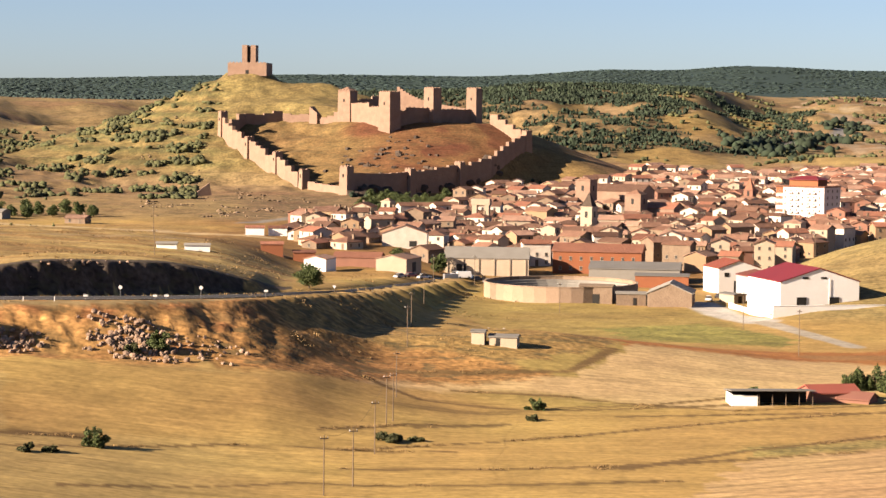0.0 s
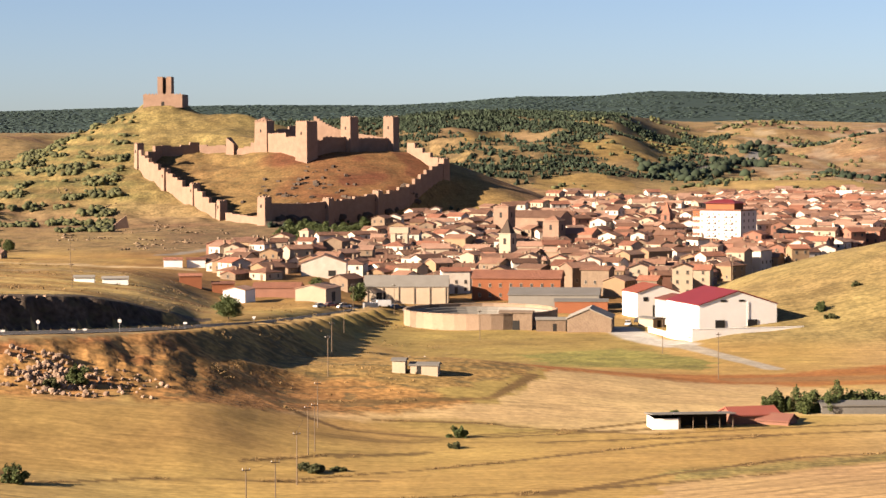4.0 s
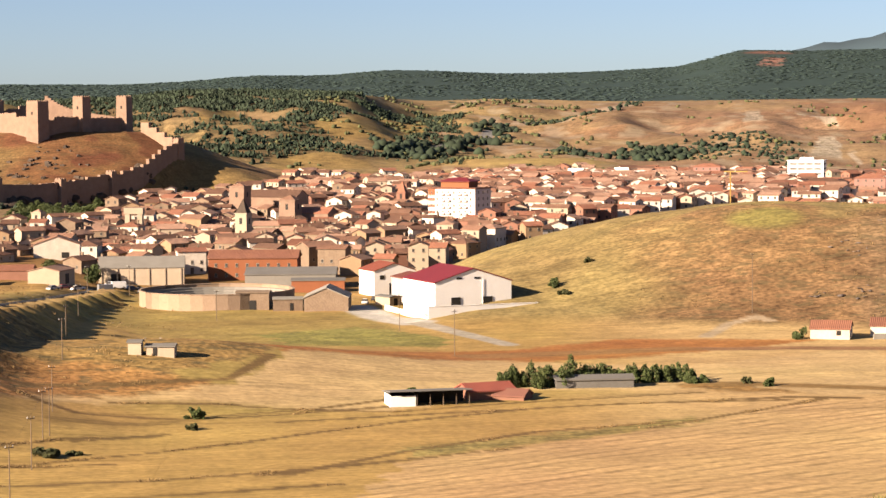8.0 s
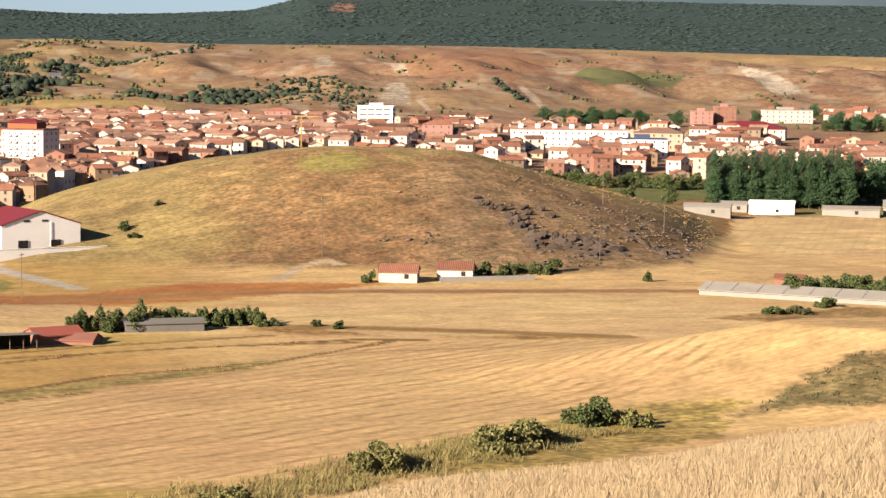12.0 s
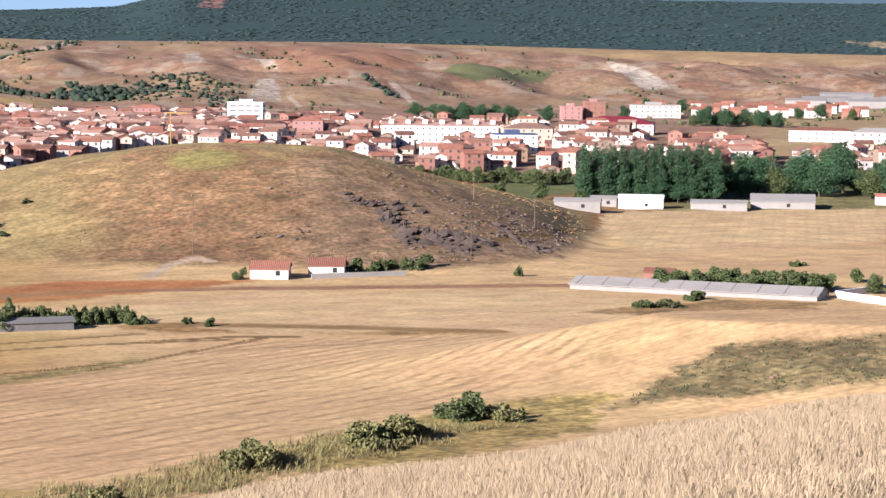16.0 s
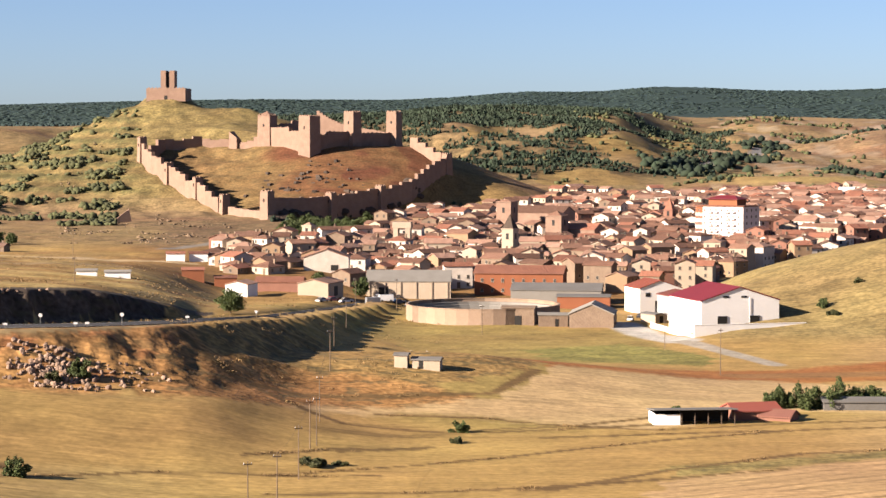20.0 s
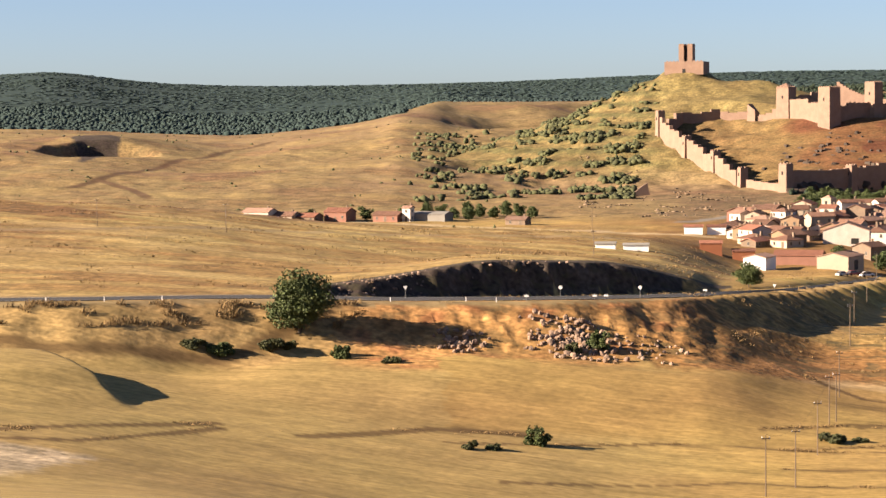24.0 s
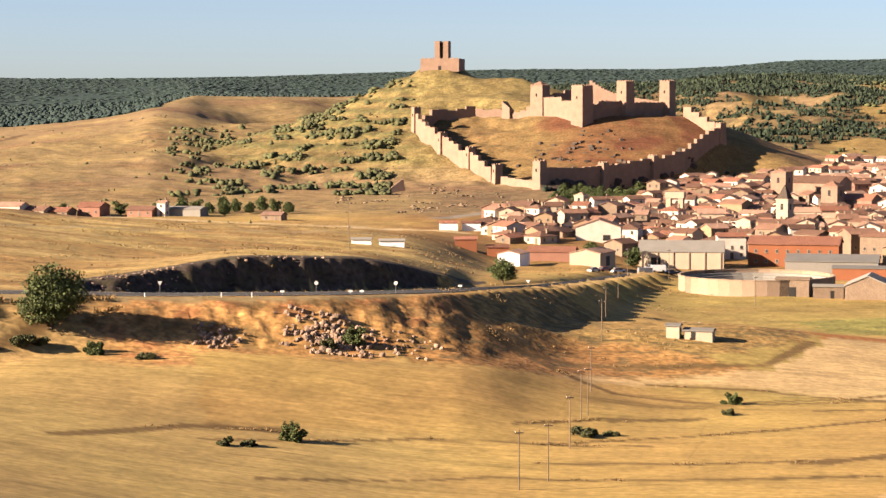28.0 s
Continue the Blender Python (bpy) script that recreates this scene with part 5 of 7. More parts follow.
part("wall", soup("wall", bv, bf, [M_WHITE]), lg)
part("roof", soup("roof", rv, rf, [ROOFS[2]]), lg)
for c in range(18):
    for s in range(3):
        part("window", WIN, lg, pose(-29 + c * 3.4, -6.02, 1.2 + s * 3))
for c in range(7):
    part("roof_stair_house", boxes("roof_stair_house", [(-27 + c * 9, -24.5 + c * 9, -4, -1, 10, 12.4)], [M_WHITE]), lg)


# blocks and sheds of the newer quarter
def block(x, y, w, l, storeys, turn, wm, rm, label, flat=False, name="apartment_building"):
    t = thing(name, pose(x, y, gz(x, y), 0, 0, turn), label, "building", "newer quarter")
    h = storeys * 3.0
    if flat:
        part("wall", boxes("wall", [(-w / 2, w / 2, -l / 2, l / 2, -2, h)], [wm]), t)
        part("roof", boxes("roof", [(-w / 2 - 0.3, w / 2 + 0.3, -l / 2 - 0.3, l / 2 + 0.3, h, h + 0.5), (-w / 5, w / 8, -l / 4, l / 4, h + 0.5, h + 2.4)], [rm]), t)
    else:
        part("wall", boxes("wall", [(-w / 2, w / 2, -l / 2, l / 2, -2, h)], [wm]), t)
        rv, rf = hip_roof(w, l, h, l * 0.16)
        part("roof", soup("roof", rv, rf, [rm]), t)
    for s in range(storeys):
        for c in range(max(2, int(w / 4))):
            part("window", WIN, t, pose((c + 0.5) * w / max(2, int(w / 4)) - w / 2, -l / 2 - 0.02, s * 3 + 1.1))
    return t


PINK = mat("pink_render", (0.2503, 0.1365, 0.1137), (0.2093, 0.1137, 0.09555), 0.85, 3, 0.5, 0.15)
M_BLUEW = mat("blue_sheet", (0.04095, 0.0546, 0.1001), (0.03185, 0.0455, 0.0819), 0.6, 4, 0.5, 0.1)
NEWER = [
    (18.0, 1150, 22, 12, 3, PINK, ROOFS[0], False, "pink three-storey block with a hipped clay roof"),
    (19.0, 1165, 22, 12, 3, PINK, ROOFS[3], False, "pink three-storey block with a brown roof"),
    (20.2, 1150, 16, 12, 4, PINK, ROOFS[0], False, "tall pink block with a clay roof"),
    (21.3, 1120, 18, 12, 3, M_WHITE, ROOFS[2], False, "white three-storey block with a pale roof"),
    (25.6, 1090, 22, 14, 3, M_WHITE, M_BLUEW, True, "white flat-roofed block with a blue sheet roof"),
    (26.0, 1150, 26, 14, 3, WALLS[1], ROOFS[2], False, "cream block with a pale hipped roof"),
    (27.1, 1500, 14, 12, 3, PINK, PINK, True, "tall pink flat-roofed block"),
    (27.7, 1510, 14, 12, 4, WALLS[3], PINK, True, "tall brick flat-roofed block"),
]
NEWER += [
    (29.3, 1560, 34, 18, 3, WALLS[0], M_FIBRE, True, "white modern flat-roofed block with dark openings"),
    (28.3, 1270, 44, 26, 2, WALLS[0], M_RED, False, "wide sports hall with a red roof"),
    (12.6, 1300, 26, 12, 3, M_WHITE, M_WHITE, True, "long white terrace of flats"),
    (13.8, 1310, 24, 12, 3, M_WHITE, M_WHITE, True, "long white terrace of flats"),
    (14.9, 1290, 20, 12, 3, M_WHITE, ROOFS[2], False, "white block with a pale hipped roof"),
    (16.0, 1300, 16, 11, 4, PINK, ROOFS[0], False, "pink block with a clay roof"),
    (33.6, 1215, 34, 10, 2, M_WHITE, ROOFS[0], False, "long white building with a clay roof in open ground"),
    (35.0, 1205, 26, 14, 2, WALLS[0], M_FIBRE, False, "white warehouse with a grey roof in open ground"),
]
for az_, d_, w, l, st, wm, rm, fl, lb in NEWER:
    x, y = at(az_, d_)
    block(x, y, w, l, st, -az_ * 0.9 + (6 if fl else -6), wm, rm, lb, fl)
for k in range(12):
    x, y = at(33.2 + k * 0.52, 1880 + 25 * (k % 3))
    shed("industrial_shed", x, y, 34 + 6 * (k % 3), 22, 5.5, 1.8, -35 + 8 * (k % 2), M_GREY if k % 3 else M_FIBRE, M_FIBRE, "long pale grey industrial shed at the far edge of town", None, (), "industrial shed")
for k in range(26):
    x, y = at(28.6 + k * 0.24 + rng.uniform(-0.05, 0.05), 1590 + 60 * (k % 4) + rng.uniform(-8, 8))
    house(x, y, rng.uniform(10, 16), 10, 5.4, -30 + rng.uniform(-15, 15), 0 if k % 3 else 3, 0, 2, group="suburb houses", wins=2)
tower = thing("crane", pose(*at(16.6, 1010), gz(*at(16.6, 1010)), 0, 0, -30), "slim yellow tower crane with a long jib", "crane")
M_CRANE = mat("crane_paint", (0.2275, 0.1365, 0.0273), None, 0.6, 1, 0.2, 0.1)
part("mast", boxes("mast", [(-0.3, 0.3, -0.3, 0.3, 0, 22)], [M_CRANE]), tower)
part("jib", boxes("jib", [(-3, 8, -0.25, 0.25, 22, 22.5)], [M_CRANE]), tower)
part("counterweight", boxes("counterweight", [(-3, -1.8, -0.5, 0.5, 21, 22)], [M_FIBRE]), tower)

# ---- farms and sheds in the fields ----
f = thing("open_shed", pose(58, 384, 0, 0, 0, 4), "long low white farm shed with a dark open front", "shed")
# back wall and partition near-black: the shade inside the shed, put into their colour
part("back_wall", boxes("back_wall", [(-7.2, 7.4, 2.6, 2.8, -0.5, 2.2), (-2.6, -2.4, -2.4, 2.6, -0.5, 2.1)], [M_DARK]), f)
part("end_wall", boxes("end_wall", [(-7.2, -2.6, -2.8, -2.6, -0.5, 1.9), (-7.2, -7.0, -2.6, 2.6, -0.5, 2.0)], [M_WHITE]), f)
part("roof", boxes("roof", [(-7.5, 7.6, -3.9, 3.1, 2.2, 2.4)], [M_GREY]), f, pose(0, 0, 0.2, -5, 0, 0))
for i in range(5):
    part("post", boxes("post", [(-2.4 + i * 2.4, -2.25 + i * 2.4, -2.75, -2.6, -0.3, 2.05)], [M_WOOD]), f)
shed("farmhouse", 70, 391, 9, 7, 1.5, 1.1, 12, WALLS[3], roof_mat("farm_tiles", (0.1999, 0.05712, 0.03808), (0.1618, 0.0476, 0.03332)), "low farm building with a faded red tiled roof", 0)
shed("lean_to", 74.5, 388, 6, 5, 0.7, 1.0, -30, WALLS[3], roof_mat("faded_tiles", (0.2094, 0.0952, 0.06664), (0.1714, 0.07616, 0.05712)), "small lean-to with a faded pink roof", 0)
shed("poultry_house", 93, 403, 15, 4.5, 1.5, 0.6, -2, M_GREY, M_GREY, "low grey sheet-roofed shed behind the hedge", 0)
for (hx, hy, w, l) in ((168, 482, 9, 8.5), (183, 484, 8.5, 8.5)):
    shed("cottage", hx, hy, w, l, 2.3, 1.5, -24, WALLS[0], ROOFS[0], "small white cottage with a clay roof under the hill", None, [(0, 2, 1, 0.9, 2)], "house")
cw = thing("garden_wall", pose(186, 476, gz(186, 476)), "low grey garden wall beside the cottages", "wall")
part("wall_panel", boxes("wall_panel", [(-10, 14, -0.15, 0.15, -0.5, 1.2)], [M_FIBRE]), cw)
# long glasshouse-like shed
gh = thing("long_shed", pose(248, 421, 0, 0, 0, -47), "very long low farm shed with a pale grey roof", "shed")
L0 = 57.0
bv, bf, rv, rf = gable_parts(L0, 11, 1.1, 1.4, 0.3, 0.15)
part("wall", soup("wall", bv, bf, [M_FIBRE]), gh)
part("roof", soup("roof", rv, rf, [M_FIBRE]), gh)
for i in range(10):
    part("roof_seam", boxes("roof_seam", [(-27 + i * 6 - 0.1, -27 + i * 6 + 0.1, -5.7, 0, 0, 0.12)], [M_GREY]), gh, pose(0, 0, 2.6, 14.3, 0, 0))
shed("red_hut", 253, 447, 7, 4, 2.2, 0.8, -40, WALLS[3], ROOFS[0], "small hut with a red tiled roof behind the long shed", 0)
for sx, sy, w, l, h, wm, rm, lb in ((345, 668, 16, 6, 3, M_FIBRE, M_FIBRE, "low grey farm wall with a shed"), (372, 700, 10, 7, 2.6, M_FIBRE, M_FIBRE, "small grey farm shed"), (380, 686, 16, 8, 3.8, M_WHITE, M_WHITE, "white flat-roofed farm house below the poplars"), (404, 672, 20, 10, 2.4, M_FIBRE, M_FIBRE, "pale grey fibre-cement barn"), (432, 674, 23, 18, 2.6, M_FIBRE, M_FIBRE, "broad barn with a pale grey gable roof"), (477, 670, 12, 6, 3.0, WALLS[0], ROOFS[0], "small white cottage with a clay roof")):
    shed("farm_building", sx, sy, w, l, h, 2.2 if w > 20 else 0.9, -32, wm, rm, lb, None, [(0, 2, 1.2, 0.8, 2)], "farm building")
# left-hand hamlet beyond the ridge
for az_, d_, w, l, h, wl, rf_ in ((-16.4, 952, 13, 8, 4.6, 0, 2), (-15.75, 950, 12, 9, 2.8, 1, 1), (-15.15, 948, 11, 8, 2.4, 4, 0), (-14.3, 950, 11, 9, 4.2, 3, 0), (-13.0, 945, 12, 8, 2.8, 3, 3), (-12.5, 942, 4, 4, 6.0, 0, 2), (-18.2, 955, 5, 4, 2.6, 0, 2), (-17.6, 958, 9, 6, 2.0, 4, 3), (-9.6, 905, 9, 6, 2.4, 4, 2)):
    hx, hy = at(az_, d_)
    house(hx, hy, w, l, h, -15, wl, rf_, 1 if h < 5 else 2, group="hamlet houses", wins=4)
hx, hy = at(-11.9, 945)
shed("hamlet_barn", hx, hy, 17, 9, 3.0, 1.0, -12, M_FIBRE, M_FIBRE, "long pale grey barn beside the hamlet", None)
for az_, d_, w in ((-7.3, 600, 5.5), (-6.5, 606, 7)):
    hx, hy = at(az_, d_)
    shed("white_hut", hx, hy, w, 4, 1.3, 0.4, 5, M_WHITE, M_FIBRE, "small white hut in the dry field", None)
for az_, d_ in ((-4.55, 690), (-3.7, 690), (-5.0, 820), (-4.4, 822)):
    hx, hy = at(az_, d_)
    shed("rusty_shed", hx, hy, 7, 6, 3, 0.6, 5, M_BRICK if d_ < 700 else M_WHITE, ROOFS[0], "small rust-red shed at the edge of town" if d_ < 700 else "small white house at the edge of town", None)
rw = thing("ruined_wall", pose(*at(-6.4, 1130), gz(*at(-6.4, 1130)), 0, 0, 20), "triangular ruined stone wall on the slope", "ruin")
part("masonry", soup("masonry", [(-9, -0.6, -3), (6, -0.6, -3), (6, 0.6, -3), (-9, 0.6, -3), (1, -0.6, 4.5), (4, -0.6, 6.5), (4, 0.6, 6.5), (1, 0.6, 4.5)], BOX_F, [M_STONE]), rw)
# pale rubble heap by the track
hp = thing("rubble_heap", pose(11, 482, gz(11, 482)), "heap of pale rubble blocks beside a track", "rubble")
rg = random.Random(9)
STONES = []
for k in range(6):
    bm = bmesh.new()
    bmesh.ops.create_icosphere(bm, subdivisions=1, radius=0.5)
    for v in bm.verts:
        v.co = Vector((v.co.x * rg.uniform(0.7, 1.3), v.co.y * rg.uniform(0.7, 1.2), v.co.z * rg.uniform(0.5, 1.0)))
    me = bpy.data.meshes.new("stone")
    bm.to_mesh(me)
    bm.free()
    me.materials.append(M_RUBBLE)
    STONES.append(me)
pale_stones = []
for s in STONES:
    c = s.copy()
    c.materials.clear()
    c.materials.append(WALLS[0])
    pale_stones.append(c)
for k in range(40):
    u = rg.uniform(-4.5, 4.5)
    s = rg.uniform(0.6, 1.3)
    part("stone", pale_stones[k % 6], hp, pose(u, rg.uniform(-1.2, 1.2), max(0, 1.1 - abs(u) * 0.2) * rg.random(), rg.uniform(0, 90), rg.uniform(0, 90), rg.uniform(0, 360)) @ Matrix.Scale(s, 4))


def stone_fall(az0, az1, d0, d1, count, label, size=(0.6, 1.7)):
    """Stones strewn down the bank between two bearings."""
    t = thing("rock_pile", pose(0, 0, 0), label, "rocks")
    for k in range(count):
        a_ = (az0 + az1) / 2 + rg.gauss(0, 0.24) * (az1 - az0)
        x, y = at(a_, d0 + (d1 - d0) * min(1.0, max(0.0, rg.gauss(0.5, 0.3))))
        s = rg.uniform(*size)
        part("stone", STONES[k % 6], t, pose(x, y, gz(x, y) + s * 0.12, rg.uniform(0, 90), rg.uniform(0, 90), rg.uniform(0, 360)) @ Matrix.Scale(s, 4))
    return t


stone_fall(-9.3, -6.9, 371, 384, 300, "fall of pale broken stones on the road bank", (0.5, 1.35))
stone_fall(-11.9, -10.5, 369, 376, 60, "few pale broken stones on the road bank", (0.6, 1.4))
stone_fall(-7.5, -4.8, 373, 384, 35, "scattered stones at the foot of the road bank", (0.5, 1.1))

# ---- poles, signs, cars ----
def pole(x, y, h, label="weathered wooden power pole with a crossarm", arm=1.2, m=None, r=0.1):
    t = thing("power_pole", pose(x, y, gz(x, y) - 0.6, 0, 0, 20), label, "pole", "power poles")
    part("post", prism("post", r, r * 0.65, h + 0.6, [m or M_WOOD], 8), t)
    if arm:
        part("crossarm", boxes("crossarm", [(-arm / 2, arm / 2, -0.06, 0.06, h + 0.1, h + 0.24)], [m or M_WOOD]), t)
        for k in (-1, 0, 1):
            part("insulator", prism("insulator", 0.05, 0.035, 0.2, [M_WHITE], 6), t, pose(k * arm * 0.42, 0, h + 0.24))
    return (x, y, gz(x, y) + h - 0.1)


line_a = [pole(*p) for p in ((-15.5, 283, 8), (-12, 291, 8), (-10, 320, 8), (-9, 346, 8), (-8, 372, 8), (-7, 420, 8), (-7, 472, 8), (-5, 545, 8), (-3, 610, 8))]
for p in ((-8, 349, 8), (76, 462, 10), (72, 520, 9), (161, 521, 15), (30, 560, 8), (-71, 531, 8), (-88, 655, 9), (-253, 544, 10), (-166, 533, 7.5), (-194, 515, 7), (256, 560, 11), (268, 545, 9), (228, 500, 9), (510, 655, 14), (9, 640, 9), (118, 690, 8)):
    pole(*p)


def wire(p, q, name="wire"):
    cu = bpy.data.curves.new(name, "CURVE")
    cu.dimensions, cu.bevel_depth, cu.bevel_resolution = "3D", 0.012, 0
    sp = cu.splines.new("POLY")
    sp.points.add(8)
    for i in range(9):
        k = i / 8
        v = Vector(p).lerp(Vector(q), k)
        sp.points[i].co = (v.x, v.y, v.z + 0.25 - 1.2 * 4 * k * (1 - k) * 0.5, 1)
    cu.materials.append(M_DARK)
    return tagged(new("power_line", cu), "thin dark overhead cable between power poles", "cable", "power lines")


for p, q in zip(line_a[:-1], line_a[1:]):
    wire(p, q)


def road_sign(az, side, h, kind):
    x, y = at(az, float(along(az, ROAD_AZ, ROAD_D)) + side)
    t = thing("road_sign", pose(x, y, gz(x, y) - 0.2, 0, 0, -az), "white road sign on a thin metal post", "road sign", "road signs")
    part("post", prism("post", 0.05, 0.05, h + 0.2, [M_METAL], 6), t)
    if kind == "round":
        part("panel", prism("panel", 0.36, 0.36, 0.05, [M_WHITE], 16), t, pose(0, -0.05, h, 90))
    elif kind == "tri":
        part("panel", prism("panel", 0.5, 0.5, 0.05, [M_WHITE], 3), t, pose(0, -0.05, h, 90, 90, 0))
    else:
        part("panel", boxes("panel", [(-0.38, 0.38, -0.05, 0.0, h - 0.35, h)], [M_WHITE]), t)


for s in ((-12.6, 5, 2.0, "tri"), (-9.4, -5, 1.3, "flat"), (-8.5, 5, 1.8, "round"), (-7.6, -5, 1.2, "flat"), (-7.3, -5, 1.2, "flat"), (-6.4, -5, 2.4, "round"), (-4.7, -5, 1.6, "flat"), (-2.9, -5, 1.9, "tri")):
    road_sign(*s)
for a_ in (-24, -22, -20.5, -19, -13, -11, -10.2):
    x, y = at(a_, float(along(a_, ROAD_AZ, ROAD_D)) - 5.2)
    t = thing("marker_post", pose(x, y, gz(x, y) - 0.1), "short white roadside marker post", "post", "marker posts")
    part("post", boxes("post", [(-0.06, 0.06, -0.05, 0.05, 0, 0.9)], [M_WHITE]), t)

CARP = [mat("car_white", (0.56, 0.56, 0.56), None, 0.3, 3, 1, 0, spec=0.5), mat("car_dark", (0.042, 0.042, 0.049), None, 0.3, 3, 1, 0, spec=0.5), mat("car_red", (0.245, 0.028, 0.021), None, 0.3, 3, 1, 0, spec=0.5), mat("car_silver", (0.28, 0.287, 0.294), None, 0.35, 3, 1, 0, metal=0.4)]
M_TYRE = mat("tyre", (0.014, 0.014, 0.014), None, 0.9, 1, 0.2, 0.1)
WHEEL = prism("tyre", 0.33, 0.33, 0.24, [M_TYRE], 12)


def car(x, y, turn, k, van=False):
    t = thing("van" if van else "car", pose(x, y, gz(x, y) + 0.02, 0, 0, turn), ("white" if van else ("white", "dark", "red", "silver")[k]) + (" delivery van" if van else " car") + " parked at the edge of town", "van" if van else "car", "parked vehicles")
    hh = 2.1 if van else 0.85
    part("body", soup("body", box_v(-2.2, 2.2, -0.87, 0.87, 0.3, hh, 0.06), BOX_F, [CARP[k]]), t)
    if not van:
        part("cabin", soup("cabin", [(-1.7, -0.8, 0.85), (1.1, -0.8, 0.85), (1.1, 0.8, 0.85), (-1.7, 0.8, 0.85), (-1.2, -0.66, 1.42), (0.5, -0.66, 1.42), (0.5, 0.66, 1.42), (-1.2, 0.66, 1.42)], BOX_F, [M_GLASS]), t)
        part("roof", boxes("roof", [(-1.15, 0.45, -0.64, 0.64, 1.42, 1.46)], [CARP[k]]), t)
    else:
        part("windscreen", boxes("windscreen", [(2.0, 2.2, -0.75, 0.75, 1.2, 1.9)], [M_GLASS]), t)
    for wx in (-1.35, 1.35):
        for wy in (-0.87, 0.87 - 0.0):
            part("wheel", WHEEL, t, pose(wx, wy + (0.12 if wy < 0 else 0.12), 0.33, 90))


for x, y, tr, k, v in ((-6, 655, 30, 0, False), (-2, 652, 30, 1, False), (2, 650, 20, 3, True), (6, 655, 10, 0, True), (10, 657, 10, 1, False), (14, 660, 0, 3, False), (-10, 650, 40, 2, False), (4, 665, 0, 0, False), (18, 662, 5, 0, False), (-13, 640, 50, 3, False), (74, 605, 80, 0, False), (78, 615, 80, 1, False), (22, 664, 5, 2, False), (9, 668, 5, 3, False)):
    car(x, y, tr, k, v)

# country road: asphalt ribbon with edge lines
def ribbon(name, az0, az1, off0, off1, lift, m, label):
    v, fs = [], []
    for i, a_ in enumerate(np.arange(az0, az1, 0.15)):
        d_, z_ = along(a_, ROAD_AZ, ROAD_D), along(a_, ROAD_AZ, ROAD_Z)
        for o in (off0, off1):
            x, y = at(a_, d_ + o)
            v.append((x, y, z_ + lift))
            v.append((x, y, z_ - 0.5))
        if i:
            k = 4 * i
            fs += [(k - 4, k, k + 2, k - 2), (k - 3, k + 1, k, k - 4), (k - 2, k + 2, k + 3, k - 1)]
    return soup(name, v, fs, [m], smooth=False)


road = thing("road", pose(0, 0, 0), "narrow grey asphalt country road with white edge lines", "road", kind="structure")
part("carriageway", ribbon("carriageway", -45, -0.2, -3.6, 3.6, 0.12, M_ASPH, ""), road)
part("edge_line", ribbon("edge_line", -45, -0.2, -3.3, -3.2, 0.13, M_LINE, ""), road)
part("edge_line", ribbon("edge_line", -45, -0.2, 3.2, 3.3, 0.13, M_LINE, ""), road)

# ---- trees ----
def leaves(lobes, count, size, seed, m, squash=1.0):
    """A crown: many small leaf sprays on and in some uneven lobes (x, y, z, radius, height)."""
    r = np.random.RandomState(seed)
    wts = np.array([l[3] ** 2 * l[4] for l in lobes])
    pick = r.choice(len(lobes), count, p=wts / wts.sum())
    L = np.array(lobes)[pick]
    u = r.normal(size=(count, 3))
    u /= np.linalg.norm(u, axis=1)[:, None]
    rad = 0.55 + 0.5 * r.rand(count) ** 0.6
    bump = 1 + 0.22 * np.sin(u[:, 0] * 5 + L[:, 0] * 3) * np.sin(u[:, 2] * 6 + L[:, 1] * 2)
    c = L[:, :3] + u * (rad * bump)[:, None] * np.stack([L[:, 3], L[:, 3], L[:, 4]], -1)
    a, b = r.normal(size=(count, 3)), r.normal(size=(count, 3)) 
    a = a / np.linalg.norm(a, axis=1)[:, None]
    b = np.cross(a, b)
    b /= np.linalg.norm(b, axis=1)[:, None]
    s = size * (0.6 + 0.8 * r.rand(count))[:, None]
    v = np.stack([c - a * s - b * s * 0.3, c + b * s * 0.8, c + a * s - b * s * 0.2, c - b * s * 0.75], 1).reshape(-1, 3)
    q = np.arange(count * 4).reshape(-1, 4)
    return fast_mesh("crown", v, q, None, [m], False)


def trunk_mesh(h, r, limbs, seed):
    rr = random.Random(seed)
    v, f = [], []

    def tube(p, q, r0, r1, n=6):
        p, q = Vector(p), Vector(q)
        ax = (q - p).normalized()
        s = ax.orthogonal().normalized()
        t_ = ax.cross(s)
        o = len(v)
        for c, rad in ((p, r0), ((p + q) / 2 + s * rr.uniform(-0.1, 0.1) * (q - p).length * 0.3, (r0 + r1) / 2), (q, r1)):
            for i in range(n):
                w = 6.2832 * i / n
                v.append(tuple(c + s * rad * math.cos(w) + t_ * rad * math.sin(w)))
        for k in range(2):
            for i in range(n):
                f.append((o + k * n + i, o + k * n + (i + 1) % n, o + (k + 1) * n + (i + 1) % n, o + (k + 1) * n + i))
    tube((0, 0, -0.3), (rr.uniform(-.2, .2), rr.uniform(-.2, .2), h), r, r * 0.45)
    for i in range(limbs):
        a, z0 = i * 2.4, h * rr.uniform(0.55, 0.98)
        ln = h * rr.uniform(0.45, 0.9)
        tube((0, 0, z0), (math.cos(a) * ln * 0.7, math.sin(a) * ln * 0.7, z0 + ln * 0.7), r * 0.42, r * 0.1, 5)
    return soup("trunk", v, f, [M_BARK], smooth=True)


def lobes_round(h, w, seed, n=9, base=0.25):
    r = random.Random(seed)
    return [(r.gauss(0, w * 0.11), r.gauss(0, w * 0.11), h * (base + (0.86 - base) * (i + 0.5) / n), w * r.uniform(0.3, 0.42) * (1.1 - 1.1 * max(0, i / n - 0.45)), h * r.uniform(0.13, 0.19)) for i in range(n)]


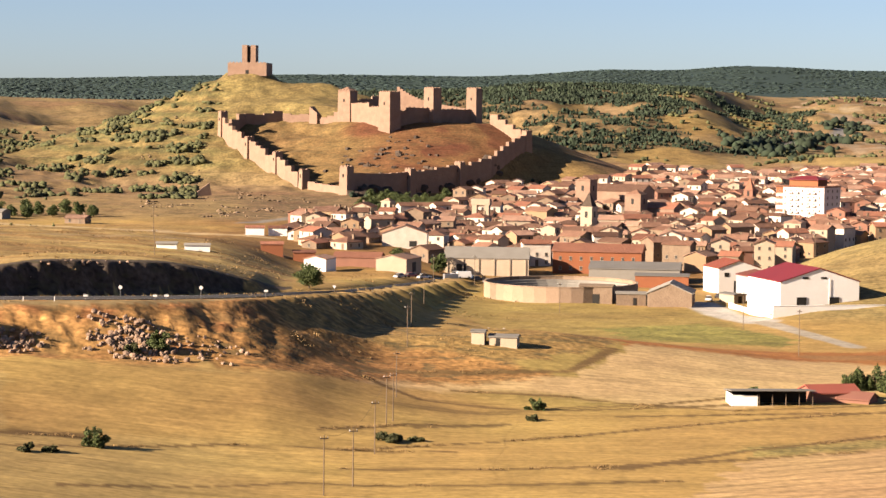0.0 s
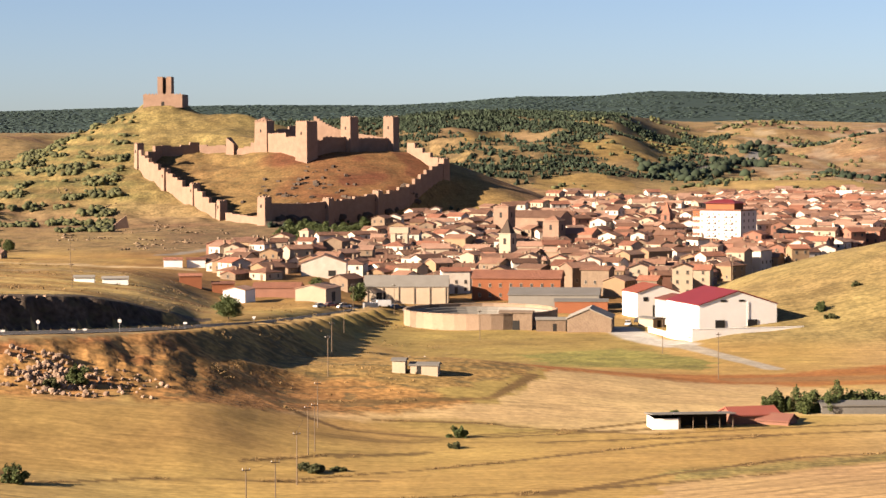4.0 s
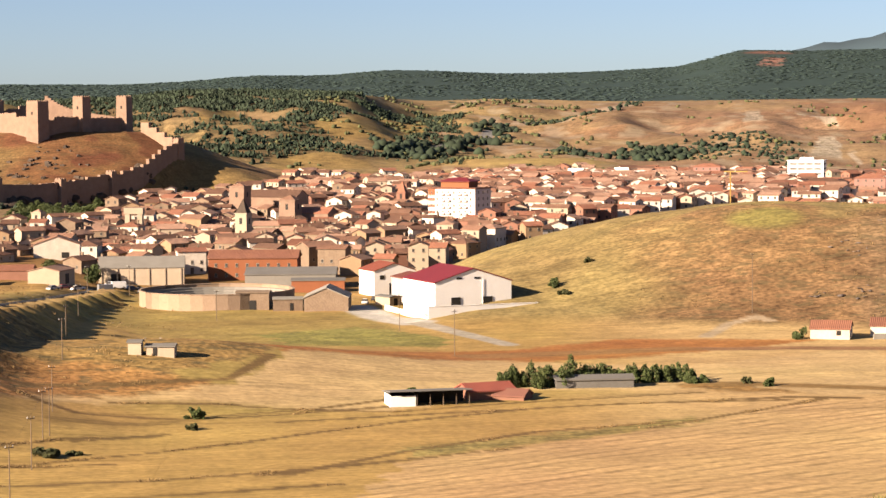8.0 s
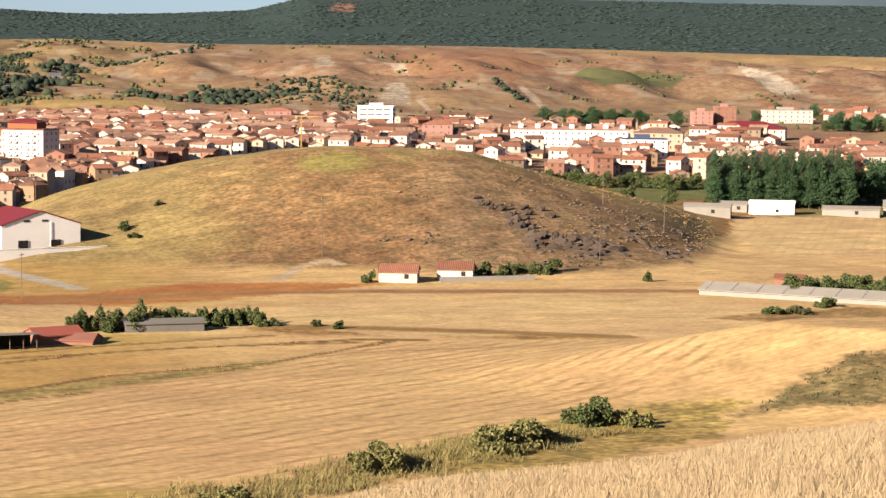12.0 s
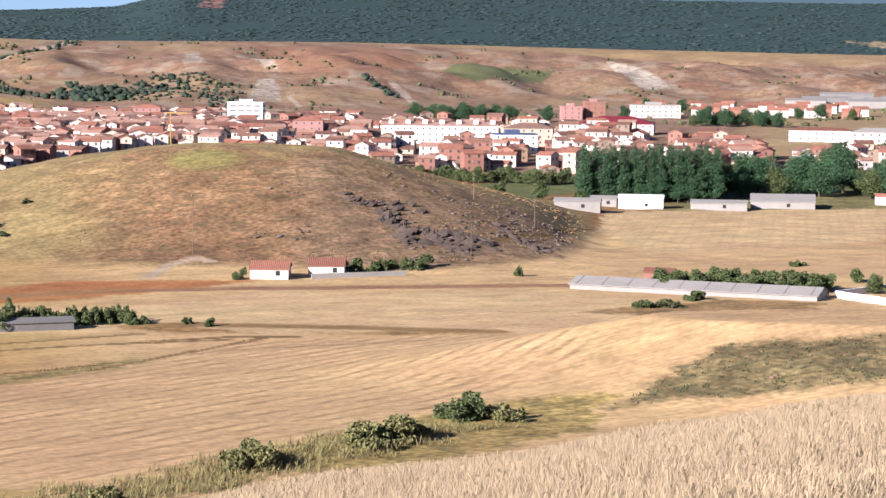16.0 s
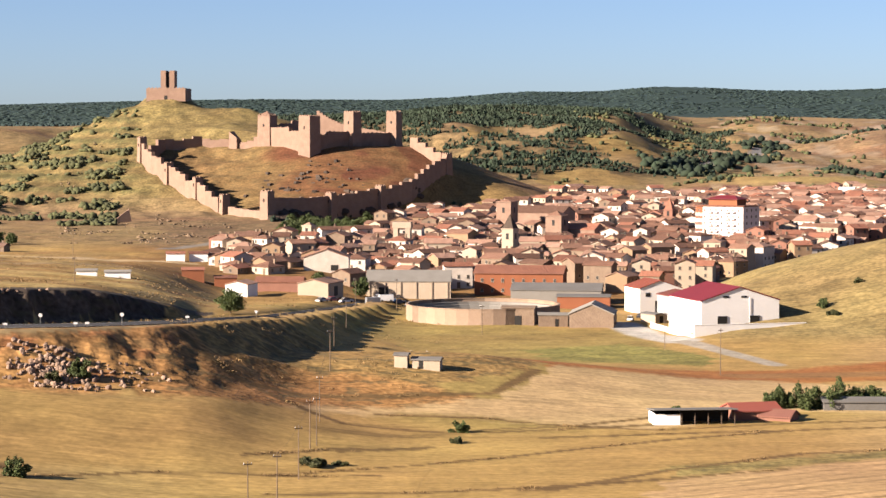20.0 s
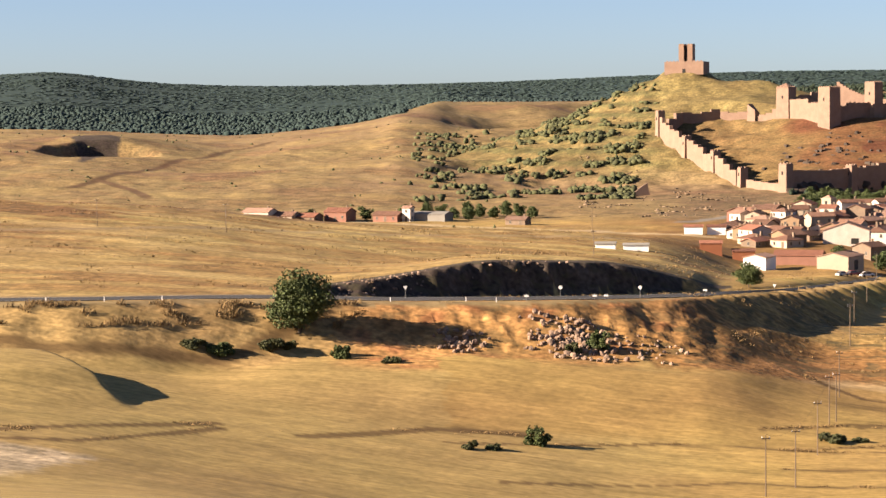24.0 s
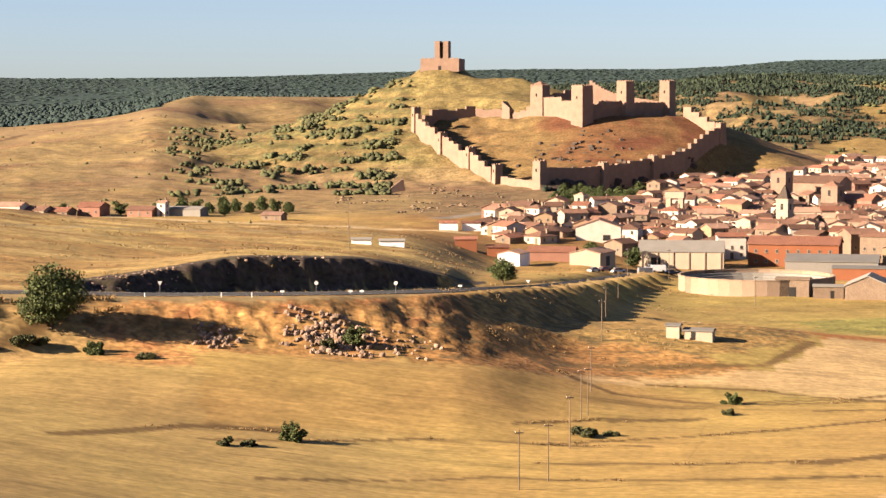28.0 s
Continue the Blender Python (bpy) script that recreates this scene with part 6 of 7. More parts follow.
def lobes_poplar(h, w, seed):
    r = random.Random(seed)
    return [(r.gauss(0, w * 0.12), r.gauss(0, w * 0.12), h * (0.17 + 0.78 * i / 8), w * (0.5 - 0.3 * (i / 8) ** 2) * r.uniform(0.85, 1.15), h * 0.1) for i in range(9)]


def lobes_bush(h, w, seed, n=6):
    r = random.Random(seed)
    out = []
    for _ in range(n + 9):
        u = r.uniform(-1, 1)
        out.append((u * w * 0.44, r.uniform(-w, w) * 0.3, h * r.uniform(0.05, 0.72) * (1 - 0.6 * u * u), w * r.uniform(0.07, 0.2), h * r.uniform(0.12, 0.34)))
    return out


def tree(x, y, h, w, label, kind="round", m=None, seed=0, count=1500, leaf=0.4, category="tree", group="", name="tree", sink=0.0):
    z = gz(x, y)
    t = thing(name, pose(x, y, z - 0.1 - sink, 0, 0, seed * 37 % 360), label, category, group)
    m = m or M_LEAF
    if kind == "round":
        part("trunk", trunk_mesh(h * 0.42, h * 0.032, 7, seed), t)
        part("crown", leaves(lobes_round(h, w, seed, 10, 0.22), count, leaf, seed, m), t)
    elif kind == "poplar":
        part("trunk", trunk_mesh(h * 0.8, h * 0.016, 5, seed), t)
        part("crown", leaves(lobes_poplar(h, w, seed), count, leaf, seed, m), t)
    else:
        part("stem", trunk_mesh(h * 0.4, 0.07, 6, seed), t)
        part("crown", leaves(lobes_bush(h, w, seed), count, leaf, seed, m), t)
    return t


tree(-98.8, 358.5, 11.5, 10.5, "big dark green round-crowned oak beside the road bank", seed=3, count=15000, leaf=0.2)
tree(-167, 330, 5.5, 4.6, "dark green roadside bush-like tree", seed=5, count=4000, leaf=0.17)
tree(-31, 498, 6.0, 6.6, "dark green round tree at the road's edge", seed=7, count=5000, leaf=0.18)
# bushes in the fields: x, y, height, width
BUSHES = [(-49, 306, 3.4, 3.6, M_LEAF), (-57, 295, 1.5, 2.2, M_SCRUB), (-54, 297, 1.2, 2.6, M_SCRUB), (-8, 331, 2.1, 4.2, M_SCRUB), (-4, 333, 1.0, 2.5, M_SCRUB), (16, 371, 2.6, 3.4, M_LEAF), (15, 359, 1.3, 2.4, M_SCRUB)]
BUSHES += [(57, 397, 2.0, 3.8, M_LEAF), (-90, 353, 2.6, 4.4, M_LEAF), (-101, 351, 2.2, 6.0, M_SCRUB), (-109, 345.5, 2.2, 4.5, M_LEAF), (-113, 344.5, 2.2, 5.0, M_SCRUB), (-81, 351, 1.4, 3.6, M_SCRUB), (-49, 373, 4.0, 4.4, M_LEAF), (-53, 370, 2.0, 3.0, M_SCRUB)]
M_OLIVE = mat("olive_leaves", (0.12, 0.115, 0.038), (0.075, 0.076, 0.026), 0.8, 1.5, 0.4, 0.0, vary=0.35, island=True)
BUSHES += [(86, 254, 4.4, 8.5, M_OLIVE), (107, 264, 4.0, 11.0, M_OLIVE), (126, 279, 4.6, 8.0, M_LEAF), (131, 277, 3.0, 8.0, M_OLIVE), (62, 235, 3.0, 7.5, M_OLIVE), (113, 268, 2.6, 6.0, M_OLIVE), (126, 397, 2.0, 2.8, M_LEAF), (222, 398, 2.4, 5.5, M_LEAF), (227, 397, 2.2, 6.0, M_SCRUB), (240, 407, 2.8, 5.4, M_LEAF)]
BUSHES += [(197, 333, 2.0, 5.6, M_LEAF), (160, 481, 3.0, 4.6, M_LEAF), (120, 566, 2.8, 3.6, M_LEAF), (121, 558, 1.8, 3.8, M_SCRUB), (133, 582, 1.5, 2.5, M_SCRUB), (123, 402, 1.6, 2.6, M_SCRUB), (116, 405, 1.8, 2.8, M_LEAF), (113, 405, 2.2, 3.2, M_LEAF), (225, 466, 3.4, 2.4, M_LEAF), (306, 470, 2.4, 4.0, M_LEAF), (246, 330, 2.6, 2.6, M_LEAF)]
for k, (x, y, h, w, mm) in enumerate(BUSHES):
    tree(x, y, h, w, "low dark green bush in the dry field" if mm is M_LEAF else "low grey-green scrub bush in dry grass", "bush", mm, 20 + k, int(1500 + 500 * w), 0.09 + 0.012 * w, "bush", "field bushes", "bush")
# hedge of trees round the farm
for k in range(22):
    x, y = 76 + k * 1.75 + rng.uniform(-0.6, 0.6), 409 + rng.uniform(-2, 2) - (5 if k < 7 else 0)
    tree(x, y, rng.uniform(4.2, 5.8) if k < 9 else rng.uniform(3.2, 4.8), rng.uniform(3.2, 4.6), "dark green hedge tree behind the farm", "bush", M_LEAF, 80 + k, 2200, 0.16, "tree", "farm hedge")
for k in range(9):
    x, y = 180 + k * 3.0, 489 + rng.uniform(-2.5, 2.5) if k < 3 else 486 + rng.uniform(-3, 3)
    tree(x + 6, y, rng.uniform(2.6, 4.4), rng.uniform(3.2, 4.6), "green garden tree beside the cottages", "bush", M_LEAF, 100 + k, 2000, 0.16, "tree", "cottage garden")
# poplar rows
pops = [tree(0, 0, 17.5 + k, 5.4, "tall narrow dark green poplar in a row", "poplar", M_POPLAR, 130 + k, 11000, 0.19, "tree", "poplar row", "poplar") for k in range(4)]
for p in pops:
    p.matrix_basis = pose(0, 0, -500)
spots = []
for r_ in range(3):
    for k in range(15):
        a_ = 27.5 + k * 0.245 + rng.uniform(-0.05, 0.05)
        spots.append((a_, 806 + r_ * 11 + k * 1.0 + rng.uniform(-1.5, 1.5)))
for k, (a_, d_) in enumerate(spots):
    x, y = at(a_, d_)
    mm = pose(x, y, gz(x, y) - 0.2, 0, 0, k * 77 % 360)
    if k < 4:
        pops[k].matrix_basis = mm
    else:
        copy_thing(pops[k % 4], mm)
# broad trees along the stream and in the suburb
base = [tree(0, 0, 13 + 2 * k, 11 + k, "broad green riverside tree", "round", (M_LEAF, M_POPLAR, M_POPLAR)[k], 160 + k, 10000, 0.24, "tree", "riverside trees") for k in range(3)]
spots = [(34.5, 880), (33.0, 868), (36.0, 866), (37.2, 885), (32.0, 885), (28.9, 872), (29.6, 880), (31.6, 868), (32.2, 870), (32.7, 880), (33.3, 905), (34.2, 868), (34.7, 866), (35.2, 872), (35.6, 880), (36.2, 870), (36.6, 880), (37.0, 866), (37.5, 878), (38.4, 890), (39.2, 880), (40.0, 885),
         (36.5, 1100), (35.6, 1080), (36.9, 930), (38.0, 930), (34.0, 930), (31.2, 850), (31.6, 846), (32.0, 852), (32.5, 848), (33.0, 850), (33.6, 846), (34.9, 850), (35.5, 848), (36.1, 850), (36.7, 852)]
spots += [(22.9 + 0.14 * k, 1440 + 30 * ((k * 0.618) % 1)) for k in range(20)] + [(30.3 + 0.17 * k, 1400 + 30 * ((k * 0.618) % 1)) for k in range(14)] + [(29.1 + 0.3 * k, 1600 + 20 * (k % 2)) for k in range(5)] + [(33.0, 1560), (33.6, 1570), (34.4, 1560), (26.5, 1450), (28.5, 1500)]
for k, (a_, d_) in enumerate(spots):
    x, y = at(a_, d_)
    mm = pose(x, y, gz(x, y) - 0.2, 0, 0, k * 77 % 360) @ Matrix.Scale((0.88 + 0.08 * (k % 4)) * (0.72 if d_ > 1300 else 1.0), 4)
    if k < 3:
        base[k].matrix_basis = mm
    else:
        copy_thing(base[k % 3], mm)
small = [tree(0, 0, 5.5 + k, 5 + 0.6 * k, "small green garden tree", "round", M_LEAF, 180 + k, 2200, 0.26, "tree", "town trees") for k in range(3)]
spots = [(22.6 + 0.26 * k, 905 - 5 * math.sin(k) - k * 1.0) for k in range(18)] + [(23.2, 850), (25.2, 815), (26.3, 808), (27.4, 790)]
spots += [(9.7, 925), (-0.8, 905), (-0.4, 915), (0.2, 912), (-1.9, 1010), (-1.2, 1040), (-0.3, 1060), (5.6, 1050), (11.8, 905), (6.6, 905), (-2.0, 900), (-2.8, 905), (2.6, 1170), (3.3, 1190), (12.3, 1410), (13.2, 1400), (17.0, 1420), (19.8, 1390), (20.5, 1400), (21, 1410), (21.4, 1420), (-0.15, 690), (-1.25, 672), (34.6, 520), (33.8, 500), (29.5, 500), (30.0, 505), (30.6, 503), (31.2, 500), (31.7, 503), (32.3, 500), (32.9, 502), (33.3, 510), (36.0, 500), (35.1, 496)]
spots += [(29.6 + 0.17 * k, 490 + 16 * ((k * 0.618) % 1)) for k in range(26)]
spots += [(-2.3 + 0.11 * k, 965 + 137 * ((k * 0.618) % 1)) for k in range(22)]
spots += [(-9.2 - 0.35 * k, 960 + 8 * (k % 3)) for k in range(9)] + [(-14.2, 950), (-13.6, 955), (-12.6, 950), (-15.1, 960), (-10.9, 945)]
for k, (a_, d_) in enumerate(spots):
    x, y = at(a_, d_)
    mm = pose(x, y, gz(x, y) - 0.2, 0, 0, k * 77 % 360) @ Matrix.Scale(0.66 if d_ < 600 and a_ > 20 else 1.0, 4)
    if k < 3:
        small[k].matrix_basis = mm
    else:
        copy_thing(small[k % 3], mm)
tree(*at(35.7, 496), 5.0, 7.0, "yellow-green leafy bush by the cemetery", "bush", M_YLEAF, 201, 2200, 0.3, "bush")
tree(*at(36.3, 500), 5.6, 7.0, "green leafy tree by the cemetery", "bush", M_LEAF, 202, 2000, 0.3, "tree")

# cemetery with pale walls and slabs
cem = thing("cemetery_wall", pose(0, 0, 0), "low white cemetery wall", "wall")
for (x0, y0), (x1, y1) in (((272, 402), (276, 370)), ((276, 370), (300, 352)), ((272, 402), (312, 420))):
    L, a_ = math.hypot(x1 - x0, y1 - y0), math.degrees(math.atan2(y1 - y0, x1 - x0))
    part("wall_panel", boxes("wall_panel", [(0, L, -0.15, 0.15, -0.5, 1.4), (0, L, -0.22, 0.22, 1.4, 1.52)], [M_WHITE]), cem, pose(x0, y0, gz(x0, y0), 0, 0, a_))
TOMB = boxes("slab", [(-0.5, 0.5, -1.1, 1.1, 0, 0.5)], [M_FIBRE])
HEADST = boxes("headstone", [(-0.4, 0.4, -0.1, 0.1, 0, 0.9), (-0.06, 0.06, -0.05, 0.05, 0.9, 1.35), (-0.2, 0.2, -0.05, 0.05, 1.08, 1.2)], [M_FIBRE])
for i in range(120):
    r_, c = divmod(i, 15)
    x, y = 281 + c * 1.9 + r_ * 2.0 + rg.uniform(-0.4, 0.4), 374 + r_ * 5.2 - c * 0.9 + rg.uniform(-0.6, 0.6)
    if rg.random() < 0.2:
        continue
    g_ = thing("grave", pose(x, y, gz(x, y), 0, 0, -35), "pale stone grave with an upright headstone and cross", "grave", "cemetery graves")
    part("slab", TOMB, g_)
    part("headstone", HEADST, g_, pose(0, 1.2, 0))

# ---- outcrop on the hill ----
oc = thing("rock_outcrop", pose(0, 0, 0), "dark jagged rock outcrop breaking out of the hillside", "rocks")
ROCKS = []
for k in range(5):
    bm = bmesh.new()
    bmesh.ops.create_icosphere(bm, subdivisions=2, radius=1.0)
    for v in bm.verts:
        n_ = noise.noise(v.co * 1.7 + Vector((k * 7, 0, 0)))
        v.co *= 1 + 0.5 * n_
        v.co.z *= 0.62
        v.co.x = round(v.co.x * 3) / 3 * 0.35 + v.co.x * 0.65
    me = bpy.data.meshes.new("rock")
    bm.to_mesh(me)
    bm.free()
    me.materials.append(M_ROCK)
    ROCKS.append(me)
for k in range(150):
    row = k % 5
    u = rg.random()
    a_ = (22.0, 22.5, 23.6, 25.0, 21.0)[row] + u * (1.5, 2.0, 1.6, 1.8, 2.2)[row]
    d_ = (574, 560, 568, 585, 588)[row] - (10, 2, 2, 14, 6)[row] * u + rg.gauss(0, 2.5)
    x, y = at(a_, d_)
    s = rg.uniform(1.0, 2.6) * (0.6 if row > 2 else 1)
    part("rock", ROCKS[k % 5], oc, pose(x, y, gz(x, y) - s * 0.55, rg.uniform(-12, 12), rg.uniform(-30, -5), rg.uniform(-60, -20)) @ Matrix.Diagonal((s * 1.6, s * 0.8, s * 1.25, 1)))
crag = thing("castle_crag", pose(0, 0, 0), "dark rock crag falling away under the castle's front wall", "rocks")
for k in range(64):
    q, e = rg.uniform(-4, 120), rg.uniform(1.0, 9.0)
    x, y = -51 + q * 0.643 + e * 0.766, 1146 + q * 0.766 - e * 0.643
    s = rg.uniform(2.2, 4.2) * (1.15 - q / 190)
    part("rock", ROCKS[k % 5], crag, pose(x, y, gz(x, y) + s * (0.5 - e * 0.06), rg.uniform(-15, 15), rg.uniform(-15, 15), rg.uniform(0, 360)) @ Matrix.Diagonal((s * 1.3, s, s * 1.5, 1)))
cut = thing("cutting_rocks", pose(0, 0, 0), "broken rock face of the road cutting", "rocks")
for k in range(130):
    a_ = rg.uniform(-15.6, -12.0) if k % 8 else rg.uniform(-12.0, -8)
    o = rg.uniform(5.5, 14) if a_ < -12 else rg.uniform(10, 14)
    x, y = at(a_, float(along(a_, CUT_AZ, CUT_D)) + o)
    s = rg.uniform(0.4, 1.1)
    part("stone", STONES[k % 6], cut, pose(x, y, gz(x, y) - s * 0.15, rg.uniform(-25, 25), rg.uniform(-25, 25), rg.uniform(0, 360)) @ Matrix.Scale(s, 4))


# ---- scrub, woods and grass ----
ICO = bmesh.new()
bmesh.ops.create_icosphere(ICO, subdivisions=1, radius=1.0)
ICO_V = np.array([v.co[:] for v in ICO.verts])
ICO_F = np.array([[v.index for v in f_.verts] for f_ in ICO.faces])
ICO.free()


M_WEED = mat("dry_weeds", (0.19, 0.125, 0.052), (0.115, 0.078, 0.034), 0.95, 2, 0.4, 0.0, vary=0.4, island=True)


def tufts(name, x, y, z, h, w, m, label, blades, seed, lean=0.2, spread=0.12):
    """Blades of dry grass in tufts."""
    r = np.random.RandomState(seed)
    n = len(x) * blades
    bx = np.repeat(x, blades) + r.normal(0, spread, n)
    by = np.repeat(y, blades) + r.normal(0, spread, n)
    bz, hh, ww = np.repeat(z, blades) - 0.03, np.repeat(h, blades) * r.uniform(0.55, 1.1, n), np.repeat(w, blades)
    a = r.uniform(0, 6.28, n)
    lx, ly = r.normal(0.12, lean, n) * hh, r.normal(0, lean, n) * hh
    v = np.stack([np.stack([bx - np.cos(a) * ww, by - np.sin(a) * ww, bz], -1), np.stack([bx + np.cos(a) * ww, by + np.sin(a) * ww, bz], -1),
                  np.stack([bx + lx + np.cos(a) * ww * 0.7, by + ly + np.sin(a) * ww * 0.7, bz + hh], -1), np.stack([bx + lx - np.cos(a) * ww * 0.7, by + ly - np.sin(a) * ww * 0.7, bz + hh], -1)], 1)
    me = fast_mesh(name, v.reshape(-1, 3), np.arange(n * 4).reshape(-1, 4), None, [m], False)
    return tagged(new(name, me), label, "grass", kind="stuff")


def clumps(name, x, y, z, w, h, m, label, category, seed, rough=0.35, smooth=True):
    """Very many far crowns, each an uneven clump."""
    r = np.random.RandomState(seed)
    n = len(x)
    k = len(ICO_V)
    dv = 1 + rough * r.normal(size=(n, k, 1)).clip(-1.6, 1.6)
    v = ICO_V[None] * dv * np.stack([w, w, h], -1)[:, None]
    v[:, :, 2] += 0.5 * h[:, None]
    v += np.stack([x, y, z], -1)[:, None]
    t = (ICO_F[None] + (np.arange(n) * k)[:, None, None]).reshape(-1, 3)
    me = fast_mesh(name, v.reshape(-1, 3), np.zeros((0, 4), int), t, [m], smooth)
    return tagged(new(name, me), label, category, kind="stuff")


def scatter(n, a0, a1, d0, d1, seed, keep):
    r = np.random.RandomState(seed)
    a = r.uniform(a0, a1, n)
    d = np.sqrt(r.uniform(d0 ** 2, d1 ** 2, n))
    x, y = d * np.sin(np.radians(a)), d * np.cos(np.radians(a))
    z = ground(x, y)
    k = keep(a, d, x, y, z, r)
    return x[k], y[k], z[k], r


def woods(a, d, x, y, z, r):
    n1, n2 = ripple(x, y, 160, 11), ripple(x, y, 45, 12)
    rows = (np.mod(z + 1.5 * ripple(x, y, 60, 65), 5.5) < 3.0) | (z > 66 - 2.5 * a) | (ripple(x, y, 38, 66) > 0.45)
    open_ = np.zeros(len(a), bool)
    for glade in GLADES:
        open_ |= inside(x, y, glade)
    return (n1 + 0.6 * n2 > -0.25 - 0.4 * (a < 6) + 0.2 * r.rand(len(a))) & (z > 24) & rows & ~open_


x, y, z, r = scatter(26000, -3, 9.6, 1430, 2120, 41, woods)
clumps("pine_wood", x, y, z, r.uniform(0.6, 1.7, len(x)), r.uniform(0.8, 2.3, len(x)), M_PINE, "dark green pine wood covering the hill behind the castle", "woods", 42, 0.55, False)
x, y, z, r = scatter(3400, 4.5, 13, 1400, 2300, 43, lambda a, d, x, y, z, r: ripple(x, y, 90, 31) + 0.5 * ripple(x, y, 30, 32) > 0.62)
clumps("scrub", x, y, z, r.uniform(1.2, 3.0, len(x)), r.uniform(1.0, 2.2, len(x)), M_SCRUB, "scattered dark scrub on the slopes behind the town", "scrub", 44)
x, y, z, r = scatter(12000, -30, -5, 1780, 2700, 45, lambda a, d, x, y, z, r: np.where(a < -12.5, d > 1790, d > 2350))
clumps("far_woods", x, y, z, r.uniform(1.5, 3.4, len(x)), r.uniform(0.9, 2.4, len(x)), M_HAZE_RIDGE, "dark green woods on the far plateau", "woods", 46, 0.4)
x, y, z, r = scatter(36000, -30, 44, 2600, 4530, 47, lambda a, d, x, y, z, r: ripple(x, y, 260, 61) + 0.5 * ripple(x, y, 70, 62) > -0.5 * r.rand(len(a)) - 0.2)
clumps("horizon_woods", x, y, z, r.uniform(3, 7, len(x)), r.uniform(0.3, 0.8, len(x)), M_HAZE_RIDGE, "wooded ridges on the horizon, tinted blue-green for haze", "woods", 48, 0.3)
x, y, z, r = scatter(13000, -12.5, -3.5, 1050, 1560, 49, lambda a, d, x, y, z, r: (np.mod(z + 4 * ripple(x, y, 90, 33), 7) < 3.2 + 1.5 * r.rand(len(a))) & (z > 8) & (z < 70) & (ripple(x, y, 70, 34) + 0.4 * ripple(x, y, 20, 39) > 0.08) & (a < -5.8 - (70 - z) * 0.012) & (a > -9.5 - 3 * r.rand(len(a))) & ~inside(x, y, WARD))
clumps("terrace_scrub", x, y, z, r.uniform(1.0, 2.6, len(x)), r.uniform(0.8, 1.9, len(x)), M_SCRUB, "rows of scrub along old terraces on the castle hill", "scrub", 50)
x, y, z, r = scatter(5200, 10, 40, 1430, 2250, 51, lambda a, d, x, y, z, r: ripple(x, y, 110, 35) + 0.6 * ripple(x, y, 35, 36) > 0.75)
clumps("slope_scrub", x, y, z, r.uniform(1.0, 2.6, len(x)), r.uniform(0.8, 1.8, len(x)), M_SCRUB, "patches of scrub on the slopes under the plateau", "scrub", 52)
x, y, z, r = scatter(1500, -29, -10, 700, 1700, 53, lambda a, d, x, y, z, r: ripple(x, y, 60, 37) + 0.6 * ripple(x, y, 18, 38) > 0.62)
clumps("dry_scrub", x, y, z, r.uniform(0.4, 1.2, len(x)), r.uniform(0.3, 0.8, len(x)), M_SCRUB, "small dark scrub dotted over the dry hillside", "scrub", 54)


x, y, z, r = scatter(75000, 12, 43, 22, 125, 55, lambda a, d, x, y, z, r: a > 0)
tufts("tall_grass", x, y, z, r.uniform(0.14, 0.36, len(x)) * (0.85 + 0.4 * ripple(x, y, 9, 58)), r.uniform(0.003, 0.008, len(x)), M_STRAW, "tall dry straw-coloured grass on the near slope", 8, 56, 0.34)

# distant mountain beyond the woods, its haze put into a blue base colour
v, fs = [], []
for i, a_ in enumerate(np.arange(15, 60, 0.4)):
    e_ = float(np.interp(a_, [15, 17, 19, 21, 25, 28, 30.5, 33, 36.5, 39, 45, 60], [1.0, 1.6, 2.05, 2.35, 2.72, 2.6, 2.62, 2.35, 2.3, 2.16, 2.3, 1.9])) + 0.03 * math.sin(a_ * 3.1) + 0.02 * math.sin(a_ * 7.7)
    for d_, k in ((4600, 0.55), (4750, 0.85), (4850, 1.0), (4960, 0.7)):
        x, y = at(a_, d_)
        v.append((x, y, 50 + 4850 * math.tan(radians(e_)) * k))
    if i:
        for j in range(3):
            o = 4 * i + j
            fs.append((o - 4, o, o + 1, o - 3))
tagged(new("backdrop_mountain", soup("backdrop_mountain", v, fs, [M_HAZE_BLUE], smooth=True)), "distant mountain on the horizon, blue-green with haze in its colour", "mountain", kind="structure")

x, y, z, r = scatter(9000, 9, 29, 500, 720, 71, lambda a, d, x, y, z, r: (hill(x, y) > 1) & (ripple(x, y, 40, 72) + 0.5 * ripple(x, y, 12, 73) + 0.12 * (a - 17) > 0.25))
tufts("hill_tufts", x, y, z, r.uniform(0.15, 0.45, len(x)), r.uniform(0.03, 0.1, len(x)), M_WEED, "small dry tufts and thyme bushes on the hill", 5, 74, 0.4, 0.25)
x, y, z, r = scatter(1500, 18, 28, 510, 620, 75, lambda a, d, x, y, z, r: (hill(x, y) > 1) & (ripple(x, y, 30, 76) + 0.15 * (a - 21) > 0.4))
clumps("hill_stones", x, y, z, r.uniform(0.2, 0.9, len(x)), r.uniform(0.06, 0.25, len(x)), mat("hill_stone", (0.1, 0.082, 0.07), (0.065, 0.053, 0.046), 0.95, 2, 0.4, 0.3, vary=0.4, island=True), "grey stones strewn over the hillside", "stones", 77)
x, y, z, r = scatter(16000, -29, 2, 380, 690, 78, lambda a, d, x, y, z, r: ripple(x, y, 34, 79) + 0.7 * ripple(x, y, 9, 80) > 0.55)
tufts("bank_tufts", x, y, z, r.uniform(0.2, 0.55, len(x)), r.uniform(0.03, 0.09, len(x)), M_WEED, "small dry tufts on the banks beside the road", 5, 81, 0.4, 0.25)
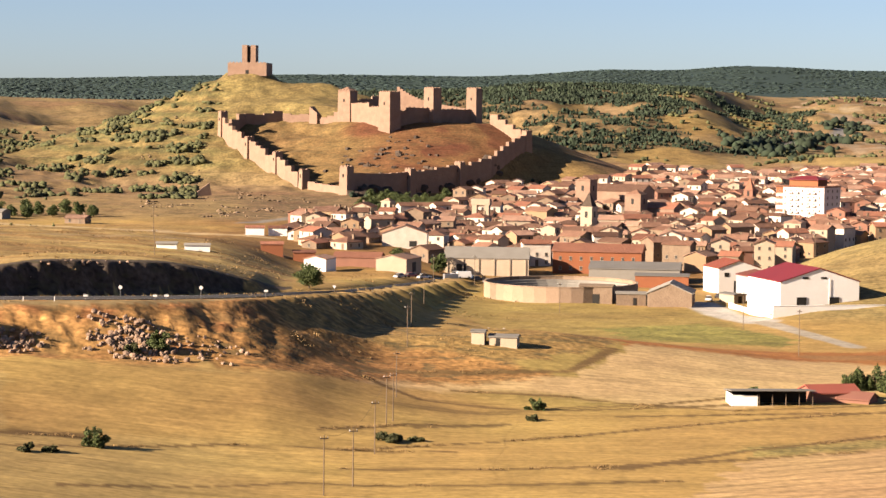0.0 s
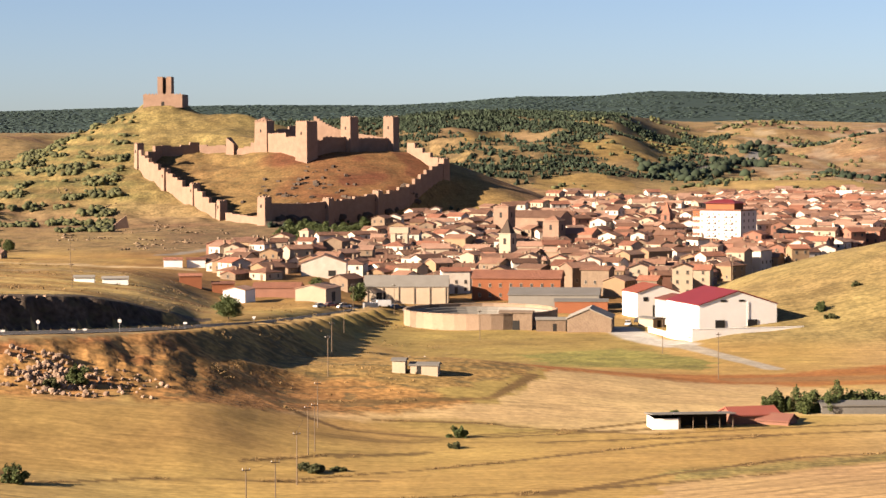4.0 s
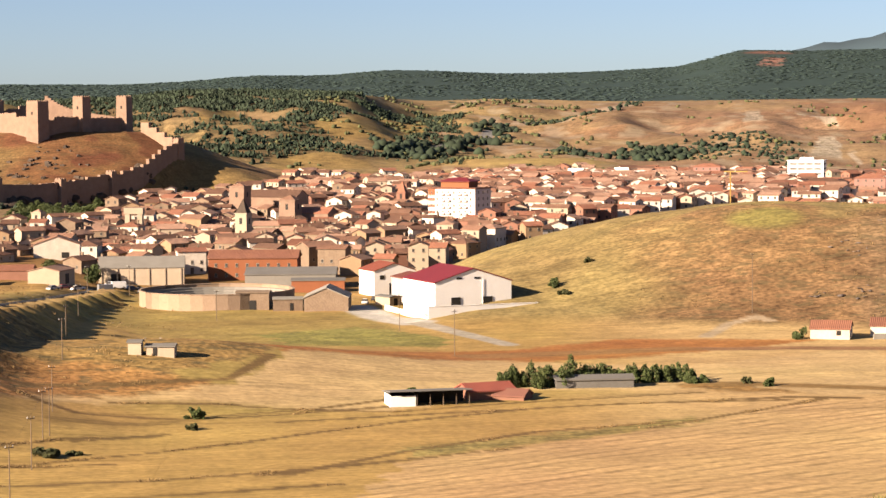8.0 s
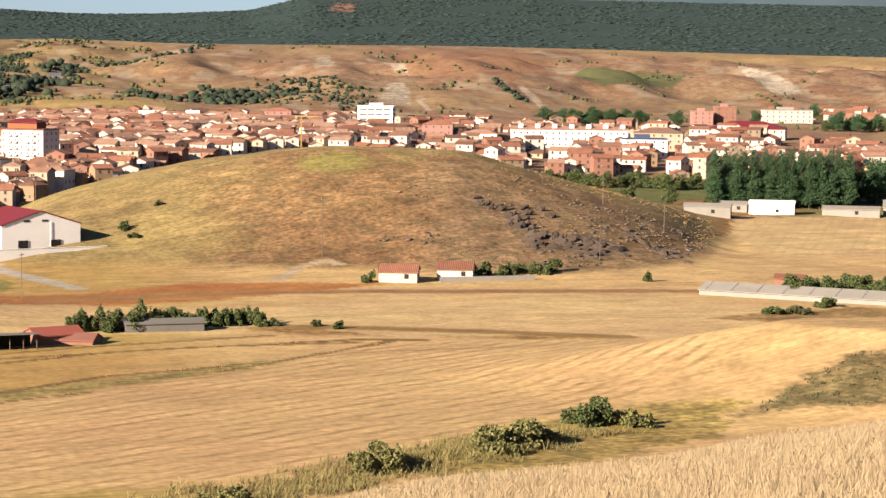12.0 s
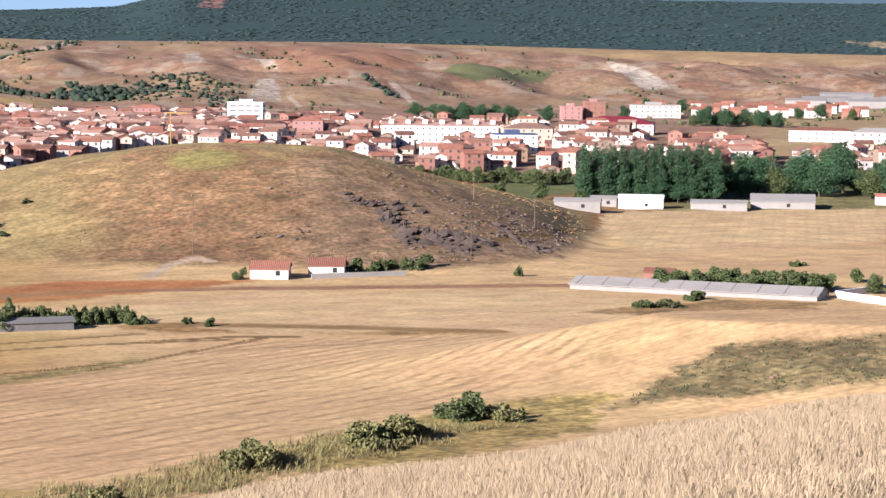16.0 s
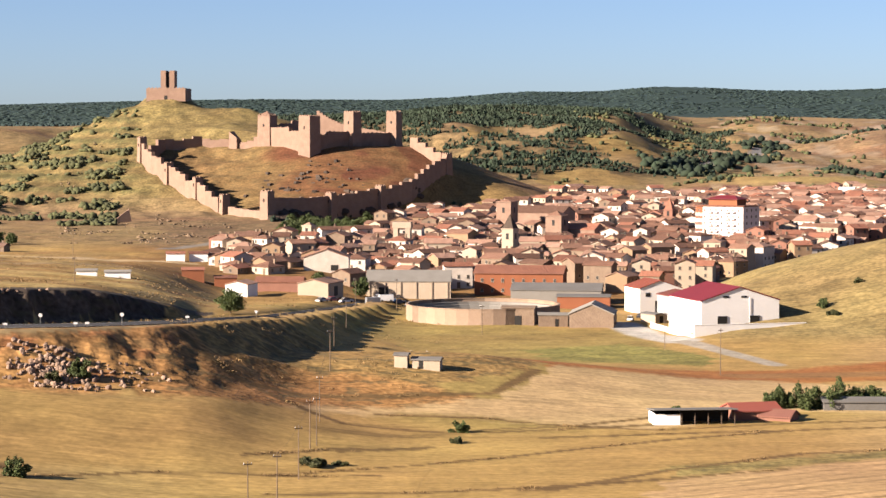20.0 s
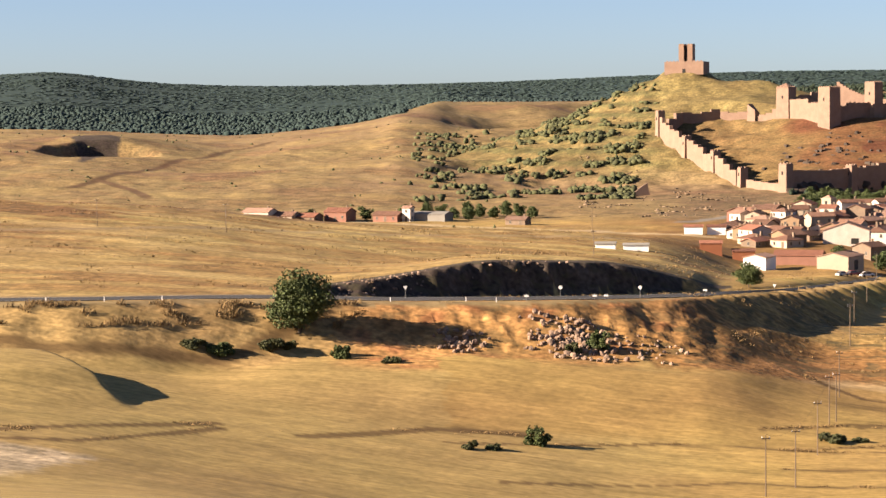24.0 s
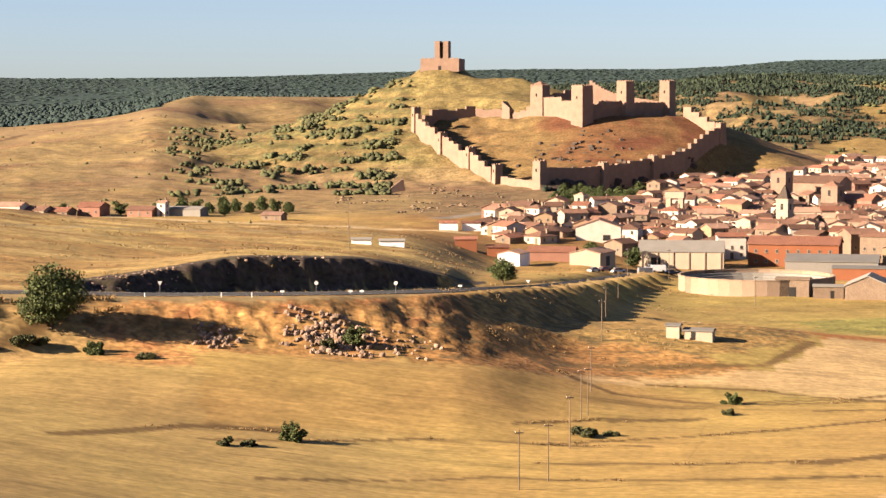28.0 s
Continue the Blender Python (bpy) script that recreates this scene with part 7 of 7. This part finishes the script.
x, y, z, r = scatter(5000, 23, 44, 285, 405, 82, lambda a, d, x, y, z, r: inside(x, y, KNOLL))
tufts("knoll_tufts", x, y, z, r.uniform(0.2, 0.5, len(x)), r.uniform(0.04, 0.1, len(x)), M_SCRUB, "low grey-green thyme tufts on the rocky knoll", 6, 83, 0.5, 0.35)
x, y, z, r = scatter(130, 23, 44, 285, 405, 84, lambda a, d, x, y, z, r: inside(x, y, KNOLL))
clumps("knoll_stones", x, y, z, r.uniform(0.15, 0.5, len(x)), r.uniform(0.1, 0.3, len(x)), M_RUBBLE, "pale stones on the rocky knoll", "stones", 85)

# weeds along ditches and field margins
wx, wy = [], []
rw_ = np.random.RandomState(91)
for pts, wid, c in LANES:
    if c is not DITCH:
        continue
    for (x0, y0), (x1, y1) in zip(pts[:-1], pts[1:]):
        n_ = int(math.hypot(x1 - x0, y1 - y0) * 7)
        k = rw_.rand(n_)
        wx.append(x0 + (x1 - x0) * k + rw_.normal(0, wid * 0.8, n_))
        wy.append(y0 + (y1 - y0) * k + rw_.normal(0, wid * 0.5, n_))
x, y = np.concatenate(wx), np.concatenate(wy)
keep = ripple(x, y, 26, 92) + 0.5 * ripple(x, y, 7, 97) > 0.45
x, y = x[keep], y[keep]
tufts("margin_weeds", x, y, ground(x, y), rw_.uniform(0.1, 0.34, len(x)), rw_.uniform(0.02, 0.06, len(x)), M_WEED, "dry brown weeds along ditches and field margins", 5, 93, 0.4, 0.25)
# dark scrub at the foot of the castle's front wall
x, y, z, r = scatter(900, -2.6, 2.6, 1120, 1250, 94, lambda a, d, x, y, z, r: ~inside(x, y, WARD) & (d < 1150 + (a + 2.5) * 24) & (d > 1118 + (a + 2.5) * 24) & (r.rand(len(a)) < 0.5))
clumps("wall_scrub", x, y, z, r.uniform(0.8, 2.2, len(x)), r.uniform(0.8, 2.0, len(x)), M_PINE, "dark scrub at the foot of the castle wall", "scrub", 95)
# lattice pylon beyond the suburb
py = thing("pylon", pose(*at(37.9, 1240), gz(*at(37.9, 1240))), "tall grey lattice power pylon", "pylon")
for sx in (-1, 1):
    for sy in (-1, 1):
        part("leg", soup("leg", [(sx * 2.2 - 0.12, sy * 2.2 - 0.12, 0), (sx * 2.2 + 0.12, sy * 2.2 - 0.12, 0), (sx * 2.2 + 0.12, sy * 2.2 + 0.12, 0), (sx * 2.2 - 0.12, sy * 2.2 + 0.12, 0), (sx * 0.3 - 0.08, sy * 0.3 - 0.08, 24), (sx * 0.3 + 0.08, sy * 0.3 - 0.08, 24), (sx * 0.3 + 0.08, sy * 0.3 + 0.08, 24), (sx * 0.3 - 0.08, sy * 0.3 + 0.08, 24)], BOX_F, [M_METAL]), py)
for zz, w_ in ((17, 4.5), (20, 3.6), (23, 2.6)):
    part("crossarm", boxes("crossarm", [(-w_, w_, -0.15, 0.15, zz, zz + 0.3)], [M_METAL]), py)
for zz in (4, 9, 14):
    w_ = 2.2 - 1.9 * zz / 24
    part("brace", boxes("brace", [(-w_, w_, -w_ - 0.08, -w_ + 0.08, zz, zz + 0.2), (-w_, w_, w_ - 0.08, w_ + 0.08, zz, zz + 0.2)], [M_METAL]), py)

# rough dry grass and brush round the bushes above the near field
x, y, z, r = scatter(20000, 12, 30, 215, 300, 101, lambda a, d, x, y, z, r: (np.abs((y - 254) - (x - 86) * 0.62 + 4 * ripple(x, y, 14, 102)) < 9 * r.rand(len(a)) + 2))
tufts("brush_grass", x, y, z, r.uniform(0.4, 1.3, len(x)), r.uniform(0.02, 0.05, len(x)), mat("brush", (0.156, 0.1287, 0.0468), (0.1014, 0.0936, 0.0351), 0.9, 3, 0.4, 0.0, vary=0.3, island=True), "olive-brown brush and rough grass between the bushes", 5, 103, 0.35)
# broken rock on the castle's slopes
x, y, z, r = scatter(4500, -8, -0.8, 930, 1420, 104, lambda a, d, x, y, z, r: (ripple(x, y, 55, 105) + 0.6 * ripple(x, y, 16, 106) > np.where(d < 1150, 0.45, 0.85)) & ~inside(x, y, WARD) & (a < -4.0 + (1130 - d) * 0.012) & (a < -1.2))
clumps("slope_rocks", x, y, z, r.uniform(0.3, 1.0, len(x)) * (1 + 1.2 * (r.rand(len(x)) < 0.12)), r.uniform(0.15, 0.5, len(x)), mat("slope_rock", (0.156, 0.1131, 0.0702), (0.078, 0.0546, 0.0351), 0.95, 8, 1.0, 0.3, vary=0.45, island=True), "brown broken rock and ledges on the slope under the castle", "rocks", 107, 0.45)

# brown brush along the road's lower edge
x, y, z, r = scatter(16000, -28, -13.5, 340, 400, 111, lambda a, d, x, y, z, r: (np.abs(d - along(a, ROAD_AZ, ROAD_D) + 11) < 4.5) & (ripple(x, y, 17, 112) + 0.6 * ripple(x, y, 6, 113) > 0.15))
tufts("road_brush", x, y, z, r.uniform(0.3, 1, len(x)), r.uniform(0.04, 0.1, len(x)), M_WEED, "brown dry brush along the edge of the country road", 6, 114, 0.45, 0.35)

# hedges, bush patches and roadside trees on the slopes behind the town
rh = np.random.RandomState(121)
hx, hy, hs = [], [], []
for pts, n_, wide, big in (([(385, 1915), (420, 1968), (440, 1950), (490, 2028), (553, 2180)], 130, 6, 1.0), ([(674, 1699), (661, 1635), (651, 1579)], 60, 4, 0.9), ([(215, 1600), (244, 1632), (290, 1690), (330, 1800), (352, 1900)], 420, 16, 1.7),
                           ([(345, 1612), (368, 1606)], 26, 9, 1.3), ([(388, 1578), (418, 1612), (442, 1612)], 150, 16, 1.4), ([(448, 1572), (505, 1700)], 120, 26, 1.0), ([(470, 1505), (520, 1600), (515, 1750)], 150, 22, 0.8)):
    seg = rh.randint(0, len(pts) - 1, n_)
    k = rh.rand(n_)
    p0, p1 = np.array(pts)[seg], np.array(pts)[seg + 1]
    hx.append(p0[:, 0] + (p1[:, 0] - p0[:, 0]) * k + rh.normal(0, wide * 0.5, n_))
    hy.append(p0[:, 1] + (p1[:, 1] - p0[:, 1]) * k + rh.normal(0, wide, n_))
    hs.append(big * rh.uniform(1.0, 2.6, n_))
x, y, s_ = np.concatenate(hx), np.concatenate(hy), np.concatenate(hs)
off_road = near_line(x, y, LANES[1][0]) > 7
x, y, s_ = x[off_road], y[off_road], s_[off_road]
clumps("slope_hedges", x, y, ground(x, y), s_, s_ * rh.uniform(0.6, 1.0, len(x)), M_PINE, "dark hedges and bush patches on the slopes behind the town", "hedge", 122)
